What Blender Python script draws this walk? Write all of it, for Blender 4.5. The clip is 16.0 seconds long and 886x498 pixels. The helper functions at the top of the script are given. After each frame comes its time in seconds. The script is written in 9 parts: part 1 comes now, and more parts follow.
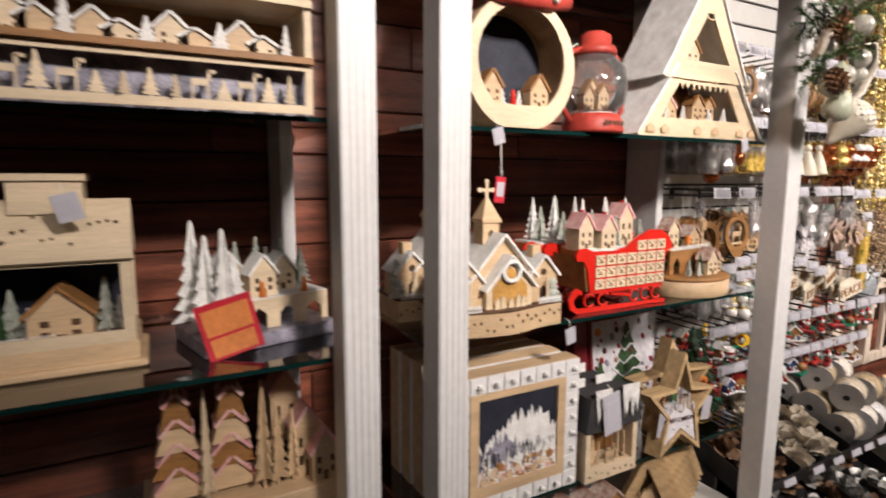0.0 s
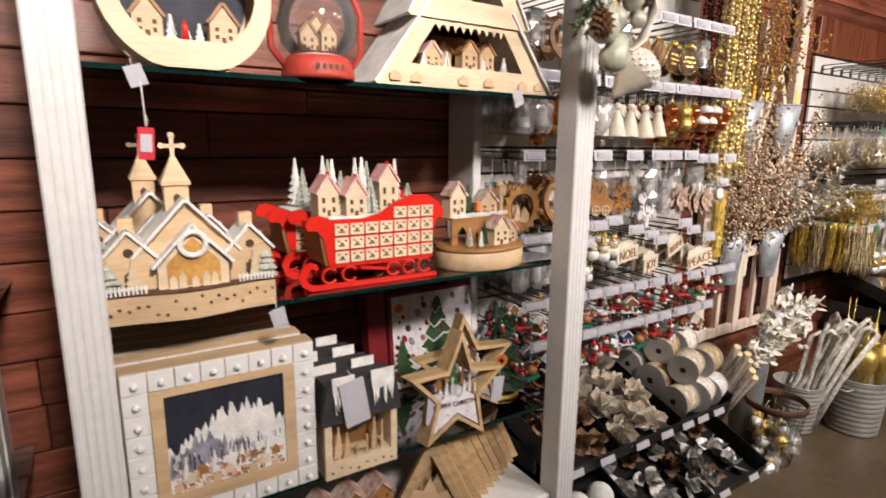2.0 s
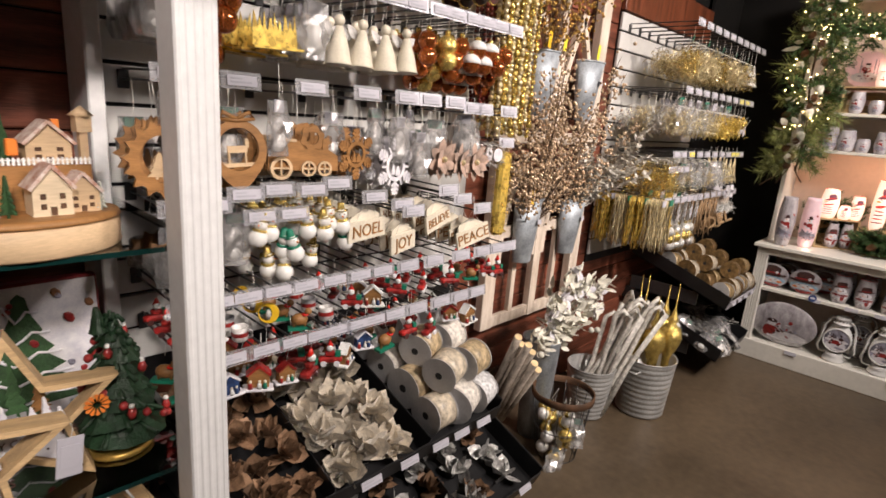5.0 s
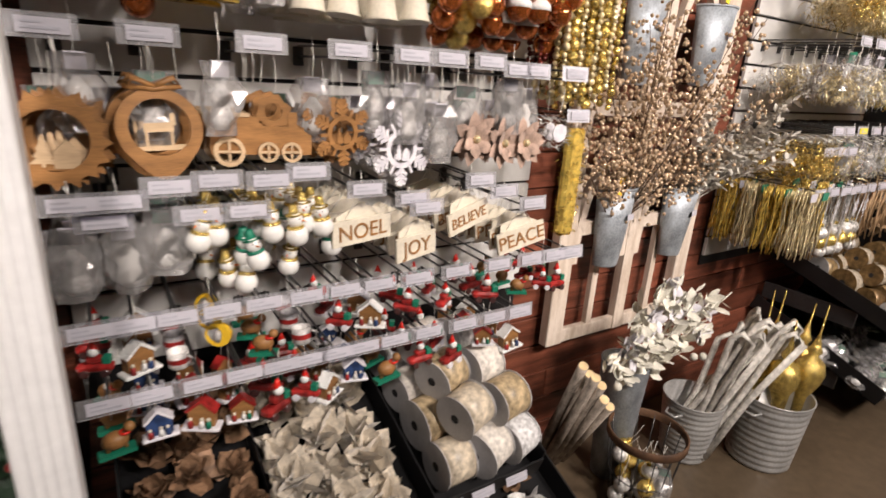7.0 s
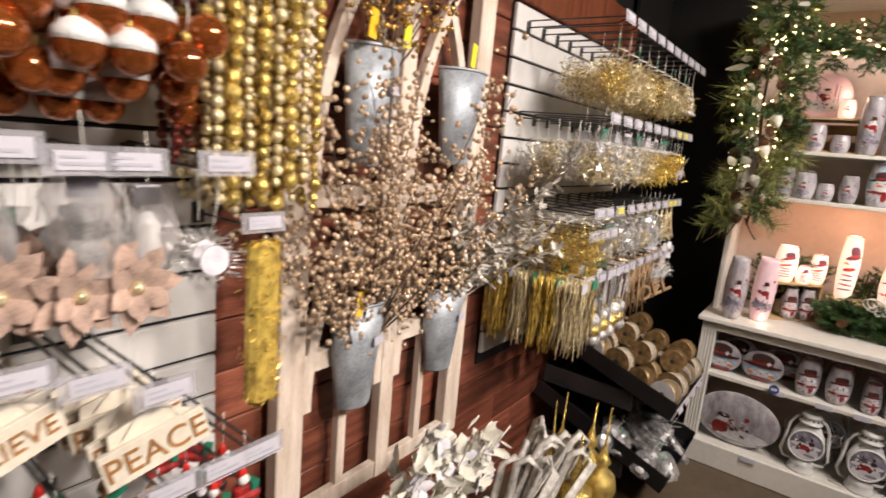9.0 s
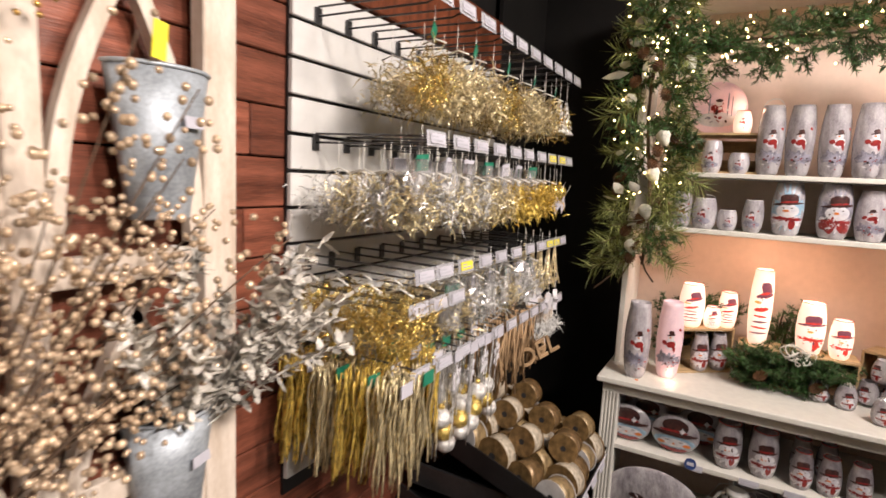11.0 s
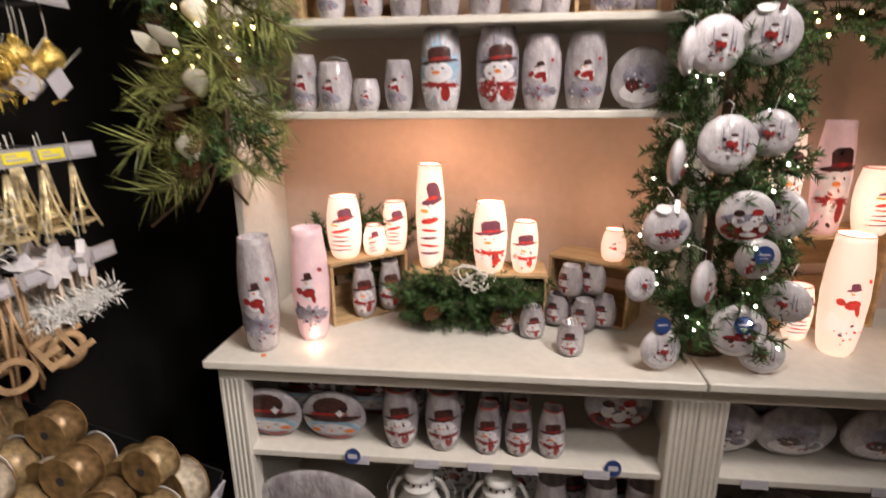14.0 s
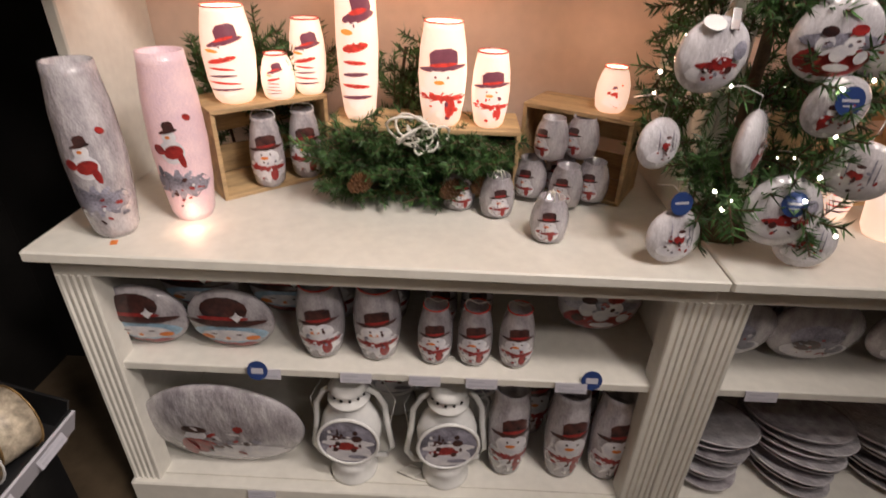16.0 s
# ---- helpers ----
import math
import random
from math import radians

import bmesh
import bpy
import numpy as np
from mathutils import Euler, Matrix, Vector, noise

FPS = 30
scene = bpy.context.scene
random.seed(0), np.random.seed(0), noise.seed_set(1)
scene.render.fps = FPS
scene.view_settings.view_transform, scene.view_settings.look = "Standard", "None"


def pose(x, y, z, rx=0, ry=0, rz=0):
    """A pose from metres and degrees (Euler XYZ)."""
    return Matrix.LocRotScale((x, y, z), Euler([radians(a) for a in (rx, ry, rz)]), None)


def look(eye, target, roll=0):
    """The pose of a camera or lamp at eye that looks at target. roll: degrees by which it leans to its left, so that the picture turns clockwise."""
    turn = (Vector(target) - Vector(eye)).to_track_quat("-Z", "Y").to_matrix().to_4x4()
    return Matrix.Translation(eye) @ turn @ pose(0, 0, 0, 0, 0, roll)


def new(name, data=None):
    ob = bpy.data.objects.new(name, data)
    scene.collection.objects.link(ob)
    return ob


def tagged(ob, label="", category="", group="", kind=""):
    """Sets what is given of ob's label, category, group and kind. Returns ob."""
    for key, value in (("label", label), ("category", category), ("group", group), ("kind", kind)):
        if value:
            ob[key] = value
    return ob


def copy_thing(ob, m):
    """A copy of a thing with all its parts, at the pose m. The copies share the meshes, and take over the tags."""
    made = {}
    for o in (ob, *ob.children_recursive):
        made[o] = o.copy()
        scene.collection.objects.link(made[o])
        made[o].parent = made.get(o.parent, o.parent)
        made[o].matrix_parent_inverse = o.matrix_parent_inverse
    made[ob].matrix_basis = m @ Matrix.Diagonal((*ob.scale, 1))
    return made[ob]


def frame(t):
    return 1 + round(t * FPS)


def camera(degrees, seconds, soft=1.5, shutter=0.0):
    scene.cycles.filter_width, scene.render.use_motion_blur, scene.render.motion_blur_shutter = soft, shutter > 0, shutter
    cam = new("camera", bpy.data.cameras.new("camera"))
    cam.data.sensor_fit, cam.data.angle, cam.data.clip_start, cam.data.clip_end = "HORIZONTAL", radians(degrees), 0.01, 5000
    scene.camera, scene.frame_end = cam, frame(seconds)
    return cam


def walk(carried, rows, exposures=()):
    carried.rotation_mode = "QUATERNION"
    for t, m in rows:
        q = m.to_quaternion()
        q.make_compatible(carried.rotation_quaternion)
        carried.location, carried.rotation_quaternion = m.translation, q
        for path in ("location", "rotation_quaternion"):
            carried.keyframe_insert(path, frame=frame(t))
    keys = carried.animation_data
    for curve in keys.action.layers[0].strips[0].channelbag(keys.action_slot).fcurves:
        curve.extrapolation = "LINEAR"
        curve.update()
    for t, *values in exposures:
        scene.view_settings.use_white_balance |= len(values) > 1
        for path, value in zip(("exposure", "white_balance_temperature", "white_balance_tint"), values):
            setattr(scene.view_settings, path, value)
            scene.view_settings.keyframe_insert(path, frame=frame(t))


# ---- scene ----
cam = camera(79.0, 16.0, soft=1.6, shutter=0.5)
METRES, EYE, TILT, LEAN, TURN = 4.7, 1.48, 0.0, 0.0, -28.2
ROWS = [
    (0.0, 0.0, 0.0, 0.0, 0.03, -7.78, -0.23),
    (0.5, 0.0271, 0.0167, -0.0016, -2.39, -9.74, -0.37),
    (1.0, 0.0576, 0.039, -0.0008, -3.34, -9.6, -0.36),
    (1.5, 0.084, 0.0389, -0.0015, -4.45, -10.21, -0.46),
    (2.0, 0.1092, 0.0327, -0.005, -3.99, -11.0, -0.57),
    (2.5, 0.1317, 0.0315, -0.0085, -5.24, -12.69, -1.14),
    (3.0, 0.1484, 0.0532, -0.011, -11.82, -13.52, -3.09),
    (3.5, 0.1679, 0.085, -0.0093, -17.24, -13.59, -3.66),
    (4.0, 0.1909, 0.0981, -0.0132, -18.96, -13.98, -3.79),
    (6.5, 0.2704, 0.1748, -0.0189, -8.47, -17.04, -4.53),
    (7.0, 0.2938, 0.192, -0.0168, -4.01, -18.21, -3.54),
    (7.5, 0.3239, 0.2055, -0.0138, -3.21, -17.99, -4.28),
    (8.0, 0.3371, 0.2367, -0.0119, -4.47, -17.03, -4.77),
    (8.5, 0.3487, 0.2801, -0.0045, -17.5, -13.22, -6.31),
    (9.0, 0.3688, 0.3005, -0.0019, -24.97, -11.29, -5.09),
    (11.5, 0.5299, 0.39, 0.007, -33.2, -7.25, -2.56),
    (12.0, 0.5715, 0.3853, 0.0058, -35.87, -6.98, -1.62),
    (12.5, 0.6043, 0.3952, -0.0027, -45.68, -7.23, -1.68),
    (13.0, 0.6377, 0.4198, -0.0003, -51.77, -7.24, -0.44),
    (13.5, 0.6725, 0.4224, -0.0112, -55.62, -11.68, 0.4),
    (14.0, 0.7071, 0.4129, -0.0185, -55.79, -15.86, 0.44),
    (14.5, 0.7224, 0.4092, -0.0263, -55.88, -21.26, 0.14),
    (15.0, 0.7429, 0.4313, -0.0332, -55.82, -23.88, -0.02),
    (15.5, 0.7692, 0.4524, -0.0432, -59.31, -27.19, -1.41),
    (16.0, 0.78, 0.45, -0.0499, -59.77, -30.19, -1.63),
]
walk(cam, [(t, pose(0, 0, EYE, TILT, LEAN, TURN) @ pose(METRES * x, METRES * y, METRES * z, 90 + pitch, roll, yaw)) for t, x, y, z, yaw, pitch, roll in ROWS],
     exposures=[(0.0, 0.18), (4.0, 0.15), (9.0, 0.18), (11.5, 0.24), (13.0, 0.2), (14.5, 0.04), (16.0, -0.02)])

# ---- light ----
world = bpy.data.worlds.new("world")
world.use_nodes = True
world.node_tree.nodes["Background"].inputs[0].default_value = (1.0, 0.86, 0.72, 1)
world.node_tree.nodes["Background"].inputs[1].default_value = 0.05
scene.world = world


def ceiling_lamp(x, y, watts, size=0.35, target=None, spread=120, colour=(1.0, 0.88, 0.81)):
    """A shop lamp under the ceiling, aimed at target."""
    data = bpy.data.lights.new("ceiling_lamp", "AREA")
    data.shape, data.size, data.energy, data.color, data.spread = "DISK", size, watts, colour, radians(spread)
    ob = new("ceiling_lamp", data)
    ob.matrix_world = look((x, y, 2.75), target or (x, y + 0.01, 0))
    return ob


ceiling_lamp(-0.5, -1.3, 1.2, target=(-0.4, 1.1, 1.7), spread=60)
ceiling_lamp(0.75, -1.3, 16.5, target=(0.85, 1.1, 1.8), spread=65)
ceiling_lamp(2.5, -1.2, 17, target=(2.8, 1.2, 0.95), spread=90)
ceiling_lamp(3.4, -1.1, 28, target=(3.4, 1.3, 1.0))
ceiling_lamp(4.1, -1.0, 15.5, target=(4.5, 1.3, 1.3))
ceiling_lamp(4.25, -0.35, 8, target=(5.35, -0.05, 1.4), spread=100)


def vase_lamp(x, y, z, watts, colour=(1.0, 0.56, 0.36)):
    """A point lamp added at a lit vase's mouth, since its body passes no light."""
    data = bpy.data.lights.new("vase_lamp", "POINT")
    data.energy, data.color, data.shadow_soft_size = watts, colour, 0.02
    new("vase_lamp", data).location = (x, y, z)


# the last one is added before the pink vase's foot, for the spill there
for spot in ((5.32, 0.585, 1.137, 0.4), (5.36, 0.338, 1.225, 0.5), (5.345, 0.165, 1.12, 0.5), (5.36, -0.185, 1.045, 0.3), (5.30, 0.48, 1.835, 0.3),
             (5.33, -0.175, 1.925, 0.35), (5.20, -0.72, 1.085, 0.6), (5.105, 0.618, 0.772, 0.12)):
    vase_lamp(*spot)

# ---- mesh kit ----
I4 = Matrix.Identity(4)
TAU = math.tau


class Shape:
    """Collects verts and faces of one mesh; each face keeps a material slot and smoothing."""

    def __init__(self):
        self.v, self.f, self.m, self.s = [], [], [], []

    def add(self, verts, faces, m=I4, slot=0, smooth=False):
        n = len(self.v)
        self.v += [tuple(m @ Vector(p)) for p in verts]
        self.f += [tuple(i + n for i in f) for f in faces]
        self.m += [slot] * len(faces)
        self.s += [smooth] * len(faces)
        return self

    def box(self, x0, x1, y0, y1, z0, z1, m=I4, slot=0, bevel=0.0):
        if bevel <= 0:
            vs = [(x, y, z) for z in (z0, z1) for y in (y0, y1) for x in (x0, x1)]
            return self.add(vs, [(0, 2, 3, 1), (4, 5, 7, 6), (0, 1, 5, 4), (2, 6, 7, 3), (0, 4, 6, 2), (1, 3, 7, 5)], m, slot)
        b = min(bevel, (x1 - x0) / 2.01, (y1 - y0) / 2.01, (z1 - z0) / 2.01)
        rings = []
        for z, i in ((z0, b), (z0 + b, 0), (z1 - b, 0), (z1, b)):
            k = b if i == 0 else b * 1.6
            a0, a1, c0, c1 = x0 + i, x1 - i, y0 + i, y1 - i
            rings.append([(a0 + k, c0, z), (a1 - k, c0, z), (a1, c0 + k, z), (a1, c1 - k, z), (a1 - k, c1, z), (a0 + k, c1, z), (a0, c1 - k, z), (a0, c0 + k, z)])
        return self.loft(rings, m, slot)

    def loft(self, rings, m=I4, slot=0, smooth=False, caps=True, closed=True):
        n = len(rings[0])
        vs = [p for r in rings for p in r]
        fs = []
        for j in range(len(rings) - 1):
            for i in range(n if closed else n - 1):
                k = (i + 1) % n
                fs.append((j * n + i, j * n + k, (j + 1) * n + k, (j + 1) * n + i))
        self.add(vs, fs, m, slot, smooth)
        if caps:
            base = len(self.v) - len(vs)
            self.f += [tuple(base + i for i in reversed(range(n))), tuple(base + len(vs) - n + i for i in range(n))]
            self.m += [slot] * 2
            self.s += [False] * 2
        return self

    def lathe(self, profile, seg=16, m=I4, slot=0, smooth=True, caps=True, squash=1.0):
        """profile: (radius, z) from below to above; squash flattens y."""
        rings = [[(r * math.cos(TAU * i / seg), squash * r * math.sin(TAU * i / seg), z) for i in range(seg)] for r, z in profile]
        return self.loft(rings, m, slot, smooth, caps)

    def cyl(self, a, b, r0, r1=None, seg=10, m=I4, slot=0, smooth=True, caps=True):
        a, b = Vector(a), Vector(b)
        r1 = r0 if r1 is None else r1
        q = (b - a).to_track_quat("Z", "Y").to_matrix().to_4x4()
        return self.lathe([(r0, 0), (r1, (b - a).length)], seg, m @ Matrix.Translation(a) @ q, slot, smooth, caps)

    def tube(self, pts, r, seg=6, m=I4, slot=0, closed=False):
        pts = [Vector(p) for p in pts]
        rings, n = [], len(pts)
        for i, p in enumerate(pts):
            d = (pts[(i + 1) % n] - pts[i - 1]) if closed else (pts[min(i + 1, n - 1)] - pts[max(i - 1, 0)])
            d = d.normalized() if d.length > 1e-9 else Vector((0, 0, 1))
            u = d.cross(Vector((0.31, 0.17, 0.93)))
            u = u.normalized() if u.length > 1e-4 else d.orthogonal().normalized()
            w = d.cross(u)
            rr = r(i / max(n - 1, 1)) if callable(r) else r
            rings.append([tuple(p + rr * (math.cos(TAU * k / seg) * u + math.sin(TAU * k / seg) * w)) for k in range(seg)])
        if closed:
            rings.append(rings[0])
        return self.loft(rings, m, slot, True, not closed)

    def plate(self, pts, y0, y1, m=I4, slot=0, holes_slot=None):
        """An outline (x, z) cut from a board that reaches from y0 (front) to y1."""
        n = len(pts)
        vs = [(x, y0, z) for x, z in pts] + [(x, y1, z) for x, z in pts]
        fs = [tuple(range(n)), tuple(reversed(range(n, 2 * n)))] + [(i, i + n, (i + 1) % n + n, (i + 1) % n) for i in range(n)]
        return self.add(vs, fs, m, slot)

    def holed(self, outer, inner, y0, y1, m=I4, slot=0):
        """A board with a hole: both outlines (x, z) with as many points."""
        n = len(outer)
        vs = [(x, y, z) for pts in (outer, inner) for y in (y0, y1) for x, z in pts]
        fs = []
        for i in range(n):
            k = (i + 1) % n
            fs += [(i, k, 2 * n + k, 2 * n + i), (n + k, n + i, 3 * n + i, 3 * n + k), (k, i, n + i, n + k), (2 * n + i, 2 * n + k, 3 * n + k, 3 * n + i)]
        return self.add(vs, fs, m, slot)

    def ball(self, c, r, seg=10, rings=6, m=I4, slot=0, sx=1, sy=1, sz=1):
        prof = [(r * math.sin(math.pi * (0.04 + 0.92 * j / rings)), -r * math.cos(math.pi * (0.04 + 0.92 * j / rings))) for j in range(rings + 1)]
        return self.lathe(prof, seg, m @ Matrix.Translation(c) @ Matrix.Diagonal((sx, sy, sz, 1)), slot)

    def data(self, name, mats):
        me = bpy.data.meshes.new(name)
        me.from_pydata(self.v, [], self.f)
        for mt in mats if isinstance(mats, (list, tuple)) else [mats]:
            me.materials.append(mt)
        me.polygons.foreach_set("material_index", self.m)
        me.polygons.foreach_set("use_smooth", self.s)
        me.update()
        b = bmesh.new()
        b.from_mesh(me)
        bmesh.ops.recalc_face_normals(b, faces=b.faces)
        b.to_mesh(me)
        b.free()
        return me


def part(name, shape, mats, parent=None, label="", m=None):
    """Links a shape as one mesh object, under a thing or a part."""
    ob = new(name, shape.data(name, mats) if isinstance(shape, Shape) else shape)
    if parent:
        ob.parent = parent
    if m is not None:
        ob.matrix_basis = m
    return tagged(ob, label=label)


def thing(name, label, category, m=I4, group="", kind=""):
    """An Empty at a thing's base, to carry its parts."""
    ob = new(name)
    ob.empty_display_size = 0.05
    ob.matrix_basis = m
    return tagged(ob, label, category, group, kind)


def solid(name, shape, mats, label, category="", m=I4, group="", kind=""):
    """A thing of one mesh."""
    ob = part(name, shape, mats, None, label, m)
    return tagged(ob, "", category, group, kind)


def rect(x0, x1, z0, z1):
    return [(x0, z0), (x1, z0), (x1, z1), (x0, z1)]


def ring_pts(r, n, f=None, cx=0, cz=0):
    """Points round a circle; f(i) scales the radius."""
    return [(cx + r * (f(i) if f else 1) * math.sin(TAU * i / n), cz + r * (f(i) if f else 1) * math.cos(TAU * i / n)) for i in range(n)]


def fir_pts(w, h, tiers=5, x=0.0, z=0.0):
    """The outline of a fir cut from board."""
    right = []
    for i in range(tiers):
        a = w / 2 * (1 - i / tiers)
        right += [(a, 0.1 * h + 0.9 * h * i / tiers), (a * 0.45 + 0.02 * w, 0.1 * h + 0.9 * h * (i + 0.75) / tiers)]
    pts = [(0.06 * w, 0), (0.06 * w, 0.1 * h)] + right + [(0, h)]
    return [(x + a, z + b) for a, b in pts] + [(x - a, z + b) for a, b in reversed(pts[:-1])]


def gable_pts(w, h, roof, x=0.0, z=0.0):
    """The front of a small house: walls h high, the gable roof higher."""
    return [(x - w / 2, z), (x + w / 2, z), (x + w / 2, z + h), (x, z + h + roof), (x - w / 2, z + h)]


# ---- materials ----
def shader(name, colour, rough=0.5, metal=0.0, vary=0.15, scale=8.0, bump=0.0, bump_scale=120.0, random_each=0.0, stretch=(1, 1, 1), coat=0.0,
           transmit=0.0, emit=None, emit_strength=0.0, second=None, fine=0.5, ior=1.45, alpha=1.0, sheen=0.0, island=False):
    """A surface with colour variation at two scales, fine relief and an uneven gloss."""
    mt = bpy.data.materials.new(name)
    mt.use_nodes = True
    nt = mt.node_tree
    b = nt.nodes["Principled BSDF"]
    co = nt.nodes.new("ShaderNodeTexCoord")
    mp = nt.nodes.new("ShaderNodeMapping")
    mp.inputs["Scale"].default_value = stretch
    nt.links.new(co.outputs["Object"], mp.inputs[0])
    n1 = nt.nodes.new("ShaderNodeTexNoise")
    n1.inputs["Scale"].default_value, n1.inputs["Detail"].default_value = scale, 6
    n2 = nt.nodes.new("ShaderNodeTexNoise")
    n2.inputs["Scale"].default_value, n2.inputs["Detail"].default_value = scale * 11, 3
    info = nt.nodes.new("ShaderNodeNewGeometry" if island else "ShaderNodeObjectInfo")
    for n in (n1, n2):
        nt.links.new(mp.outputs[0], n.inputs["Vector"])
    mix = nt.nodes.new("ShaderNodeMath")
    mix.operation = "MULTIPLY_ADD"
    mix.inputs[1].default_value = fine
    nt.links.new(n2.outputs["Fac"], mix.inputs[0])
    nt.links.new(n1.outputs["Fac"], mix.inputs[2])
    ramp = nt.nodes.new("ShaderNodeMapRange")
    ramp.inputs[1].default_value, ramp.inputs[2].default_value = 0.35 + 0.5 * fine * 0.7, 0.65 + 0.5 * fine * 1.3
    nt.links.new(mix.outputs[0], ramp.inputs[0])
    dark = second or tuple(max(0, c * (1 - 2 * vary)) for c in colour)
    lite = colour if second else tuple(min(1, c * (1 + vary)) for c in colour)
    cm = nt.nodes.new("ShaderNodeMix")
    cm.data_type = "RGBA"
    cm.inputs[6].default_value, cm.inputs[7].default_value = (*dark, 1), (*lite, 1)
    nt.links.new(ramp.outputs[0], cm.inputs[0])
    out = cm.outputs[2]
    if random_each:
        hs = nt.nodes.new("ShaderNodeHueSaturation")
        vr = nt.nodes.new("ShaderNodeMapRange")
        vr.inputs[3].default_value, vr.inputs[4].default_value = 1 - random_each, 1 + random_each
        nt.links.new(info.outputs["Random Per Island" if island else "Random"], vr.inputs[0])
        nt.links.new(vr.outputs[0], hs.inputs["Value"])
        nt.links.new(out, hs.inputs["Color"])
        out = hs.outputs[0]
    nt.links.new(out, b.inputs["Base Color"])
    rr = nt.nodes.new("ShaderNodeMapRange")
    rr.inputs[3].default_value, rr.inputs[4].default_value = max(0.02, rough * 0.8), min(1, rough * 1.2)
    nt.links.new(n1.outputs["Fac"], rr.inputs[0])
    nt.links.new(rr.outputs[0], b.inputs["Roughness"])
    b.inputs["Metallic"].default_value = metal
    b.inputs["IOR"].default_value = ior
    b.inputs["Coat Weight"].default_value = coat
    b.inputs["Sheen Weight"].default_value = sheen
    b.inputs["Transmission Weight"].default_value = transmit
    b.inputs["Alpha"].default_value = alpha
    if emit:
        b.inputs["Emission Color"].default_value = (*emit, 1)
        b.inputs["Emission Strength"].default_value = emit_strength
    if bump:
        nb = nt.nodes.new("ShaderNodeTexNoise")
        nb.inputs["Scale"].default_value, nb.inputs["Detail"].default_value = bump_scale, 4
        nt.links.new(mp.outputs[0], nb.inputs["Vector"])
        bp = nt.nodes.new("ShaderNodeBump")
        bp.inputs["Strength"].default_value, bp.inputs["Distance"].default_value = bump, 0.01
        nt.links.new(nb.outputs["Fac"], bp.inputs["Height"])
        nt.links.new(bp.outputs[0], b.inputs["Normal"])
    return mt


def glass(name, colour=(0.92, 0.97, 0.95), rough=0.02, mirror=0.08, haze=0.0):
    """Thin clear glass: see-through, with a real reflection on top."""
    mt = bpy.data.materials.new(name)
    mt.use_nodes = True
    nt = mt.node_tree
    nt.nodes.remove(nt.nodes["Principled BSDF"])
    tr, gl, mx = nt.nodes.new("ShaderNodeBsdfTransparent"), nt.nodes.new("ShaderNodeBsdfGlossy"), nt.nodes.new("ShaderNodeMixShader")
    fr = nt.nodes.new("ShaderNodeFresnel")
    fr.inputs[0].default_value = 1.45
    tr.inputs[0].default_value = (*colour, 1)
    gl.inputs[1].default_value = rough
    add = nt.nodes.new("ShaderNodeMath")
    add.operation, add.use_clamp = "ADD", True
    add.inputs[1].default_value = mirror
    nt.links.new(fr.outputs[0], add.inputs[0])
    nt.links.new(add.outputs[0], mx.inputs[0])
    nt.links.new(tr.outputs[0], mx.inputs[1])
    nt.links.new(gl.outputs[0], mx.inputs[2])
    out = mx.outputs[0]
    if haze:
        df, hz = nt.nodes.new("ShaderNodeBsdfDiffuse"), nt.nodes.new("ShaderNodeMixShader")
        df.inputs[0].default_value, hz.inputs[0].default_value = (0.85, 0.84, 0.83, 1), haze
        nt.links.new(out, hz.inputs[1])
        nt.links.new(df.outputs[0], hz.inputs[2])
        out = hz.outputs[0]
    nt.links.new(out, nt.nodes["Material Output"].inputs[0])
    return mt


WOOD_WALL = shader("dark_wall_board", (0.225, 0.072, 0.042), 0.34, vary=0.35, scale=4, stretch=(0.6, 8, 8), bump=0.15, bump_scale=40, random_each=0.35, coat=0.1)
BOARD_RED = shader("red_brown_board", (0.16, 0.045, 0.02), 0.4, vary=0.35, scale=4, stretch=(8, 8, 0.6), bump=0.1, bump_scale=40, random_each=0.15)
BLACK_WALL = shader("black_wall_paint", (0.005, 0.004, 0.0035), 0.7, vary=0.3, scale=3)
FLOOR = shader("sealed_concrete", (0.105, 0.076, 0.048), 0.42, vary=0.2, scale=2.2, bump=0.05, bump_scale=30)
CEILING = shader("black_ceiling_paint", (0.03, 0.027, 0.025), 0.8, vary=0.2, scale=3)
WHITE = shader("white_paint", (0.70, 0.70, 0.70), 0.42, vary=0.05, scale=5, bump=0.04, bump_scale=60, fine=0.8)
CREAM = shader("cream_paint", (0.72, 0.70, 0.64), 0.4, vary=0.05, scale=4, bump=0.03, bump_scale=60, fine=0.8)
SLAT = shader("white_slatwall_laminate", (0.66, 0.65, 0.63), 0.35, vary=0.05, scale=3, random_each=0.04)
BACKING = shader("cream_back_panel", (0.76, 0.60, 0.50), 0.6, vary=0.05, scale=3)
PLY = shader("birch_plywood", (0.60, 0.43, 0.26), 0.55, vary=0.12, scale=5, stretch=(1, 6, 6), bump=0.06, bump_scale=90, random_each=0.08)
PLY_PALE = shader("pale_plywood", (0.68, 0.55, 0.38), 0.55, vary=0.1, scale=5, stretch=(1, 6, 6), bump=0.05, bump_scale=90, random_each=0.07)
PLY_DARK = shader("amber_plywood", (0.31, 0.15, 0.05), 0.5, vary=0.2, scale=6, stretch=(1, 6, 6), random_each=0.12)
PLY_EDGE = shader("burnt_cut_edge", (0.10, 0.05, 0.025), 0.7, vary=0.3, scale=20)
RED = shader("red_lacquer", (0.62, 0.02, 0.012), 0.32, vary=0.08, scale=6, coat=0.3)
RED_DULL = shader("faded_red_paint", (0.42, 0.05, 0.035), 0.5, vary=0.2, scale=9)
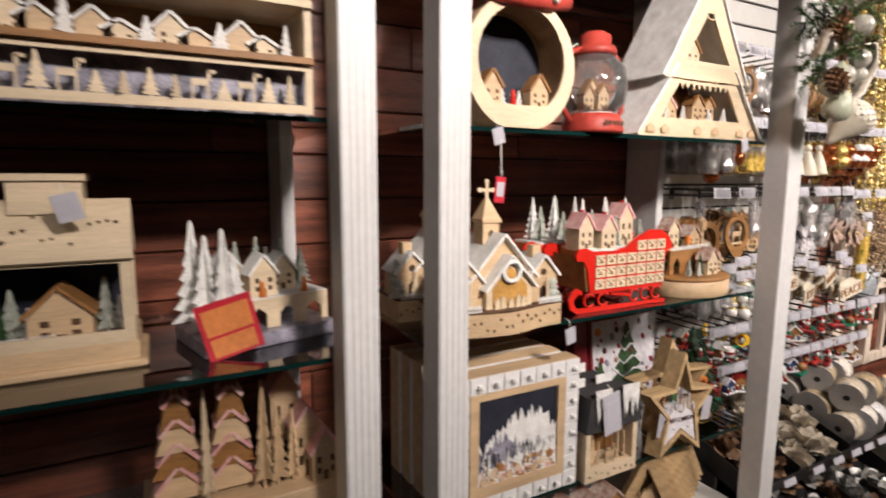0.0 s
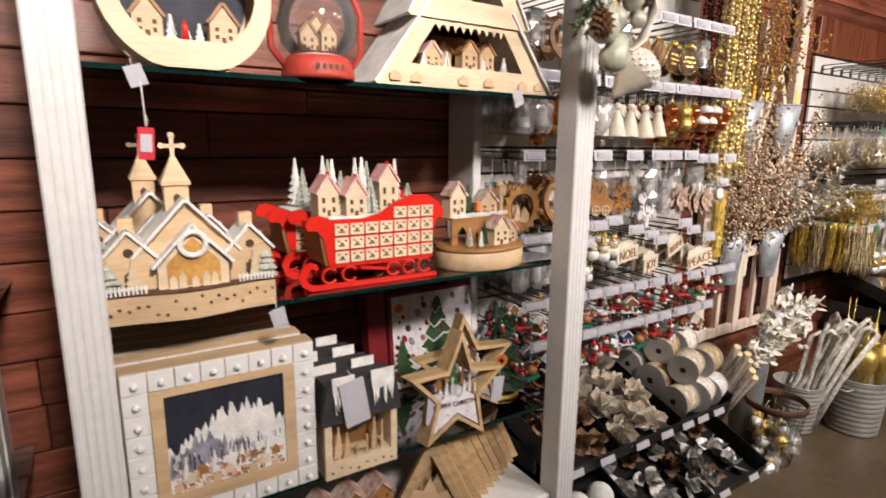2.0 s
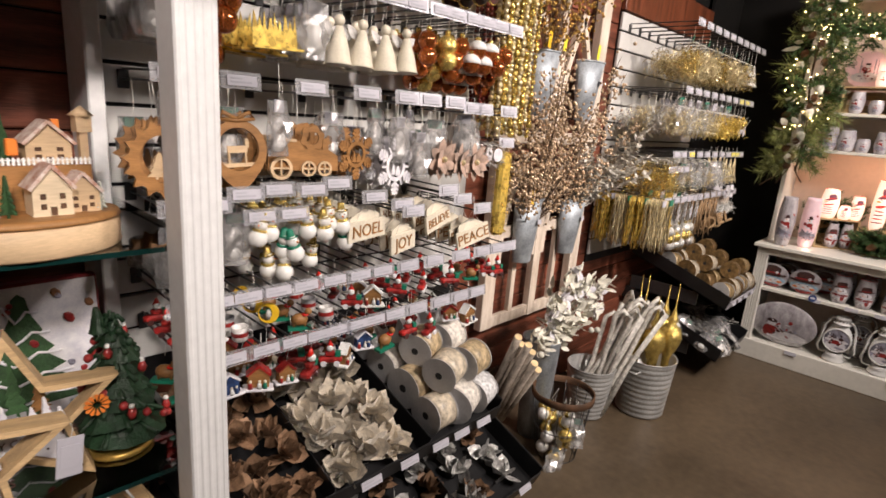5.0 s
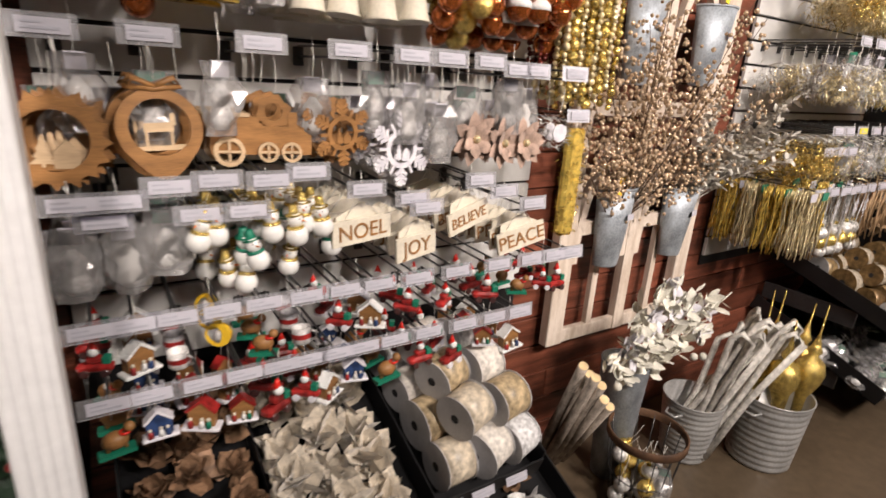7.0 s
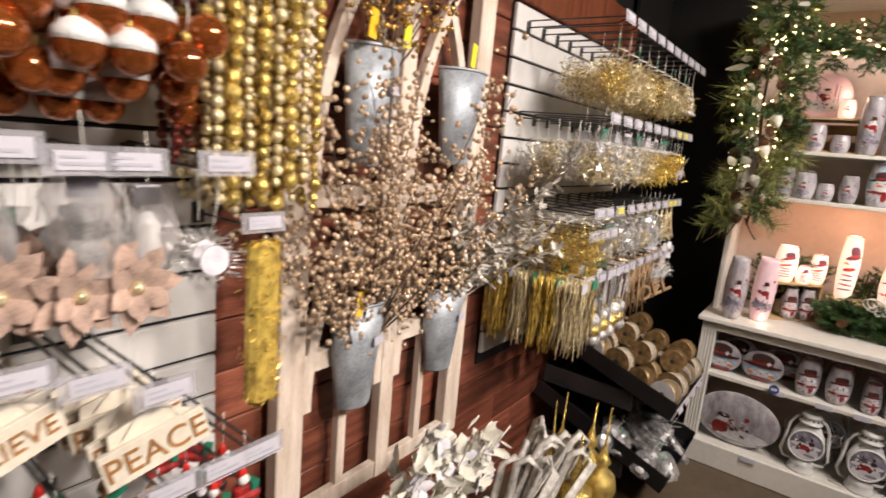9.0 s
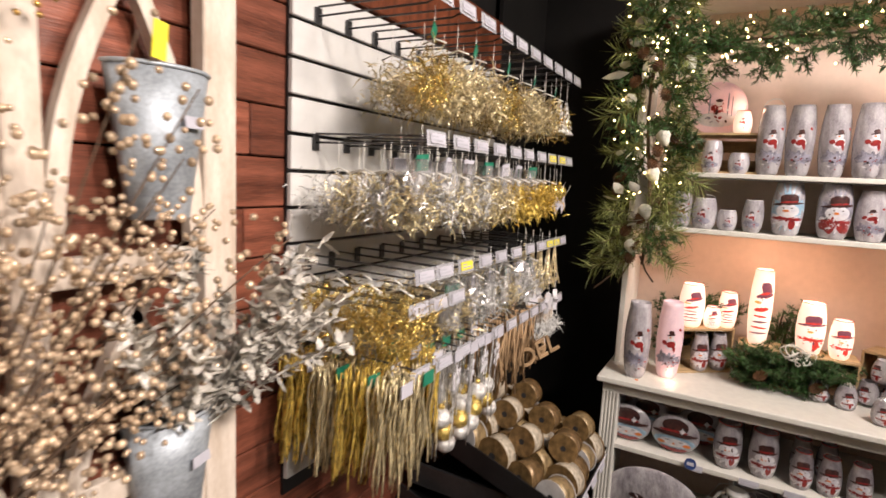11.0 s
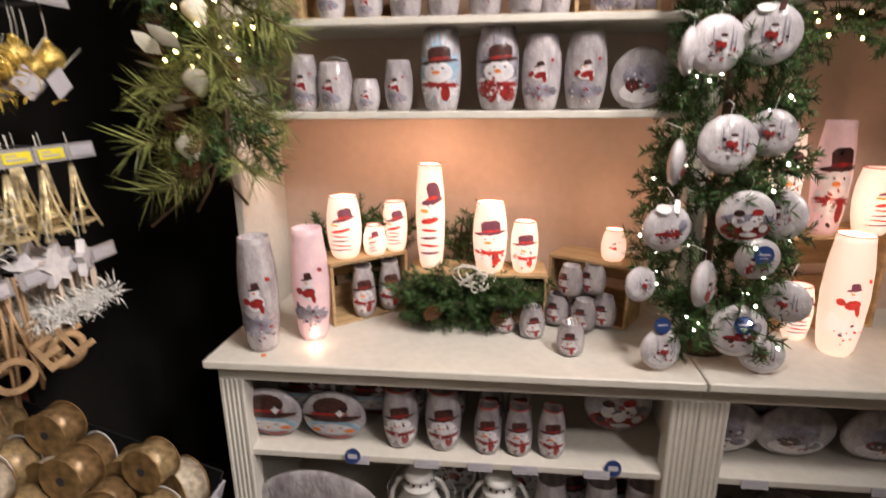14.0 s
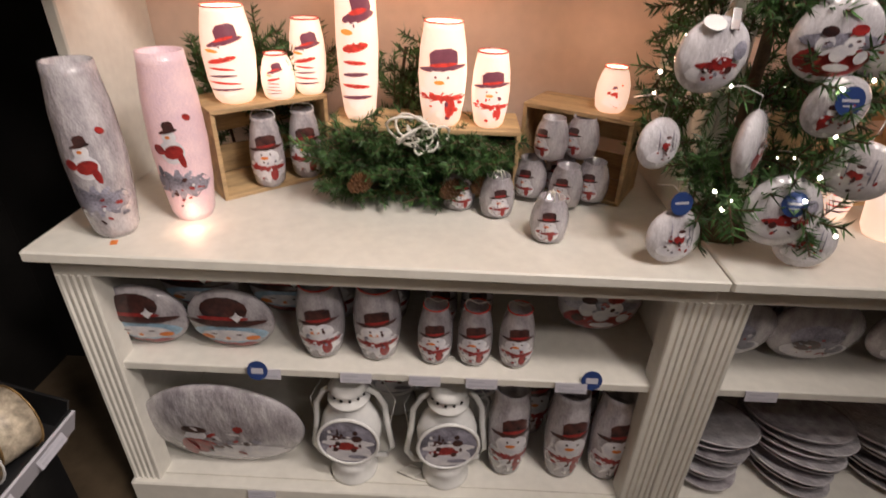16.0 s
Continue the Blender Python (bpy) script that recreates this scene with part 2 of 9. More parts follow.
SNOW = shader("glitter_snow", (0.82, 0.82, 0.80), 0.6, vary=0.12, scale=30, bump=0.5, bump_scale=260)
GREEN = shader("fir_green", (0.035, 0.09, 0.03), 0.6, vary=0.3, scale=25, bump=0.3, bump_scale=200, random_each=0.2)
BLACK = shader("black_plastic", (0.012, 0.012, 0.013), 0.35, vary=0.2, scale=8)
GLASS = glass("shelf_glass", mirror=0.2)
GLASS_EDGE = shader("green_glass_edge", (0.004, 0.022, 0.02), 0.12, vary=0.2, scale=3)
PAPER = shader("white_price_card", (0.46, 0.45, 0.50), 0.7, vary=0.04, scale=6, random_each=0.05)
PRINT = shader("grey_print", (0.40, 0.40, 0.45), 0.6, vary=0.1)

# ---- the room ----
WALL_Y, EAST_X = 1.42, 5.56
s = Shape().box(-2.2, 7.2, -3.2, 1.9, -0.1, 0.0)
solid("floor", s, FLOOR, "smooth sealed brown concrete shop floor", kind="structure")
s = Shape().box(-2.2, 7.2, -3.2, 1.9, 2.9, 3.0)
solid("ceiling", s, CEILING, "black painted shop ceiling", kind="structure")
wall_north = solid("wall_north", Shape().box(-2.2, 7.2, WALL_Y + 0.02, WALL_Y + 0.14, 0, 2.9), BLACK_WALL, "dark brown wooden board wall of the shop", kind="structure")
solid("wall_east", Shape().box(EAST_X, EAST_X + 0.12, -3.2, WALL_Y, 0, 2.9), BLACK_WALL, "black painted wall behind the white hutch", kind="structure")
solid("wall_south", Shape().box(-2.2, 7.2, -3.32, -3.2, 0, 2.9), BLACK_WALL, "plain dark wall closing the shop", kind="structure")
solid("wall_west", Shape().box(-2.32, -2.2, -3.32, 1.9, 0, 2.9), BLACK_WALL, "plain dark wall closing the shop", kind="structure")

solid("wall_panel", Shape().box(5.03, EAST_X, WALL_Y - 0.02, WALL_Y - 0.003, 0, 2.9), BLACK_WALL, "black painted panel closing the corner", kind="structure")

# slatwall panels, each slat a piece
SLATS = ((1.56, 2.775, 0.66, 2.25), (3.84, 5.02, 0.66, 1.95))
PITCH = 0.089
for k, (x0, x1, z0, z1) in enumerate(SLATS):
    panel = thing("slatwall_%d" % (k + 1), "white slatwall panel with dark grooves on the board wall", "slatwall", pose(x0, WALL_Y - 0.022, 0), kind="structure")
    part("backing_board", Shape().box(0, x1 - x0, 0.012, 0.02, z0, z1), BLACK, panel)
    me = Shape().box(0, x1 - x0, 0, 0.014, 0.004, PITCH - 0.005, bevel=0.002).data("slat", SLAT)
    z = z1 - PITCH
    while z > z0 - 0.01:
        part("slat", me, None, panel, m=pose(0, -0.002, z))
        z -= PITCH
# upright red-brown boards beside the second panel
solid("trim", Shape().box(3.842, 5.02, WALL_Y - 0.03, WALL_Y - 0.002, 1.955, 2.15, bevel=0.004), BOARD_RED, "red-brown stained trim board over the slatwall", kind="structure")


# ---- glass display cabinets ----
FRONT, SHELVES = 0.85, (1.577, 1.152, 0.742)


def fluted_post(x0, x1, y0, y1, z0, z1, flutes=4, depth=0.004):
    """A square post with rounded grooves down its front."""
    sec, w = [(x0, y1), (x0, y0 + 0.003), (x0 + 0.003, y0)], (x1 - x0 - 0.014) / flutes
    for i in range(flutes):
        a = x0 + 0.007 + i * w
        sec += [(a + 0.12 * w, y0), (a + 0.3 * w, y0 + depth), (a + 0.7 * w, y0 + depth), (a + 0.88 * w, y0)]
    sec += [(x1 - 0.003, y0), (x1, y0 + 0.003), (x1, y1)]
    return Shape().loft([[(x, y, z) for x, y in sec] for z in (z0, z1)])


def display_cabinet(x0, x1):
    cab = thing("display_cabinet", "white-painted display cabinet with fluted posts and glass shelves", "cabinet", pose(x0, FRONT, 0), "glass display cabinets")
    w, d = x1 - x0, WALL_Y - FRONT - 0.005
    for a in (0.0, w - 0.064):
        part("front_post", fluted_post(a, a + 0.064, 0, 0.066, 0, 2.5, 4, 0.0014), WHITE, cab)
    for a in (0.0, w - 0.075):
        part("rear_post", Shape().box(a, a + 0.03, d - 0.15, d - 0.004, 0, 2.5, bevel=0.003), WHITE, cab)
        part("shelf_rail", Shape().box(a + 0.03, a + 0.034, d - 0.1, d - 0.06, 0.3, 2.4), SLAT, cab)
    part("plinth", Shape().box(0.066, w - 0.066, 0.02, d, 0, 0.50, bevel=0.004), WHITE, cab, "white-painted plinth")
    for z in SHELVES + (2.03,):
        sh = part("glass_shelf", Shape().box(0.002, w - 0.002, 0.074, d - 0.004, z - 0.0085, z), GLASS, cab, "clear glass shelf")
        part("edge", Shape().box(0.066, w - 0.066, 0.0715, 0.0735, z - 0.0085, z), GLASS_EDGE, sh, "dark green polished glass edge")
    return cab


display_cabinet(-0.80, 0.332)
display_cabinet(0.449, 1.575)

# ---- white hutch with lower shelves ----
CASE_X, BACK_X, TOP = 5.03, 5.53, 0.756
BAYS = ((0.858, -0.345), (-0.347, -1.55))


def hutch(ya, yb):
    """Local x runs along the front, from the viewer's left to right; local -y is the front."""
    w = ya - yb
    h = thing("hutch", "cream-white painted hutch with fluted pilasters and open shelves", "hutch", pose(CASE_X, ya, 0, 0, 0, -90), "white display hutches")
    d = BACK_X - CASE_X
    part("worktop", Shape().box(-0.02 if ya > 0 else 0.001, w - 0.001, -0.03, d, TOP - 0.022, TOP, bevel=0.003), CREAM, h)
    part("apron", Shape().box(0, w, 0.004, 0.03, 0.69, TOP - 0.022), CREAM, h)
    part("base_board", Shape().box(-0.004, w, -0.012, 0.02, 0.0, 0.12, bevel=0.004), CREAM, h)
    for a in (0.0, w - 0.066):
        part("pilaster", fluted_post(a, a + 0.066, 0, 0.05, 0.12, 0.69), CREAM, h)
    for a in (0.0, w - 0.02):
        part("side_panel", Shape().box(a, a + 0.02, 0.05, d, 0.0, TOP - 0.022), CREAM, h)
    part("bottom_board", Shape().box(0.02, w - 0.02, 0.02, d - 0.01, 0.10, 0.12), CREAM, h)
    part("shelf", Shape().box(0.02, w - 0.02, 0.01, d - 0.01, 0.457, 0.477, bevel=0.002), CREAM, h)
    part("back_panel", Shape().box(0.0, w, d - 0.012, d, 0.0, 2.25), BACKING, h, "warm cream back panel")
    for a in (0.0, w - 0.024):
        part("upper_side", Shape().box(a, a + 0.024, 0.19, d - 0.012, TOP, 2.25, bevel=0.003), CREAM, h)
    for z, thick in ((1.357, 0.018), (1.578, 0.018)) if ya > 0 else ((1.638, 0.04),):
        part("upper_shelf", Shape().box(0.024, w - 0.024, 0.15 if ya < 0 else 0.19, d - 0.012, z - thick, z, bevel=0.002), CREAM, h)
    part("head_board", Shape().box(0.0, w, 0.16, d, 2.25, 2.30, bevel=0.004), CREAM, h)
    part("head_pilaster", fluted_post(w - 0.10, w + 0.0, 0.165, 0.19, 1.60, 2.25), CREAM, h)
    return h


for ya, yb in BAYS:
    hutch(ya, yb)

# ---- things on the hutch ----
FROST = shader("frosted_glass", (0.68, 0.65, 0.68), 0.16, scale=34, bump=0.45, bump_scale=90, random_each=0.15, coat=1.0, second=(0.30, 0.27, 0.30), alpha=0.84, fine=0.35, stretch=(1, 1, 0.45))
ICE = shader("silver_white_glass", (0.72, 0.70, 0.73), 0.18, scale=30, bump=0.5, bump_scale=90, random_each=0.12, coat=1.0, second=(0.42, 0.40, 0.43), fine=0.4, stretch=(1, 1, 0.5))
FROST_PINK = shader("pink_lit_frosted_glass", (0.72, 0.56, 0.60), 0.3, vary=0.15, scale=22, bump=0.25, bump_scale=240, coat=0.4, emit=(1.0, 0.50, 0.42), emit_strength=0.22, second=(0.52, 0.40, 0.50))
LIT = shader("glowing_frosted_glass", (0.85, 0.8, 0.75), 0.35, vary=0.06, scale=18, bump=0.15, bump_scale=200, emit=(1.0, 0.62, 0.45), emit_strength=0.8)
PR_RED = shader("red_print", (0.40, 0.035, 0.03), 0.3, scale=70, coat=0.3, second=(0.14, 0.012, 0.015), fine=0.7)
PR_BLACK = shader("black_print", (0.10, 0.035, 0.03), 0.3, scale=60, coat=0.3, second=(0.012, 0.01, 0.012), fine=0.5)
PR_WHITE = shader("white_print", (0.80, 0.78, 0.79), 0.35, scale=50, coat=0.3, second=(0.55, 0.54, 0.60), fine=0.5)
PR_BLUE = shader("blue_print", (0.34, 0.52, 0.68), 0.35, vary=0.2, scale=25, coat=0.3)
PR_ORANGE = shader("orange_print", (0.75, 0.22, 0.04), 0.4, vary=0.1)
PR_GREY = shader("grey_winter_print", (0.30, 0.29, 0.36), 0.4, vary=0.4, scale=30, coat=0.3)
PL_RED = shader("backlit_red_print", (0.5, 0.04, 0.03), 0.4, vary=0.35, scale=70, emit=(0.8, 0.06, 0.04), emit_strength=0.6)
PL_DARK = shader("backlit_dark_print", (0.12, 0.04, 0.055), 0.4, vary=0.3, scale=40, emit=(0.34, 0.09, 0.12), emit_strength=0.5)
PL_WHITE = shader("backlit_white_print", (0.8, 0.75, 0.7), 0.4, vary=0.1, emit=(1.0, 0.75, 0.62), emit_strength=0.75)
PL_ORANGE = shader("backlit_orange_print", (0.8, 0.3, 0.05), 0.4, vary=0.1, emit=(1.0, 0.25, 0.05), emit_strength=0.8)
PRINTS = [PR_WHITE, PR_RED, PR_BLACK, PR_ORANGE, PR_BLUE, PR_GREY]
PRINTS_LIT = [PL_WHITE, PL_RED, PL_DARK, PL_ORANGE, PR_BLUE, PL_WHITE]
ENAMEL = shader("white_enamel", (0.80, 0.80, 0.79), 0.22, vary=0.04, scale=8, coat=0.4)
CRATE = shader("pale_crate_wood", (0.52, 0.36, 0.19), 0.6, vary=0.2, scale=5, stretch=(1, 8, 8), bump=0.1, bump_scale=60, random_each=0.08)
WIRE = shader("white_cable", (0.78, 0.76, 0.70), 0.4, vary=0.05)
CHARCOAL_HOLE = shader("dark_hole", (0.02, 0.02, 0.02), 0.8, vary=0.1)
NAVY = shader("navy_sticker", (0.02, 0.045, 0.16), 0.4, vary=0.1)
PINE = shader("pine_needles", (0.055, 0.13, 0.035), 0.5, vary=0.35, scale=30, random_each=0.4, island=True)
PINE_LIGHT = shader("long_pine_needles", (0.24, 0.27, 0.08), 0.5, vary=0.35, scale=30, random_each=0.4, island=True)
TWIG = shader("bark_twig", (0.10, 0.06, 0.035), 0.8, vary=0.3, scale=30)
CONE = shader("pine_cone", (0.16, 0.075, 0.03), 0.7, vary=0.3, scale=30, random_each=0.2)
LED = shader("led_bulb", (1, 0.9, 0.7), 0.4, vary=0.02, emit=(1.0, 0.70, 0.26), emit_strength=22)
LED_COOL = shader("white_led_bulb", (1, 0.95, 0.9), 0.4, vary=0.02, emit=(1.0, 0.90, 0.74), emit_strength=30)

BARREL = [(0.62, 0), (0.78, 0.05), (0.93, 0.25), (1.0, 0.5), (0.94, 0.75), (0.80, 0.94), (0.77, 1.0)]
JAR = [(0.70, 0), (0.9, 0.08), (1.0, 0.35), (0.97, 0.6), (0.8, 0.85), (0.66, 0.95), (0.68, 1.0)]


def at_profile(profile, h, r, z):
    t = z / h
    for (r0, z0), (r1, z1) in zip(profile, profile[1:]):
        if t <= z1:
            return r * (r0 + (r1 - r0) * (t - z0) / max(z1 - z0, 1e-6))
    return r * profile[-1][0]


def decal(sh, profile, h, r, u, z, ru, rz, slot, n=12, lift=0.0006, squash=1.0, turn=0.0, square=False):
    """A patch of print laid on a turned body: u and z are its middle along the girth and height."""
    pts = []
    for i in range(n):
        a = TAU * i / n
        c, s2 = math.cos(a), math.sin(a)
        if square:
            k = 1 / max(abs(c), abs(s2))
            c, s2 = c * k, s2 * k
        du, dz = ru * c, rz * s2
        du, dz = du * math.cos(turn) - dz * math.sin(turn), du * math.sin(turn) + dz * math.cos(turn)
        pts.append((u + du, z + dz))
    vs = []
    rings = (1.0, 0.86, 0.72, 0.57, 0.42, 0.28, 0.14, 0.0) if n > 8 else (1.0, 0.5, 0.0)
    for k in rings:
        for a, b in pts if k else [(u, z)]:
            a, b = u + (a - u) * k, min(max(z + (b - z) * k, 0.01 * h), 0.99 * h)
            rad = at_profile(profile, h, r, b) + lift
            a = min(max(a, -0.97 * rad), 0.97 * rad)
            vs.append((a, -squash * math.sqrt(rad * rad - a * a) - (lift if squash < 1 else 0), b))
    q = len(rings) - 2
    fs = [(j * n + i, j * n + (i + 1) % n, (j + 1) * n + (i + 1) % n, (j + 1) * n + i) for j in range(q) for i in range(n)] + [(q * n + i, q * n + (i + 1) % n, (q + 1) * n) for i in range(n)]
    sh.add(vs, fs, slot=slot, smooth=True)


def snowman_print(sh, profile, h, r, style, squash=1.0):
    k = min(r * 1.0, h * 0.26)
    if style in ("blue", "red"):
        decal(sh, profile, h, r, 0, h * 0.5, r * 0.93, h * 0.47, 4 if style == "blue" else 5, lift=0.0003, squash=squash, square=True, n=16)
        if style == "red":
            for i in range(5):
                decal(sh, profile, h, r, r * (0.5 - 0.28 * i), h * (0.2 + 0.05 * (i % 3)), r * 0.25, h * 0.09, 1, lift=0.0004, squash=squash)
    if style in ("big", "blue", "red"):
        decal(sh, profile, h, r, 0, h * 0.30, k * 1.0, h * 0.2, 0, lift=0.0005, squash=squash)
        decal(sh, profile, h, r, 0, h * 0.32, k * 0.95, h * 0.055, 1, lift=0.0009, squash=squash)
        decal(sh, profile, h, r, k * 0.35, h * 0.22, k * 0.22, h * 0.1, 1, lift=0.001, squash=squash)
        decal(sh, profile, h, r, 0, h * 0.47, k * 0.72, h * 0.13, 0, lift=0.0011, squash=squash)
        decal(sh, profile, h, r, 0, h * 0.60, k * 0.95, h * 0.03, 2, lift=0.0013, squash=squash, turn=0.1)
        decal(sh, profile, h, r, 0.05 * k, h * 0.69, k * 0.55, h * 0.09, 2, lift=0.0012, squash=squash, square=True, turn=0.1)
        decal(sh, profile, h, r, 0.05 * k, h * 0.635, k * 0.56, h * 0.02, 1, lift=0.0015, squash=squash, turn=0.1)
        decal(sh, profile, h, r, -0.1 * k, h * 0.47, k * 0.22, h * 0.022, 3, lift=0.0016, squash=squash)
        for a in (-0.25, 0.25):
            decal(sh, profile, h, r, a * k, h * 0.52, k * 0.06, h * 0.014, 2, 8, lift=0.0016, squash=squash)
    elif style == "striped":
        decal(sh, profile, h, r, 0, h * 0.30, k * 0.62, h * 0.22, 0, lift=0.0004, squash=squash)
        for i in range(4):
            decal(sh, profile, h, r, 0, h * (0.17 + 0.075 * i), k * (0.74 - 0.06 * i), h * 0.014, 1 if i % 2 else 2, lift=0.001, squash=squash, turn=0.05 - 0.1 * (i % 2))
        decal(sh, profile, h, r, 0.05 * k, h * 0.49, k * 0.62, h * 0.03, 1, lift=0.0012, squash=squash, turn=0.2)
        decal(sh, profile, h, r, 0, h * 0.58, k * 0.42, h * 0.085, 0, lift=0.0011, squash=squash)
        decal(sh, profile, h, r, k * 0.2, h * 0.67, k * 0.72, h * 0.035, 2, lift=0.0014, squash=squash, turn=0.25)
        decal(sh, profile, h, r, k * 0.32, h * 0.76, k * 0.40, h * 0.085, 2, lift=0.0013, squash=squash, turn=0.25, square=True)
        decal(sh, profile, h, r, k * 0.24, h * 0.70, k * 0.42, h * 0.018, 1, lift=0.0016, squash=squash, turn=0.25)
        decal(sh, profile, h, r, -k * 0.3, h * 0.58, k * 0.3, h * 0.018, 3, lift=0.0015, squash=squash, turn=-0.1)
        decal(sh, profile, h, r, k * 0.05, h * 0.62, k * 0.05, h * 0.012, 2, 8, lift=0.0016, squash=squash)
    else:
        q = k * 0.85
        decal(sh, profile, h, r, 0, h * 0.26, k * 0.9, h * 0.10, 5, lift=0.0005, squash=squash)
        decal(sh, profile, h, r, 0, h * 0.468, q * 0.50, h * 0.074, 0, lift=0.0008, squash=squash)
        decal(sh, profile, h, r, q * 0.05, h * 0.468, q * 0.40, h * 0.041, 1, lift=0.001, squash=squash, turn=0.3)
        decal(sh, profile, h, r, q * 0.3, h * 0.431, q * 0.13, h * 0.063, 1, lift=0.0011, squash=squash, turn=0.2)
        decal(sh, profile, h, r, -q * 0.5, h * 0.483, q * 0.2, h * 0.033, 1, lift=0.0011, squash=squash, turn=0.6)
        decal(sh, profile, h, r, 0, h * 0.557, q * 0.28, h * 0.041, 0, lift=0.0012, squash=squash)
        decal(sh, profile, h, r, 0, h * 0.590, q * 0.38, h * 0.012, 2, lift=0.0014, squash=squash, turn=0.2)
        decal(sh, profile, h, r, 0.04 * q, h * 0.616, q * 0.22, h * 0.030, 2, lift=0.0013, squash=squash, turn=0.2, square=True)
        decal(sh, profile, h, r, -0.05 * q, h * 0.557, q * 0.10, h * 0.010, 3, lift=0.0015, squash=squash)
        decal(sh, profile, h, r, q * 0.75, h * 0.661, q * 0.11, h * 0.022, 1, lift=0.0011, squash=squash, turn=0.6)
        decal(sh, profile, h, r, -q * 0.7, h * 0.344, q * 0.12, h * 0.037, 5, lift=0.0009, squash=squash)
    if style not in ("blue", "striped"):
        flecks(sh, profile, h, r, 0.0, h * (0.2 if style == "small" else 0.3), k * 0.75, h * (0.10 if style == "small" else 0.2), 16, squash, len(style) + int(h * 1000))


def flecks(sh, profile, h, r, u, z, ru, rz, n, squash, seed):
    """Small loose brush marks of a painted picture."""
    fr = random.Random(seed)
    for i in range(n):
        a, q = fr.uniform(0, TAU), math.sqrt(fr.random())
        decal(sh, profile, h, r, u + ru * q * math.cos(a), z + rz * q * math.sin(a), ru * fr.uniform(0.05, 0.16), rz * fr.uniform(0.04, 0.16), fr.choice((1, 1, 2, 0, 0, 5)), 6, 0.0021 + 0.00003 * i, squash, turn=fr.uniform(-1, 1))


CASE_TURN = -90
VASES = {}


def vase(x, y, z, h, r, style, lit="", profile=BARREL, turn=0, squash=1.0, handle=False, lean=0, label=None, rim=False, twine=False):
    """A painted frosted vase; alike ones share their meshes."""
    key = (h, r, style, lit, id(profile), squash, handle, rim, twine)
    m = pose(x, y, z, lean, 0, CASE_TURN + turn)
    if key in VASES:
        ob = copy_thing(VASES[key], m)
        if label:
            ob["label"] = label
        return ob
    name = "lit_glass_vase" if lit == "lit" else "glass_vase"
    words = {"big": "large snowman", "small": "small snowman", "striped": "striped snowman", "blue": "blue winter snowman", "red": "red-coated snowman"}[style]
    text = label or (("glowing white glass vase with a %s" if lit == "lit" else "frosted grey glass vase with a %s") % words)
    v = thing(name, text, "vase", m, "painted snowman glassware")
    rim = rim or lit == "lit"
    skin = {"lit": LIT, "pink": FROST_PINK}.get(lit, FROST)
    prof = [(a * r, b * h) for a, b in profile]
    prof = prof + [(prof[-1][0] - 0.003, h - 0.001), (prof[-1][0] - 0.004, h * 0.8)]
    part("body", Shape().lathe(prof, 32, squash=squash), skin, v)
    sh = Shape()
    snowman_print(sh, profile, h, r, style, squash)
    part("painted_snowman", sh, PRINTS_LIT if lit == "lit" else PRINTS, v, "painted snowman picture")
    top = prof[len(profile) - 1][0]
    if rim:
        part("rim", Shape().tube([(top * math.cos(TAU * i / 18), squash * top * math.sin(TAU * i / 18), h) for i in range(18)], 0.0016, 5, closed=True), RED, v, "thin red rim")
    if handle:
        part("wire_handle", Shape().tube([(top * math.cos(math.pi * i / 10), 0.01 * math.sin(i), h * 0.96 + h * 0.14 * math.sin(math.pi * i / 10)) for i in range(11)], 0.0014, 5), ENAMEL, v, "thin white wire handle")
    if twine:
        sh = Shape()
        for k in range(4):
            a = k * 1.7
            sh.tube([(0.012 * math.cos(a) * t2, 0.012 * math.sin(a) * t2, h + 0.012 * math.sin(t2 * 3)) for t2 in (0, 0.4, 0.8, 1.2)], 0.0013, 4)
        part("twine", sh, WIRE, v, "curled white cable")
    VASES[key] = v
    return v


def open_crate(origin, turn, w, d, h, label):
    """A small wooden crate lying on its side, open to the front."""
    c = thing("wooden_crate", label, "crate", pose(*origin, 0, 0, turn), "small wooden crates")
    for z in (0.0, h - 0.009):
        part("board", Shape().box(0, w, 0, d, z, z + 0.009, bevel=0.001), CRATE, c)
    for x in (0.0, w - 0.009):
        part("end_board", Shape().box(x, x + 0.009, 0.001, d, 0.009, h - 0.009, bevel=0.001), CRATE, c)
    for k in range(2):
        part("back_slat", Shape().box(0.009, w - 0.009, d - 0.007, d, 0.012 + k * h * 0.5, h * 0.45 + k * h * 0.5 - 0.012), CRATE, c)
    return c


# worktop, from its end inwards
vase(5.09, 0.752, TOP, 0.305, 0.050, "small", turn=14)
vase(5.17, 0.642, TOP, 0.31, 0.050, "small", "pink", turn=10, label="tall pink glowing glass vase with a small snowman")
open_crate((5.231, 0.605, TOP), -49.5, 0.25, 0.14, 0.188, "pale wooden crate on its side holding two jars")
vase(5.32, 0.585, TOP + 0.188, 0.178, 0.05, "striped", "lit", rim=True)
vase(5.355, 0.505, TOP + 0.188, 0.088, 0.034, "striped", "lit", JAR)
vase(5.405, 0.452, TOP + 0.188, 0.15, 0.037, "striped", "lit")
vase(5.315, 0.535, TOP + 0.009, 0.15, 0.036, "big", profile=JAR, handle=True, turn=15)
vase(5.375, 0.468, TOP + 0.009, 0.15, 0.036, "big", profile=JAR, handle=True, turn=15)
open_crate((5.30, 0.40, TOP), -90, 0.40, 0.14, 0.149, "low wooden crate hidden behind pine greenery")
vase(5.36, 0.338, TOP + 0.149, 0.305, 0.042, "striped", "lit", rim=True)
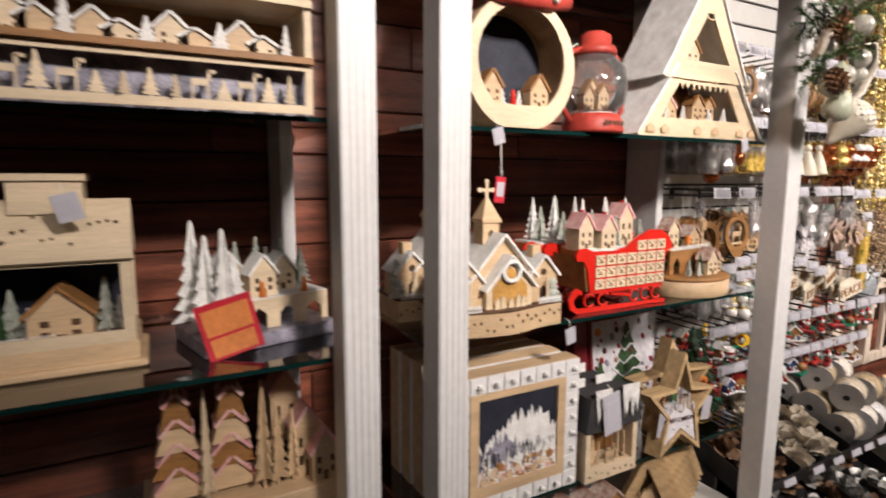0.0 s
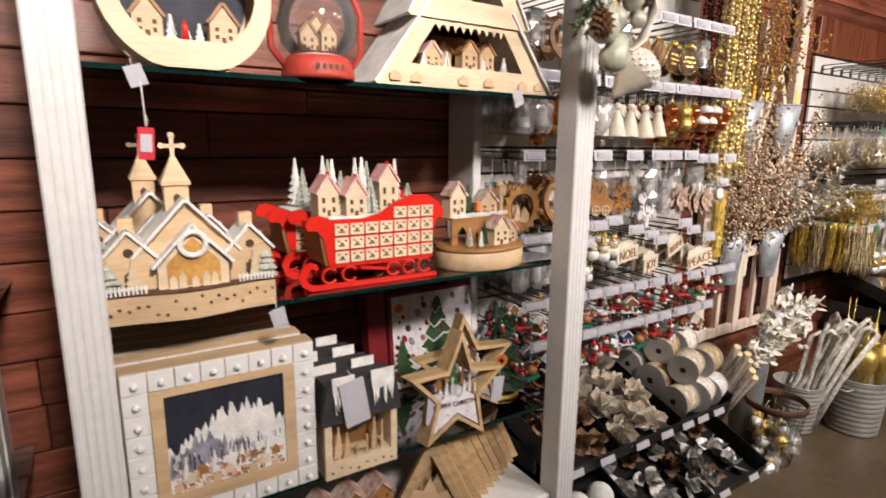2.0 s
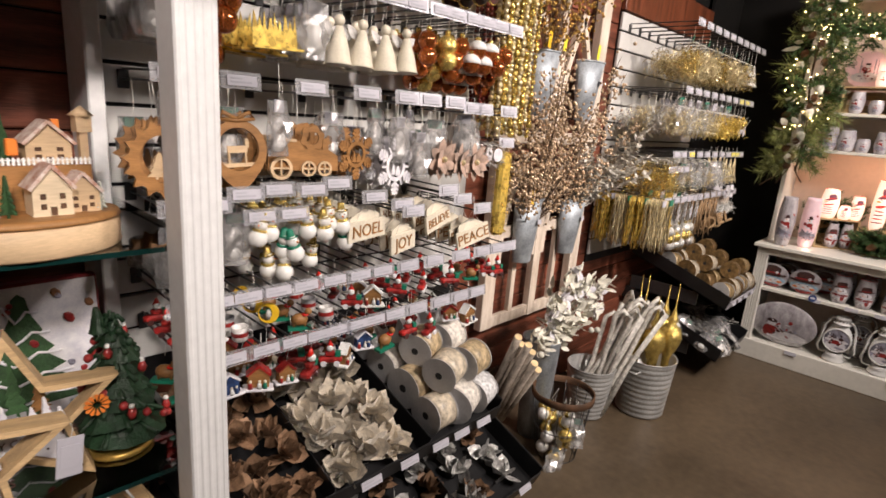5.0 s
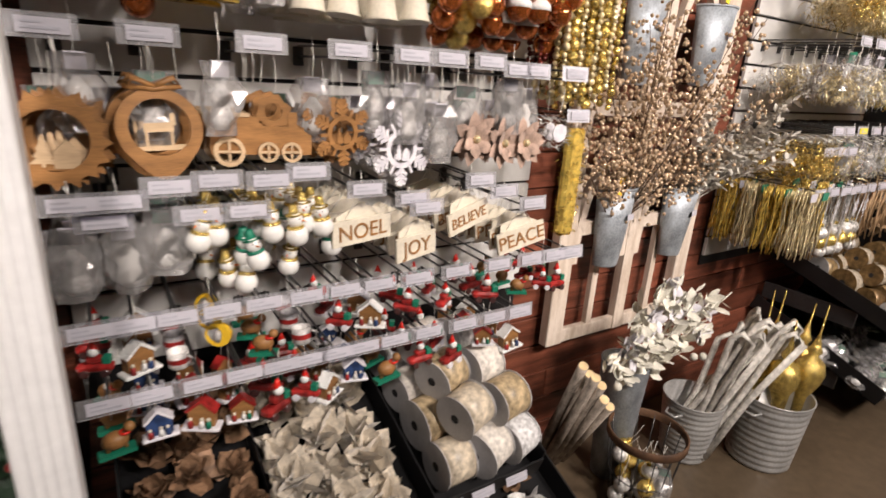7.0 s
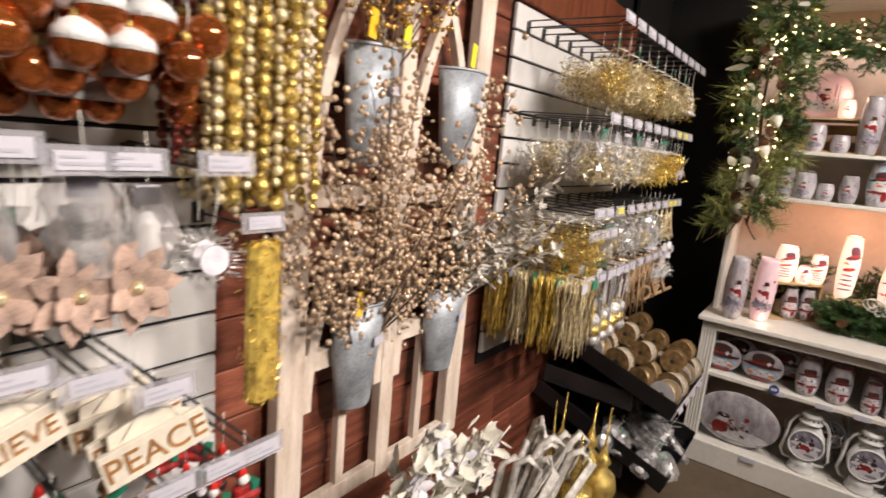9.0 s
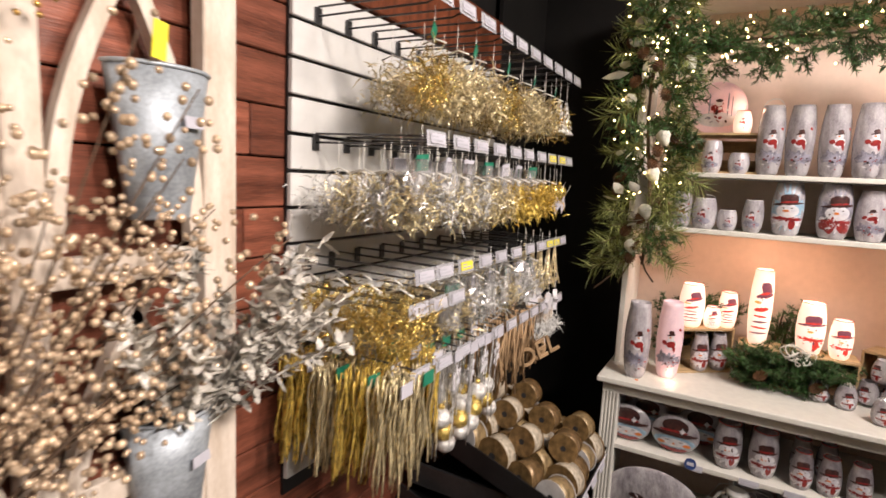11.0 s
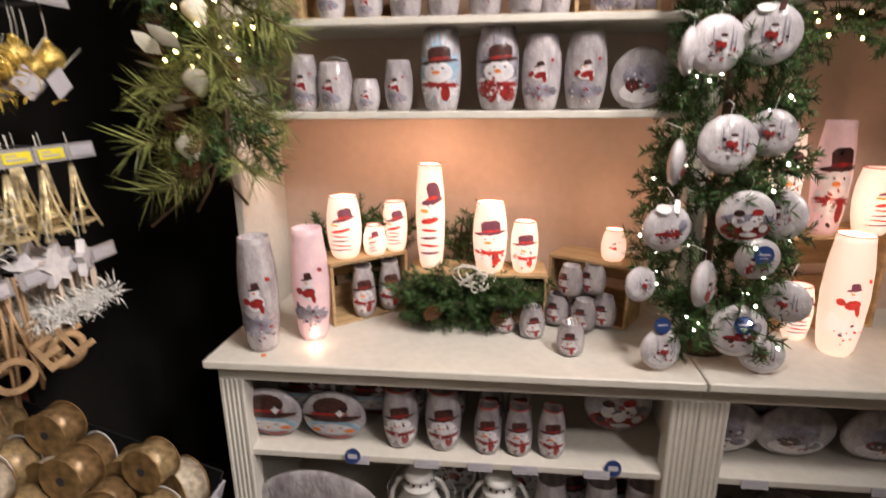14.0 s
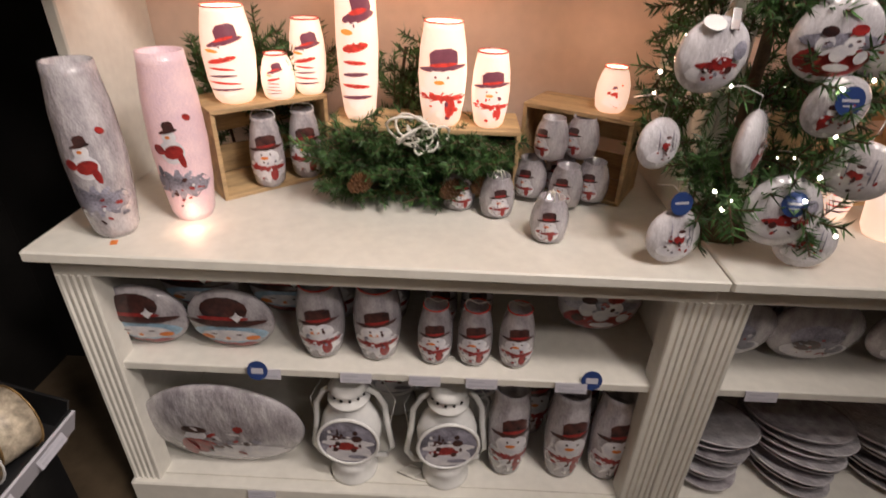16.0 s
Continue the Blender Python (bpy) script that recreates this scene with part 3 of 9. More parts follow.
vase(5.345, 0.165, TOP + 0.149, 0.20, 0.049, "big", "lit", rim=True)
vase(5.345, 0.066, TOP + 0.149, 0.148, 0.039, "big", "lit", rim=True)
open_crate((5.40, -0.01, TOP), -120, 0.24, 0.13, 0.185, "pale wooden crate on its side filled with jars")
vase(5.36, -0.185, TOP + 0.185, 0.088, 0.034, "small", "lit", JAR, turn=-10)
for x, y in ((5.257, 0.122), (5.227, 0.045), (5.133, -0.048)):
    vase(x, y, TOP, 0.085, 0.036, "big", profile=JAR, twine=True, turn=(x - 5.2) * 200)
for x, y in ((5.31, -0.03), (5.27, -0.10), (5.345, -0.10), (5.30, -0.16)):
    vase(x, y, TOP + 0.0095, 0.085, 0.036, "big", profile=JAR, turn=-30)
for x, y in ((5.31, -0.065), (5.325, -0.13)):
    vase(x, y, TOP + 0.0955, 0.085, 0.036, "big", profile=JAR, turn=-50)
solid("price_sticker", Shape().box(-0.008, 0.008, -0.006, 0.006, 0, 0.0006), PR_ORANGE, "small orange price sticker on the worktop", "sticker", pose(5.045, 0.735, TOP + 0.0002, 0, 0, 20))

# cable of the lit vases
sh = Shape()
crng, run = random.Random(12), []
for k in range(7):
    mid = Vector((5.225 + crng.uniform(-0.012, 0.012), 0.195 + crng.uniform(-0.03, 0.03), 0.925 + crng.uniform(-0.02, 0.02)))
    tilt, wide, high = crng.uniform(0, TAU), crng.uniform(0.025, 0.05), crng.uniform(0.012, 0.028)
    for i in range(12):
        a = TAU * i / 12 + k
        u, v = wide * math.cos(a), high * math.sin(a)
        run.append((mid.x + 0.010 * math.sin(2 * a + k), mid.y + u * math.cos(tilt) - v * math.sin(tilt), mid.z + u * math.sin(tilt) * 0.7 + v * math.cos(tilt)))
solid("cable", sh.tube(run, 0.0026, 5), WIRE, "loose white cable bundled over pine greenery", "cable")

# upper shelves of the hutch
def along(px):
    return 0.649 - (px - 640) * 0.001533


for px, w, h, style in ((633, 50, 95, "small"), (687, 62, 82, "small"), (741, 48, 54, "small"), (798, 50, 84, "small"), (870, 70, 132, "blue"), (964, 72, 134, "red"), (1036, 66, 120, "small"), (1107, 70, 122, "small")):
    vase(5.29, along(px), 1.357, round(h * 0.00150, 4), round(w * 0.00077, 4), style, turn=(px % 7) * 3 - 9, handle=px in (687, 1107))
for px, w, h in ((690, 50, 84), (752, 50, 54), (1128, 40, 82), (1160, 44, 58), (1200, 44, 60)):
    vase(5.28 if px < 1000 else 5.31, along(px), 1.578, round(h * 0.0015, 4), round(w * 0.00077, 4), "small", turn=px % 5 * 4 - 8)
for px, x in ((815, 5.27), (876, 5.27), (943, 5.27), (1006, 5.25), (1052, 5.29)):
    vase(x, along(px), 1.578, 0.255, 0.047, "small", turn=(px % 9) * 4 - 16, handle=px in (815, 1052))


def painted_plate(x, y, z, r, style, lit="", tilt=10, turn=0, squash=0.16, label="frosted oval glass plate painted with a snowman", wide=1.0):
    """A round flask-shaped glass disc standing on edge."""
    prof = DISC
    v = thing("glass_disc", label, "glass disc", pose(x, y, z, tilt, 0, CASE_TURN + turn), "painted snowman glassware")
    skin = {"lit": LIT, "pink": FROST_PINK, "ice": ICE}.get(lit, FROST)
    h = 2 * r
    part("body", Shape().lathe([(a * r * wide, b * h) for a, b in prof], 40, squash=squash), skin, v)
    sh = Shape()
    if style == "face":
        for args in ((0, 0.13, 0.62, 0.11, 1), (0, 0.35, 0.96, 0.22, 4), (0, 0.34, 0.70, 0.15, 0), (-0.52, 0.30, 0.18, 0.06, 3), (0.52, 0.30, 0.18, 0.06, 3), (0, 0.78, 0.60, 0.22, 2), (-0.05, 0.66, 0.66, 0.05, 1), (0, 0.59, 1.04, 0.07, 2),
                     (0.30, 0.70, 0.16, 0.02, 0), (0.30, 0.70, 0.035, 0.10, 0), (0.30, 0.70, 0.10, 0.065, 0), (0, 0.34, 0.06, 0.035, 3), (-0.28, 0.42, 0.09, 0.014, 2), (0.28, 0.42, 0.09, 0.014, 2), (0.0, 0.22, 0.26, 0.012, 2)):
            u, zz, ru, rz, sl = args
            flat_patch(sh, r * wide * u, h * zz, r * wide * ru * 0.9, h * rz * 0.8, sl, r * wide, squash, DISC, h)
    elif style == "scene":
        for args in ((0.1, 0.25, 0.7, 0.12, 0), (-0.35, 0.33, 0.2, 0.12, 1), (-0.3, 0.5, 0.13, 0.07, 0), (-0.3, 0.57, 0.16, 0.045, 2), (-0.33, 0.42, 0.16, 0.03, 1), (0.25, 0.6, 0.06, 0.04, 1), (-0.45, 0.3, 0.09, 0.12, 1)):
            u, zz, ru, rz, sl = args
            flat_patch(sh, r * wide * u, h * zz, r * wide * ru, h * rz, sl, r * wide, squash, DISC, h)
    elif style == "car":
        for args in ((0.0, 0.30, 0.75, 0.15, 0), (0.0, 0.42, 0.6, 0.055, 1), (0.08, 0.49, 0.3, 0.05, 1), (-0.3, 0.37, 0.1, 0.05, 2), (0.32, 0.37, 0.1, 0.05, 2), (0.5, 0.62, 0.2, 0.12, 5)):
            u, zz, ru, rz, sl = args
            flat_patch(sh, r * wide * u, h * zz, r * wide * ru, h * rz, sl, r * wide, squash, DISC, h)
    elif style == "carols":
        for args in ((0, 0.30, 0.85, 0.20, 1), (0, 0.52, 0.9, 0.10, 5), (-0.35, 0.48, 0.2, 0.12, 0), (0.25, 0.50, 0.22, 0.12, 0), (-0.35, 0.63, 0.18, 0.06, 2), (0.25, 0.66, 0.2, 0.06, 1), (-0.02, 0.40, 0.2, 0.10, 0), (0.5, 0.36, 0.16, 0.08, 0), (-0.55, 0.34, 0.14, 0.07, 2), (0.05, 0.24, 0.3, 0.05, 0)):
            u, zz, ru, rz, sl = args
            flat_patch(sh, r * wide * u, h * zz, r * wide * ru, h * rz, sl, r * wide, squash, DISC, h)
    elif style == "barn":
        for args in ((0.0, 0.30, 0.7, 0.18, 0), (-0.1, 0.55, 0.55, 0.2, 5), (-0.25, 0.42, 0.28, 0.1, 2), (0.35, 0.36, 0.2, 0.08, 5)):
            u, zz, ru, rz, sl = args
            flat_patch(sh, r * wide * u, h * zz, r * wide * ru, h * rz, sl, r * wide, squash, DISC, h)
    else:
        for args in ((0, 0.30, 0.72, 0.14, 0), (-0.3, 0.6, 0.025, 0.2, 5), (0.34, 0.58, 0.03, 0.22, 5), (0.48, 0.55, 0.02, 0.2, 5), (0, 0.50, 0.17, 0.08, 1), (0.03, 0.60, 0.11, 0.055, 0), (0.03, 0.655, 0.13, 0.03, 2), (-0.17, 0.52, 0.08, 0.05, 1), (-0.03, 0.44, 0.05, 0.05, 2)):
            u, zz, ru, rz, sl = args
            flat_patch(sh, r * wide * u, h * zz, r * wide * ru, h * rz, sl, r * wide, squash, DISC, h)
    if style != "face":
        flecks(sh, DISC, h, r * wide, 0, h * 0.42, r * wide * 0.55, h * 0.2, 22, squash, int(r * 1000) + int(abs(y) * 500))
    part("painted_picture", sh, PRINTS_LIT if lit == "lit" else PRINTS, v, "painted winter picture")
    return v


DISC = [(max(0.06, math.sin(math.pi * i / 22)), (1 - math.cos(math.pi * i / 22)) / 2) for i in range(23)]


def flat_patch(sh, u, z, ru, rz, slot, r, squash=1.0, profile=DISC, h=None):
    """A patch of print on the bulging front of a disc, over those laid before."""
    decal(sh, profile, h, r, u, z, ru, rz, slot, 14, 0.0005 * (1 + len(sh.f) // 98), squash)


painted_plate(5.31, along(1195), 1.357, 0.076, "barn", turn=8, label="grey oval glass disc painted with a winter barn")
open_crate((5.27, 0.655, 1.578), -90, 0.245, 0.16, 0.157, "shallow wooden crate carrying a lit plate")
painted_plate(5.38, 0.575, 1.735, 0.105, "small", "pink", label="large round glass disc glowing pink with a snowman")
vase(5.30, 0.48, 1.735, 0.085, 0.033, "small", "lit", JAR)
open_crate((5.27, -0.03, 1.578), -90, 0.20, 0.16, 0.205, "small wooden crate carrying lit glass vases")
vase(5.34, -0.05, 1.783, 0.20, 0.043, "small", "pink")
vase(5.30, -0.085, 1.783, 0.06, 0.033, "small", "lit", JAR)
painted_plate(5.33, -0.175, 1.783, 0.062, "small", "lit", squash=0.4, label="round glass globe glowing white with a snowman")

# lower shelves of the hutch
ROW1, ROW2 = 0.477, 0.12
for y, x in ((0.757, 5.11), (0.578, 5.11), (0.70, 5.24), (0.50, 5.24)):
    painted_plate(x, y, ROW1, 0.079, "face", tilt=8, wide=1.13, squash=0.3, label="round glass disc painted with a smiling snowman face")
for y, x in ((0.395, 5.11), (0.278, 5.11), (0.39, 5.24), (0.27, 5.24)):
    vase(x, y, ROW1, 0.172, 0.050, "big", rim=True, turn=4)
for y, x in ((0.158, 5.10), (0.076, 5.10), (-0.010, 5.10), (0.15, 5.22), (0.07, 5.22)):
    vase(x, y, ROW1, 0.135, 0.037, "big", profile=JAR, rim=True, handle=True, turn=-4)
painted_plate(5.22, -0.20, ROW1, 0.088, "carols", tilt=6, wide=1.05, squash=0.35, label="dark oval glass disc painted with a winter scene")
painted_plate(5.10, 0.635, ROW2, 0.145, "scene", tilt=9, wide=1.27, squash=0.16, label="large oval glass platter painted with a snowman")
for y, x in ((-0.02, 5.12), (-0.155, 5.12), (-0.262, 5.12), (-0.09, 5.25), (-0.21, 5.25)):
    vase(x, y, ROW2, 0.262, 0.050, "big", handle=True, turn=6)


def lantern(x, y, z):
    """A white hurricane lantern with a round painted glass in front."""
    o = thing("lantern", "white enamel hurricane lantern with painted round glass", "lantern", pose(x, y, z, 0, 0, CASE_TURN), "white lanterns")
    part("base", Shape().lathe([(0.052, 0), (0.056, 0.006), (0.056, 0.016), (0.046, 0.032), (0.05, 0.038), (0.042, 0.055), (0.03, 0.066)], 22), ENAMEL, o)
    part("shell", Shape().lathe([(0.03, 0.064), (0.055, 0.085), (0.068, 0.12), (0.070, 0.155), (0.060, 0.19), (0.042, 0.225), (0.036, 0.235)], 22, squash=0.62), ENAMEL, o)
    part("glass_ring", Shape().tube([(0.068 * math.cos(TAU * i / 28), -0.045, 0.142 + 0.070 * math.sin(TAU * i / 28)) for i in range(28)], 0.0045, 7, closed=True), ENAMEL, o)
    sh = Shape()
    lr = random.Random(4)
    marks = [(0, 0, 0.066, 0.068, 5), (0, -0.032, 0.052, 0.030, 0), (0, -0.002, 0.06, 0.012, 0), (-0.01, -0.016, 0.034, 0.009, 1), (-0.004, -0.008, 0.018, 0.009, 1), (-0.03, 0.014, 0.016, 0.008, 2), (0.02, 0.012, 0.012, 0.010, 2), (-0.03, -0.024, 0.007, 0.007, 2), (0.012, -0.024, 0.007, 0.007, 2), (0.02, -0.045, 0.022, 0.006, 5)]
    marks += [(lr.uniform(-0.045, 0.045), lr.uniform(-0.02, 0.04), lr.uniform(0.002, 0.006), lr.uniform(0.002, 0.009), lr.choice((0, 0, 2, 5))) for i in range(16)]
    for k, (u, v, ru, rv, slot) in enumerate(marks):
        yy = -0.0462 - 0.00012 * k
        vs = [(u + ru * math.cos(TAU * i / 16), yy, 0.142 + v + rv * math.sin(TAU * i / 16)) for i in range(16)]
        sh.add(vs, [tuple(range(16))], slot=slot)
    part("painted_picture", sh, PRINTS, o, "painted winter picture with a red car")
    part("chimney", Shape().lathe([(0.036, 0.233), (0.047, 0.238), (0.047, 0.244), (0.036, 0.25), (0.038, 0.268), (0.044, 0.272), (0.03, 0.284)], 18), ENAMEL, o)
    for i in range(6):
        a = math.pi * (1.1 + 0.16 * i)
        part("vent_hole", Shape().ball((0.037 * math.cos(a), 0.037 * math.sin(a), 0.259), 0.004, 6, 4), CHARCOAL_HOLE, o)
    for sx in (-1, 1):
        part("side_tube", Shape().tube([(sx * 0.04, 0.006, 0.04), (sx * 0.078, 0.006, 0.045), (sx * 0.093, 0.006, 0.075), (sx * 0.082, 0.006, 0.15), (sx * 0.077, 0.006, 0.21), (sx * 0.06, 0.006, 0.245), (sx * 0.034, 0.006, 0.262)], 0.007, 8), ENAMEL, o)
    part("wire_bail", Shape().tube([(0.085, 0.01, 0.13), (0.098, 0.03, 0.2), (0.06, 0.05, 0.262), (0, 0.055, 0.28), (-0.06, 0.05, 0.262), (-0.098, 0.03, 0.2), (-0.085, 0.01, 0.13)], 0.0018, 5), ENAMEL, o, "thin wire handle")
    return o


l1 = lantern(5.09, 0.345, ROW2)
for x, y in ((5.09, 0.125), (5.31, 0.27), (5.31, 0.06)):
    copy_thing(l1, pose(x, y, ROW2, 0, 0, CASE_TURN + 6))
sh = Shape().tube([(5.08, 0.24, ROW2 + 0.004), (5.07, 0.20, ROW2 + 0.005), (5.09, 0.17, ROW2 + 0.004), (5.10, 0.21, ROW2 + 0.007), (5.075, 0.235, ROW2 + 0.008), (5.06, 0.19, ROW2 + 0.005), (5.05, 0.12, ROW2 + 0.005)], 0.0028, 5)
solid("cable", sh, WIRE, "white lamp cable coiled on the shelf", "cable")

# second bay: discs and stacked plates
for y, x in ((-0.45, 5.15), (-0.55, 5.24), (-0.63, 5.15), (-0.84, 5.15)):
    painted_plate(x, y, ROW1, 0.082, "barn", tilt=8, wide=1.2, squash=0.3, label="grey oval glass disc painted with a barn")
for k in range(2):
    vase(5.18, -0.99 - 0.13 * k, ROW1, 0.172, 0.050, "big", rim=True, turn=4)
plate_me = Shape().lathe([(0.02, 0.006), (0.07, 0.004), (0.10, 0.0), (0.115, 0.010), (0.118, 0.016), (0.112, 0.013), (0.07, 0.008), (0.0005, 0.009)], 24, squash=0.8).data("plate", FROST)
plate_wh = Shape().lathe([(0.02, 0.006), (0.07, 0.004), (0.10, 0.0), (0.115, 0.010), (0.118, 0.016), (0.112, 0.013), (0.07, 0.008), (0.0005, 0.009)], 24, squash=0.8).data("plate", ICE)
for j, (x, y, n) in enumerate(((5.17, -0.50, 7), (5.16, -0.72, 8), (5.18, -0.96, 6))):
    for k in range(n):
        ob = part("plate", plate_wh if (k + j) % 4 else plate_me, None, None, "frosted grey glass plate in a leaning stack", pose(x + 0.012 * (k % 2), y + 0.008 * (k % 3), ROW2 + 0.002 + 0.021 * k, 6, 4, k * 9))
        tagged(ob, category="plate", group="stacked glass plates")
vase(5.20, -0.72, TOP, 0.31, 0.052, "small", "lit", lean=0, turn=-12)
vase(5.28, -0.66, TOP, 0.15, 0.037, "striped", "lit", turn=-12)
open_crate((5.31, -0.60, TOP), -80, 0.32, 0.15, 0.27, "pale wooden crate carrying frosted lanterns")
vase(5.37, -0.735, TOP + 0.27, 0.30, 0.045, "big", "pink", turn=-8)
vase(5.42, -0.645, TOP + 0.27, 0.28, 0.042, "red", "lit", turn=-8)
vase(5.38, -0.86, TOP + 0.27, 0.178, 0.05, "striped", "lit", rim=True)
vase(5.22, -0.93, TOP, 0.26, 0.05, "big", "lit", rim=True)
for k, (y, hh, style) in enumerate(((-0.51, 0.25, "big"), (-0.645, 0.25, "small"), (-0.78, 0.22, "big"), (-0.90, 0.25, "small"))):
    vase(5.27, y, 1.638, hh, 0.053, style, turn=k * 5, handle=k == 0)

# price labels on shelf edges
tag_me = Shape().box(-0.032, 0.032, -0.0025, 0, -0.011, 0.011).data("shelf_label", PAPER)
bar_me = Shape().box(-0.026, 0.026, -0.0032, -0.0026, -0.006, -0.002).box(-0.026, 0.006, -0.0032, -0.0026, 0.003, 0.006).data("print_bars", PRINT)


def shelf_label(m, label="white printed price label on a shelf edge"):
    ob = part("shelf_label", tag_me, None, None, label, m)
    tagged(ob, category="price label", group="shelf price labels")
    part("print", bar_me, None, ob)
    return ob


for y in (0.50, 0.315, 0.175, 0.06, -0.12, -0.50, -0.80):
    shelf_label(pose(5.036, y, 0.466, -12, 0, -90))
for y in (0.55, 0.04):
    shelf_label(pose(5.013, y, 0.106, -12, 0, -90))
for y, x in ((0.51, 5.06), (-0.16, 5.075)):
    ob = solid("hang_tag", Shape().lathe([(0.021, 0), (0.021, 0.0015)], 18), NAVY, "round navy product tag on the shelf edge", "tag", pose(x - 0.035, y, 0.484, 75, 0, -90))
    part("print", Shape().box(-0.012, 0.012, -0.006, 0.006, 0.0016, 0.0022), PAPER, ob)


# ---- greenery ----
def spray(n, length, needle, mat_needles, seed, droop=0.0, width=0.0016, sides=0):
    """One fir or pine spray along +x: a twig with needles on all sides, and side twigs."""
    r2, sh = random.Random(seed), Shape()
    twigs = [(Vector((0, 0, 0)), Vector((length, 0, -droop)), n)]
    for k in range(sides):
        t = 0.15 + 0.6 * k / max(sides, 1)
        a = r2.uniform(-0.5, 0.5) + (math.pi if k % 2 else 0)
        twigs.append((Vector((length * t, 0, -droop * t)), Vector((0.6, math.cos(a), math.sin(a) * 0.6)).normalized() * length * 0.55, int(n * 0.6)))
    for p0, way, count in twigs:
        sh.tube([tuple(p0 + way * t) for t in (0, 0.5, 1.0)], 0.0017, 4, slot=1)
        ax = way.normalized()
        u = ax.orthogonal().normalized()
        w = ax.cross(u)
        for i in range(count):
            t = 0.06 + 0.94 * (i + r2.random()) / count
            p, a = p0 + way * t, r2.uniform(0, TAU)
            d = (ax * r2.uniform(0.5, 1.1) + u * math.cos(a) + w * math.sin(a)).normalized() * needle * r2.uniform(0.7, 1.15)
            side = d.cross(Vector((r2.random() - 0.5, r2.random() - 0.5, r2.random() - 0.5))).normalized() * width
            sh.add([tuple(p - side), tuple(p + side), tuple(p + d * 0.6 + side * 0.8), tuple(p + d), tuple(p + d * 0.6 - side * 0.8)], [(0, 1, 2, 3, 4)])
    return sh.data("spray", [mat_needles, TWIG])


FIR = [spray(60, 0.115, 0.023, PINE, k, sides=4) for k in range(4)]
LONG = [spray(75, 0.13, 0.075, PINE_LIGHT, 20 + k, 0.03, 0.0011) for k in range(4)]


def aim(p, d, roll=0.0, scale=1.0):
    q = Vector(d).to_track_quat("X", "Z").to_matrix().to_4x4()
    return Matrix.Translation(p) @ q @ Matrix.Rotation(roll, 4, "X") @ Matrix.Diagonal((scale, scale, scale, 1))


def cone_mesh(h=0.05, r=0.02):
    sh = Shape()
    for j in range(7):
        t = j / 7
        rr = r * math.sin(math.pi * (0.18 + 0.75 * t)) + 0.003
        for i in range(9):
            a = TAU * (i + 0.5 * (j % 2)) / 9
            c, s2 = math.cos(a), math.sin(a)
            sh.add([(rr * 0.5 * c - 0.006 * s2, rr * 0.5 * s2 + 0.006 * c, h * t), (rr * 0.5 * c + 0.006 * s2, rr * 0.5 * s2 - 0.006 * c, h * t), (rr * c, rr * s2, h * (t + 0.1)), (rr * 0.5 * c, rr * 0.5 * s2, h * (t + 0.13))], [(0, 1, 2), (0, 2, 3), (1, 3, 2), (0, 3, 1)])
    sh.lathe([(r * 0.45, 0), (r * 0.5, h * 0.4), (0.003, h)], 8)
    return sh.data("pine_cone", CONE)


SPRAYS = []


def joined(name, pieces, parent, label=""):
    """Many sprays laid by their matrices into one mesh."""
    vs, fs, ms, n = [], [], [], 0
    for me, m in pieces:
        co = np.empty(len(me.vertices) * 3)
        me.vertices.foreach_get("co", co)
        a = np.array(m)
        vs.append(co.reshape(-1, 3) @ a[:3, :3].T + a[:3, 3])
        fs += [tuple(i + n for i in p.vertices) for p in me.polygons]
        ms += [p.material_index for p in me.polygons]
        n += len(me.vertices)
    out = bpy.data.meshes.new(name)
    out.from_pydata(np.concatenate(vs).tolist(), [], fs)
    for mt in pieces[0][0].materials:
        out.materials.append(mt)
    out.polygons.foreach_set("material_index", ms)
    out.update()
    return tagged(part(name, out, None, parent, label), kind="stuff")


def settle_sprays():
    """Joins the sprays gathered so far into one mesh of needles for each garland and kind."""
    bundles = {}
    for parent, me, m in SPRAYS:
        bundles.setdefault((parent, me.materials[0].name), []).append((me, m))
    for (parent, mat_name), pieces in bundles.items():
        joined("foliage", pieces, parent, "long pale pine needles" if mat_name.startswith("long") else "dark green needles")
    SPRAYS.clear()


CONE_ME = cone_mesh()
WHITE_LEAF = shader("white_velvet_leaf", (0.72, 0.70, 0.60), 0.7, vary=0.15, scale=20, random_each=0.15, sheen=0.4)


def leaf(sh, p, d, up, w, slot=0):
    """A pointed leaf with a fold along its midrib."""
    p, d, up = Vector(p), Vector(d), Vector(up)
    s2 = d.cross(up).normalized() * w
    sh.add([tuple(p), tuple(p + d * 0.35 + s2), tuple(p + d * 0.75 + s2 * 0.7), tuple(p + d), tuple(p + d * 0.75 - s2 * 0.7), tuple(p + d * 0.35 - s2), tuple(p + d * 0.5 - up.normalized() * w * 0.25)],
           [(0, 1, 6), (1, 2, 6), (2, 3, 6), (3, 4, 6), (4, 5, 6), (5, 0, 6)], slot=slot, smooth=True)


def bulbs(points, mat, r=0.003):
    sh = Shape()
    for p in points:
        sh.ball(p, r, 6, 4)
    return sh


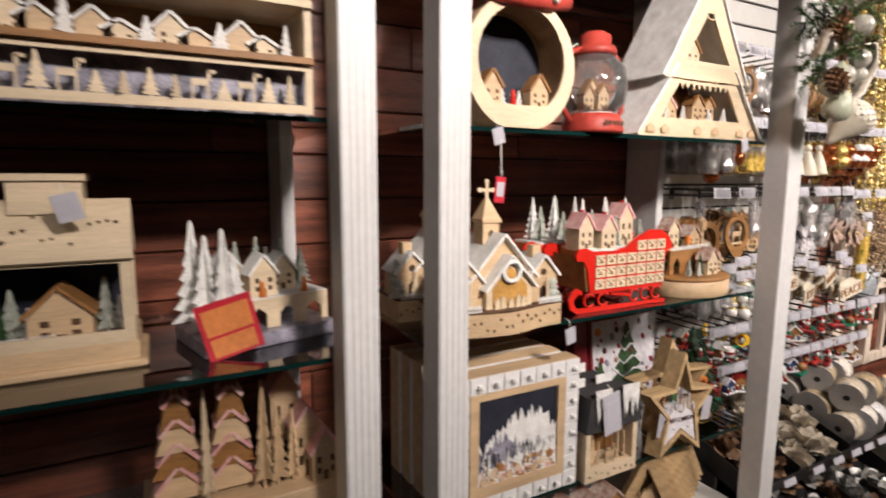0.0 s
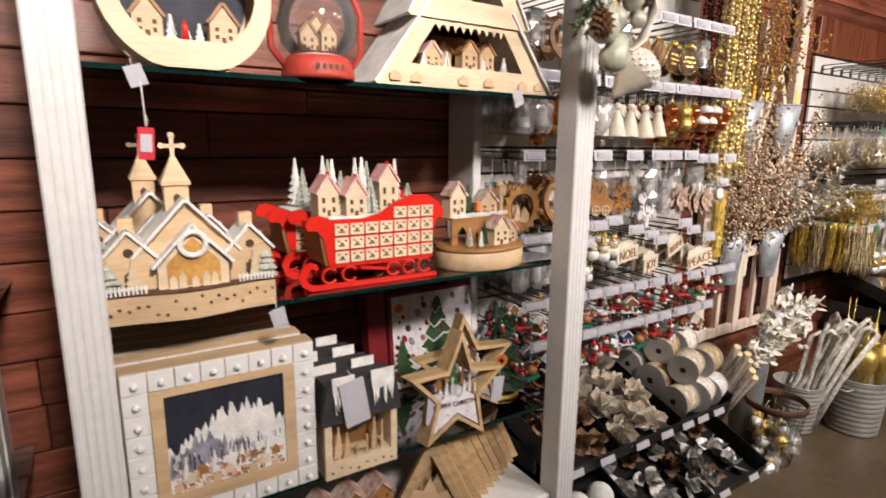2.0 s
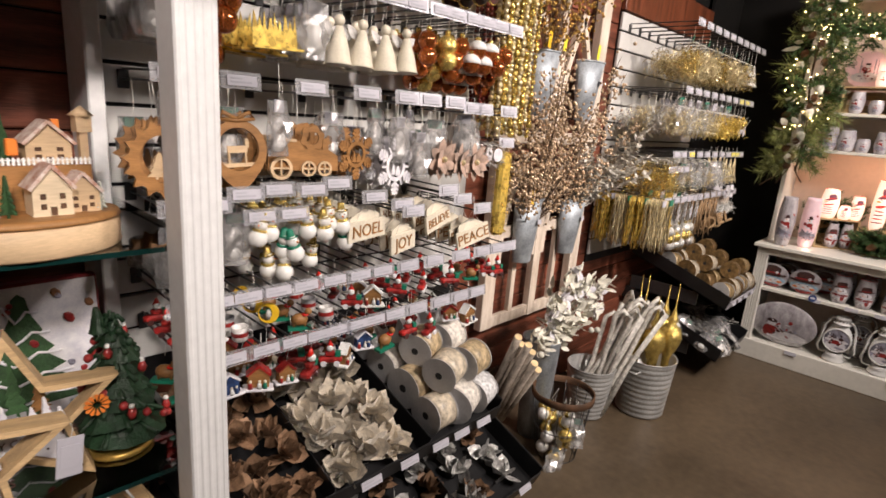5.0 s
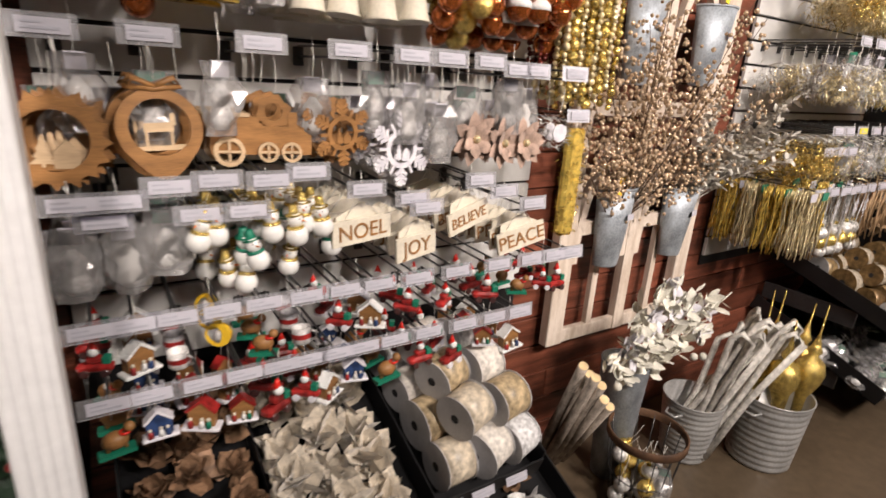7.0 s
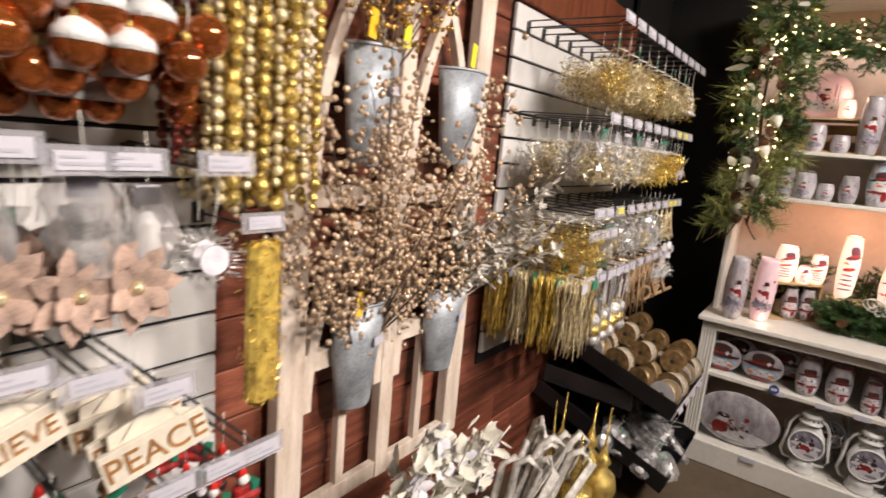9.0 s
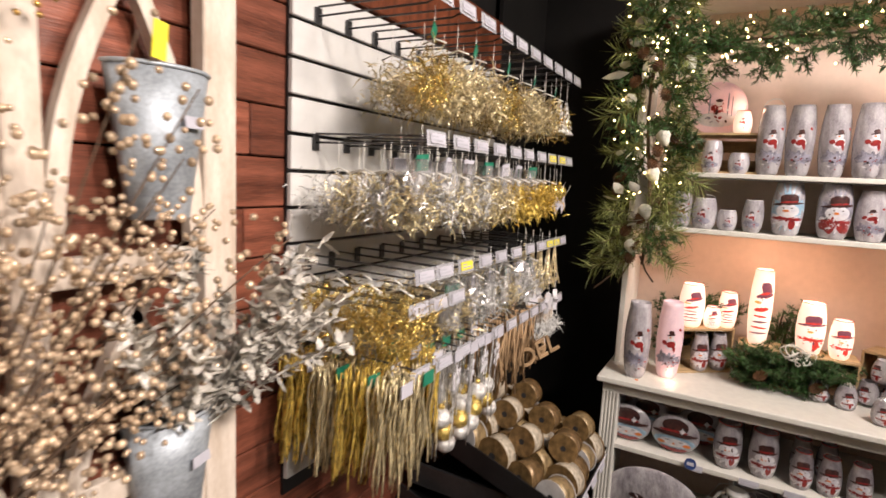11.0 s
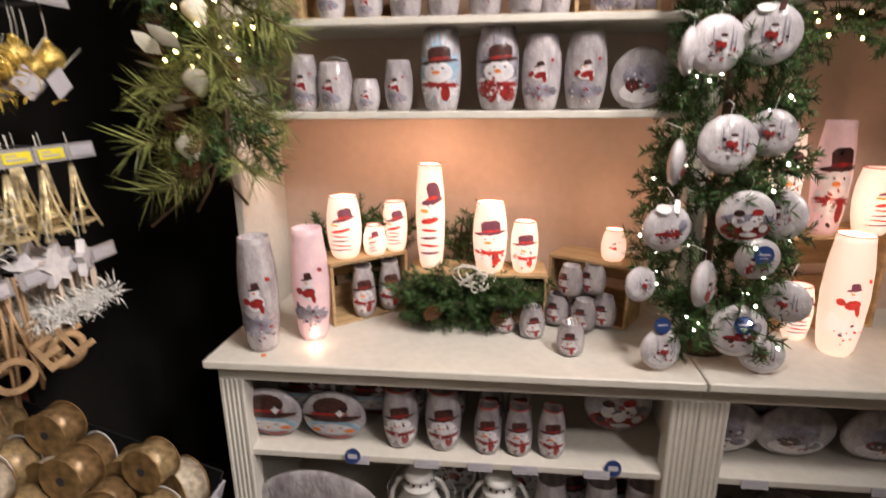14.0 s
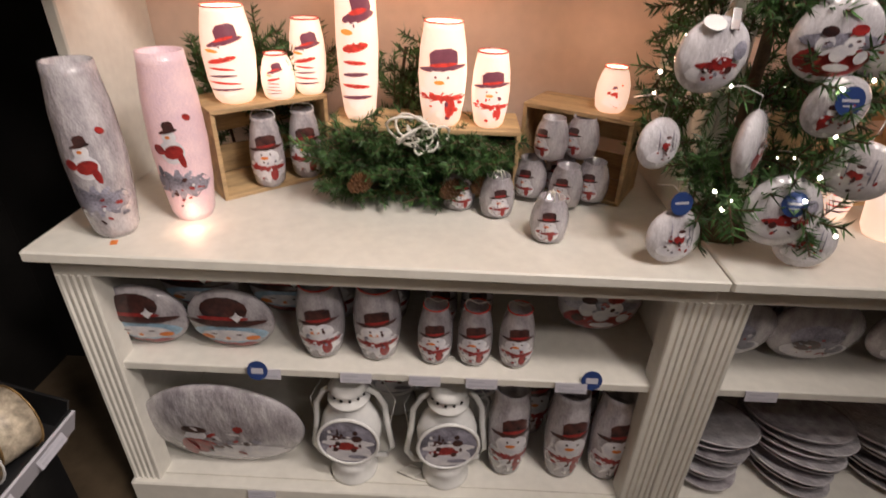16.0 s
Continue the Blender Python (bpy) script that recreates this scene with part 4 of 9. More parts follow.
# hanging pine garland on the hutch's corner
g = thing("pine_garland", "long-needled pine garland with cones and warm lights", "garland", pose(5.02, 0.765, 0))
grng = random.Random(8)
stem = [(0.02 * math.sin(z * 9), 0.02 * math.cos(z * 7), z) for z in [1.22 + 0.11 * i for i in range(10)]]
part("stem", Shape().tube(stem, 0.006, 6), TWIG, g)
lights = []
for i in range(120):
    z = 1.24 + 1.0 * (i / 120)
    a = grng.uniform(0, TAU)
    d = Vector((math.cos(a) - 0.25, math.sin(a), grng.uniform(-0.9, 0.15)))
    long = grng.random() < (0.75 if z < 1.6 else 0.35)
    p = (0.04 * math.cos(a), 0.04 * math.sin(a), z)
    SPRAYS.append((g, (LONG if long else FIR)[i % 4], aim(p, d, grng.uniform(0, 6), grng.uniform(0.8, 1.25))))
for i in range(95):
    a, r2 = grng.uniform(0, TAU), grng.uniform(0.05, 0.14)
    lights.append((r2 * math.cos(a) - 0.02, r2 * math.sin(a), 1.42 + 0.85 * grng.random()))
tagged(part("string_lights", bulbs(lights, LED, 0.0035), LED, g, "warm glowing string lights"), kind="stuff")
for i in range(20):
    a = grng.uniform(2.0, 4.6)
    part("pine_cone", CONE_ME, None, g, m=aim((0.09 * math.cos(a), 0.09 * math.sin(a), 1.27 + 0.048 * i), (math.cos(a), math.sin(a), -0.8)) @ pose(0, 0, 0, 0, 90, 0))
sh = Shape()
for i in range(20):
    a = grng.uniform(1.6, 5.0)
    p = (0.1 * math.cos(a), 0.1 * math.sin(a), 1.35 + 0.9 * grng.random())
    leaf(sh, p, Vector((math.cos(a), math.sin(a) + grng.uniform(-0.5, 0.5), grng.uniform(-0.5, 0.6))) * 0.07, (grng.random(), grng.random(), 1), 0.018)
part("white_leaves", sh, WHITE_LEAF, g, "pale velvet leaves")
for i in range(7):
    a = grng.uniform(2.2, 4.4)
    part("frosted_pear", Shape().lathe([(0.004, 0), (0.022, 0.01), (0.024, 0.025), (0.012, 0.05), (0.003, 0.058)], 12), WHITE_LEAF, g, m=pose(0.11 * math.cos(a), 0.11 * math.sin(a), 1.32 + 0.13 * i, 160))
# bare twigs below it
for pts in ([(0, 0.02, 1.25), (0.01, 0.05, 1.19), (-0.02, 0.07, 1.14)], [(0, 0.0, 1.25), (-0.03, -0.03, 1.2), (-0.03, -0.06, 1.16)], [(0, 0.03, 1.25), (-0.05, 0.09, 1.17), (-0.09, 0.14, 1.12)]):
    part("twig", Shape().tube(pts, 0.0035, 5), TWIG, g)

# garland along the hutch's top
g = thing("fir_garland", "dark fir garland with warm string lights along the top", "garland", pose(5.16, 0, 2.03))
lights = []
for i in range(170):
    y = 0.80 - 1.9 * i / 170
    a = grng.uniform(0, TAU)
    SPRAYS.append((g, FIR[i % 4], aim((0.02 * math.cos(a), y, 0.05 * math.sin(2.2 * y * 3) * 0.5 + 0.02 * math.sin(a)), (math.cos(a), grng.uniform(-0.8, 0.8), math.sin(a)), 0, grng.uniform(0.75, 1.1))))
for i in range(110):
    lights.append((grng.uniform(-0.09, 0.0), 0.85 - 1.9 * grng.random(), grng.uniform(-0.08, 0.1)))
tagged(part("string_lights", bulbs(lights, LED, 0.0035), LED, g, "warm glowing string lights"), kind="stuff")
part("stem", Shape().tube([(0.02, 0.85 - 0.2 * i, 0.03) for i in range(10)], 0.006, 6), TWIG, g)

# garland under the second hutch's shelf
g = thing("fir_garland", "dark fir garland with warm lights under a shelf", "garland", pose(5.20, 0, 1.55))
for i in range(60):
    y = -0.42 - 0.95 * i / 60
    a = grng.uniform(0, TAU)
    SPRAYS.append((g, FIR[i % 4], aim((0.02 * math.cos(a), y, 0.02 * math.sin(a)), (math.cos(a), grng.uniform(-0.9, 0.9), math.sin(a) * 0.6), 0, grng.uniform(0.7, 1.0))))
tagged(part("string_lights", bulbs([(grng.uniform(-0.08, 0.0), -0.42 - 0.9 * grng.random(), grng.uniform(-0.07, 0.04)) for i in range(26)], LED, 0.0035), LED, g, "warm glowing string lights"), kind="stuff")
part("stem", Shape().tube([(0.0, -0.4 - 0.2 * i, 0.042) for i in range(6)], 0.006, 6), TWIG, g)

# fir branch lying among the vases
g = thing("fir_branch", "cut fir greenery with pine cones on the worktop", "greenery", pose(5.275, 0.215, TOP))
for i in range(105):
    y = grng.uniform(-0.13, 0.15)
    a = grng.uniform(0, TAU)
    SPRAYS.append((g, FIR[i % 4], aim((grng.uniform(-0.01, 0.04), y, grng.uniform(0.015, 0.14)), (math.cos(a) - 0.3, math.sin(a) * 1.2, grng.uniform(-0.1, 0.6)), 0, grng.uniform(0.6, 0.95))))
for p in ((-0.09, 0.12, 0.06), (-0.08, -0.06, 0.05), (-0.05, -0.12, 0.05)):
    part("pine_cone", CONE_ME, None, g, m=pose(*p, 70, 20, 30))
g = thing("fir_branch", "fir greenery standing behind the glowing vases", "greenery", pose(5.46, 0.2, TOP))
for i in range(60):
    y = grng.choice((0.48, 0.42, 0.08, 0.05, 0.30)) + grng.uniform(-0.06, 0.06)
    SPRAYS.append((g, FIR[i % 4], aim((grng.uniform(-0.05, 0.03), y - 0.02, grng.uniform(0.0, 0.24)), (grng.uniform(-0.5, 0.1), grng.uniform(-0.5, 0.5), 1), 0, grng.uniform(0.7, 1.1))))
for y in (0.46, 0.40, 0.28, 0.06, 0.03):
    part("stem", Shape().tube([(0.0, y, 0.0), (-0.01, y + 0.01, 0.14), (0.0, y - 0.01, 0.28)], 0.004, 5), TWIG, g)

# small tree at the joint of the hutches
tree = thing("christmas_tree", "small green artificial tree with lights and glass discs", "christmas tree", pose(5.21, -0.385, TOP))
part("trunk", Shape().lathe([(0.012, 0), (0.010, 0.7), (0.004, 1.42)], 8), TWIG, tree)
part("base", Shape().lathe([(0.075, 0), (0.07, 0.02), (0.016, 0.06)], 14), TWIG, tree)
lights = []
for i in range(300):
    t = (i + grng.random()) / 300
    z, a = 0.08 + 1.30 * t, grng.uniform(0, TAU)
    r2 = 0.20 * (1 - 0.72 * t) * math.sqrt(grng.uniform(0.15, 1.0))
    d = (math.cos(a), math.sin(a), grng.uniform(-0.25, 0.35))
    SPRAYS.append((tree, FIR[i % 4], aim((0.55 * r2 * math.cos(a), 0.55 * r2 * math.sin(a), z), d, grng.uniform(0, 6), grng.uniform(0.82, 1.12) * (1.1 - 0.35 * t))))
    if i % 2 == 0:
        lights.append((1.05 * r2 * math.cos(a) + 0.02 * math.cos(a), 1.05 * r2 * math.sin(a), z + 0.01))
tagged(part("string_lights", bulbs(lights, LED_COOL, 0.0032), LED_COOL, tree, "white glowing string lights"), kind="stuff")
settle_sprays()
# discs on the tree: y, height of the middle, radius, picture, yaw, distance out, extra
DISCS = ((-0.337, 1.291, 0.062, "small", 0, 5.05, ""), (-0.233, 1.254, 0.050, "scene", 65, 5.05, ""), (-0.227, 1.109, 0.054, "car", 8, 5.05, "tag"), (-0.390, 1.137, 0.060, "carols", -5, 5.05, ""),
         (-0.427, 1.043, 0.048, "scene", 0, 5.05, "sticker"), (-0.326, 0.979, 0.055, "scene", 50, 5.05, ""), (-0.191, 0.971, 0.042, "small", 25, 5.06, ""), (-0.507, 0.944, 0.050, "plain", -40, 5.05, ""),
         (-0.412, 0.867, 0.063, "car", -4, 5.05, "sticker"), (-0.249, 0.812, 0.050, "small", 12, 5.05, "collar"), (-0.477, 0.808, 0.050, "small", -15, 5.06, ""), (-0.432, 1.312, 0.050, "plain", -30, 5.08, ""),
         (-0.469, 1.139, 0.055, "plain", -55, 5.06, ""), (-0.295, 1.92, 0.058, "plain", 10, 5.10, ""), (-0.370, 1.695, 0.062, "small", 0, 5.10, ""), (-0.300, 1.491, 0.060, "small", 6, 5.09, ""),
         (-0.403, 1.509, 0.060, "small", -12, 5.09, "tag"), (-0.247, 1.481, 0.050, "plain", 60, 5.10, ""), (-0.387, 1.888, 0.055, "small", -15, 5.10, ""), (-0.260, 1.740, 0.052, "plain", 55, 5.11, ""), (-0.465, 1.62, 0.050, "plain", -50, 5.12, ""))
for y, z, r2, style, yaw, x, extra in DISCS:
    d = painted_plate(x, y, z - r2, r2, style, "ice", tilt=grng.uniform(-8, 8), turn=yaw, squash=0.36, label="frosted glass disc ornament hanging on the tree")
    d["group"] = "glass disc ornaments"
    if extra == "sticker":
        stick = part("round_sticker", Shape().lathe([(0.021, 0), (0.021, 0.001)], 20), NAVY, d, "navy round sticker", m=pose(0.004, -r2 * 0.37, r2 * 1.35, 76))
        part("print", Shape().box(-0.012, 0.012, -0.001, 0.003, 0.0011, 0.0016).box(-0.009, 0.008, -0.008, -0.006, 0.0011, 0.0016), PRINT, stick)
    if extra == "collar":
        stick = part("round_sticker", Shape().lathe([(0.020, 0), (0.020, 0.0012)], 20), NAVY, d, "navy round tag on the neck", m=pose(-0.004, -0.012, 2 * r2 + 0.012, 82))
        part("print", Shape().box(-0.012, 0.012, -0.001, 0.003, 0.0013, 0.0018), PRINT, stick)
    if extra == "tag":
        part("oval_tag", Shape().lathe([(0.017, 0), (0.017, 0.0012)], 18, squash=0.75), ENAMEL, d, "blank white oval tag", m=pose(-0.016, -r2 * 0.18, r2 * 1.86, 40))
        part("dark_tag", Shape().box(-0.006, 0.006, -0.016, 0.016, 0, 0.0012, bevel=0.0005), PR_BLACK, d, "narrow dark tag", m=pose(0.014, -r2 * 0.14, r2 * 1.95, 50, 0, -20))
    part("hanger", Shape().tube([(0, 0, 2 * r2), (0.004, 0, 2 * r2 + 0.02), (0.005, 0.03, 2 * r2 + 0.03), (0, 0.07, 2 * r2 + 0.02)], 0.001, 4), ENAMEL, d)

# ---- wooden decorations in the glass cabinets ----
PINK_ROOF = shader("pink_snowy_roof", (0.60, 0.22, 0.22), 0.6, vary=0.35, scale=40, second=(0.75, 0.55, 0.52))
RUST_ROOF = shader("snowy_rust_roof", (0.30, 0.10, 0.05), 0.6, scale=50, second=(0.66, 0.60, 0.54))
SKY = shader("dark_blue_backdrop", (0.006, 0.007, 0.016), 0.7, vary=0.4, scale=14, second=(0.022, 0.025, 0.04))
GOLD_LIT = shader("honey_window_wood", (0.62, 0.34, 0.09), 0.5, vary=0.2, scale=12)
GLOBE = glass("globe_glass", (0.97, 0.98, 0.98), 0.01, 0.05, haze=0.06)
DEEP_GREEN = shader("dark_green_lacquer", (0.014, 0.042, 0.018), 0.45, vary=0.3, scale=40, bump=0.3, bump_scale=200)
GREY_FIR = shader("frosted_green_fir", (0.20, 0.26, 0.20), 0.7, vary=0.35, scale=60, bump=0.6, bump_scale=250, second=(0.6, 0.6, 0.55))
CHARCOAL = shader("charcoal_felt", (0.035, 0.034, 0.036), 0.9, vary=0.2, scale=30)
PAPER_RED = shader("red_card", (0.55, 0.03, 0.05), 0.4, vary=0.1)
PAPER_ORANGE = shader("orange_card", (0.72, 0.25, 0.08), 0.4, vary=0.15)
PAINT_BROWN = shader("brown_print", (0.28, 0.13, 0.06), 0.5, vary=0.3, scale=60)
MAROON = shader("maroon_book_cloth", (0.17, 0.012, 0.016), 0.45, vary=0.1)
GOLD_BASE = shader("brushed_gold_base", (0.55, 0.36, 0.09), 0.35, metal=0.7, vary=0.15, scale=20)


def star_pts(r, cx=0.0, cz=0.0, inner=0.42, n=5, turn=0.0):
    return [(cx + (r if i % 2 == 0 else r * inner) * math.sin(turn + math.pi * i / n), cz + (r if i % 2 == 0 else r * inner) * math.cos(turn + math.pi * i / n)) for i in range(2 * n)]


def little_house(parent, x, y, z, w, d, h, roof, wall, top, windows=True, turn=0):
    """A small cut-wood house with a pitched roof, windows and a door, as a part of a larger piece."""
    m = pose(x, y, z, 0, 0, turn)
    body = part("house", Shape().plate(gable_pts(w, h, roof), -d / 2, d / 2), wall, parent, m=m)
    sl = math.atan2(roof, w / 2)
    run = math.hypot(w / 2, roof) * 1.14
    for sx in (-1, 1):
        mm = Matrix.Translation((0, 0, h + roof + 0.003)) @ Matrix.Rotation(sl * sx, 4, "Y")
        part("roof_board", Shape().box(0 if sx > 0 else -run, run if sx > 0 else 0, -d / 2 - w * 0.1, d / 2 + w * 0.04, -0.002, 0.003, m=mm), top, body)
    if windows:
        for k, (a, b) in enumerate(((-0.24, 0.62), (0.24, 0.62), (-0.24, 0.25), (0.24, 0.25))):
            part("window", Shape().box(a * w - 0.07 * w, a * w + 0.07 * w, -d / 2 - 0.0012, -d / 2 - 0.0002, h * b, h * b + 0.2 * h), PLY_EDGE, body)
        part("door", Shape().box(-0.08 * w, 0.08 * w, -d / 2 - 0.0012, -d / 2 - 0.0002, 0.001, h * 0.34), PLY_EDGE, body)
    return body


def little_fir(parent, x, y, z, w, h, mat, tiers=5, cross=True, name="fir"):
    sh = Shape().plate(fir_pts(w, h, tiers), -0.0016, 0.0016)
    if cross:
        sh.plate(fir_pts(w, h, tiers), -0.0016, 0.0016, m=pose(0, 0, 0, 0, 0, 90))
    return part(name, sh, mat, parent, m=pose(x, y, z, 0, 0, (x * 997) % 60))


def bush_fir(parent, x, y, z, r, h, mat=GREY_FIR):
    r2, sh = random.Random(int(x * 1000) + 7), Shape()
    for j in range(7):
        t = j / 7
        rr = r * (1 - t) + 0.003
        sh.lathe([(rr * 0.5, h * t), (rr, h * (t + 0.03)), (rr * 0.45, h * (t + 0.17))], 9, m=pose(0, 0, 0, r2.uniform(-6, 6), r2.uniform(-6, 6), r2.uniform(0, 40)), smooth=False)
    return part("fir", sh, mat, parent, m=pose(x, y, z))


def star_holes(x0, x1, z0, z1, y, n, seed, size=0.0045):
    r2, sh = random.Random(seed), Shape()
    for i in range(n):
        sh.plate(star_pts(size * r2.uniform(0.7, 1.2), x0 + (x1 - x0) * (i + 0.5) / n, r2.uniform(z0, z1)), y - 0.0012, y - 0.0003)
    return sh


def fence(parent, x0, x1, y, z, h=0.016):
    sh = Shape().box(x0, x1, y, y + 0.001, z + h * 0.55, z + h * 0.68)
    n = int((x1 - x0) / 0.006)
    for i in range(n):
        a = x0 + (x1 - x0) * (i + 0.5) / n
        sh.plate([(a - 0.0017, z), (a + 0.0017, z), (a + 0.0017, z + h * 0.85), (a, z + h), (a - 0.0017, z + h * 0.85)], y - 0.001, y)
    return tagged(part("picket_fence", sh, SNOW, parent), kind="stuff")


def church(m):
    o = thing("wooden_church", "pale plywood village church with snowy roofs and a steeple", "decoration", m, "plywood churches")
    def wave(i, n, x0=-0.14, x1=0.14):
        x = x0 + (x1 - x0) * i / n
        return (x, -0.055 - 0.022 * math.exp(-((x + 0.01) / 0.075) ** 2))
    n = 22
    sec = [wave(i, n) for i in range(n + 1)] + [(0.14, 0.085), (-0.14, 0.085)]
    part("plinth", Shape().loft([[(x, y, z) for x, y in sec] for z in (0, 0.048)]), PLY, o)
    part("plinth_top", Shape().loft([[(x * 1.015, y * 1.03, z) for x, y in sec] for z in (0.049, 0.053)]), PLY_EDGE, o)
    sh = Shape()
    r2 = random.Random(3)
    for i in range(20):
        x, y = wave(i + 0.5, 20)
        sh.plate(star_pts(0.0042, x, r2.uniform(0.012, 0.04)), y - 0.0022, y - 0.0008)
    tagged(part("star_cutout", sh, PLY_EDGE, o, "dark star-shaped cut-outs"), kind="stuff")
    z = 0.053
    nave = little_house(o, -0.005, 0.02, z, 0.155, 0.10, 0.065, 0.085, PLY, SNOW, windows=False)
    porch = little_house(o, 0.0, -0.045, z, 0.115, 0.02, 0.045, 0.062, PLY_PALE, SNOW, windows=False)
    part("porch_opening", Shape().plate(gable_pts(0.086, 0.04, 0.045, 0, z + 0.004), -0.0575, -0.056), GOLD_LIT, o)
    part("wreath", Shape().tube([(0.021 * math.cos(TAU * i / 20), -0.062, z + 0.078 + 0.021 * math.sin(TAU * i / 20)) for i in range(20)], 0.0055, 7, closed=True), SNOW, o)
    for i, (x, hh) in enumerate(((-0.035, 0.025), (-0.02, 0.03), (0.0, 0.022), (0.018, 0.028), (0.032, 0.025))):
        part("figure", Shape().plate(gable_pts(0.012, hh * 0.7, hh * 0.3, x, z), -0.062, -0.06), PLY_PALE, o)
    for x in (-0.098, 0.1):
        h2 = little_house(o, x, -0.005, z, 0.076, 0.07, 0.058, 0.042, PLY, SNOW, windows=False)
        part("round_window", Shape().lathe([(0.008, 0), (0.008, 0.001)], 12, m=pose(0, -0.0352, 0.066, 90)), PLY_EDGE, h2)
        part("arched_door", Shape().plate([(-0.009, 0.002), (0.009, 0.002), (0.009, 0.028), (0.0, 0.036), (-0.009, 0.028)], -0.0365, -0.0353), PLY_EDGE, h2)
        part("chimney", Shape().box(-0.012, 0.012, -0.01, 0.014, 0.075, 0.122, bevel=0.001), PLY, h2)
        little_fir(o, x + 0.004, -0.05, z, 0.034, 0.058, PLY_PALE, 5, False)
    tower = part("steeple", Shape().box(-0.02, 0.02, -0.02, 0.02, 0.10, 0.235).box(-0.024, 0.024, -0.024, 0.024, 0.228, 0.236).lathe([(0.032, 0.236), (0.006, 0.278)], 4, m=pose(0, 0, 0, 0, 0, 45), smooth=False), PLY, o, m=pose(-0.012, 0.022, 0.0))
    part("steeple_window", Shape().plate([(-0.006, 0.19), (0.006, 0.19), (0.006, 0.208), (0, 0.214), (-0.006, 0.208)], -0.0215, -0.0202), PLY_EDGE, tower)
    cr = Shape().box(-0.0035, 0.0035, -0.002, 0.002, 0.276, 0.315).box(-0.016, 0.016, -0.002, 0.002, 0.294, 0.301)
    for a, b in ((-0.017, 0.2975), (0.017, 0.2975), (0, 0.316)):
        cr.lathe([(0.0055, -0.002), (0.0055, 0.002)], 10, m=pose(a, 0, b, 90))
    part("cross", cr, PLY_PALE, tower)
    for sx, x in ((1, -0.13), (-1, 0.128)):
        bush_fir(o, x, -0.032, z, 0.022, 0.085)
    fence(o, -0.138, -0.075, -0.066, z)
    fence(o, 0.072, 0.137, -0.06, z)
    return o


ch = church(pose(0.648, 0.965, SHELVES[1]))
copy_thing(ch, pose(0.606, 1.137, SHELVES[1]))


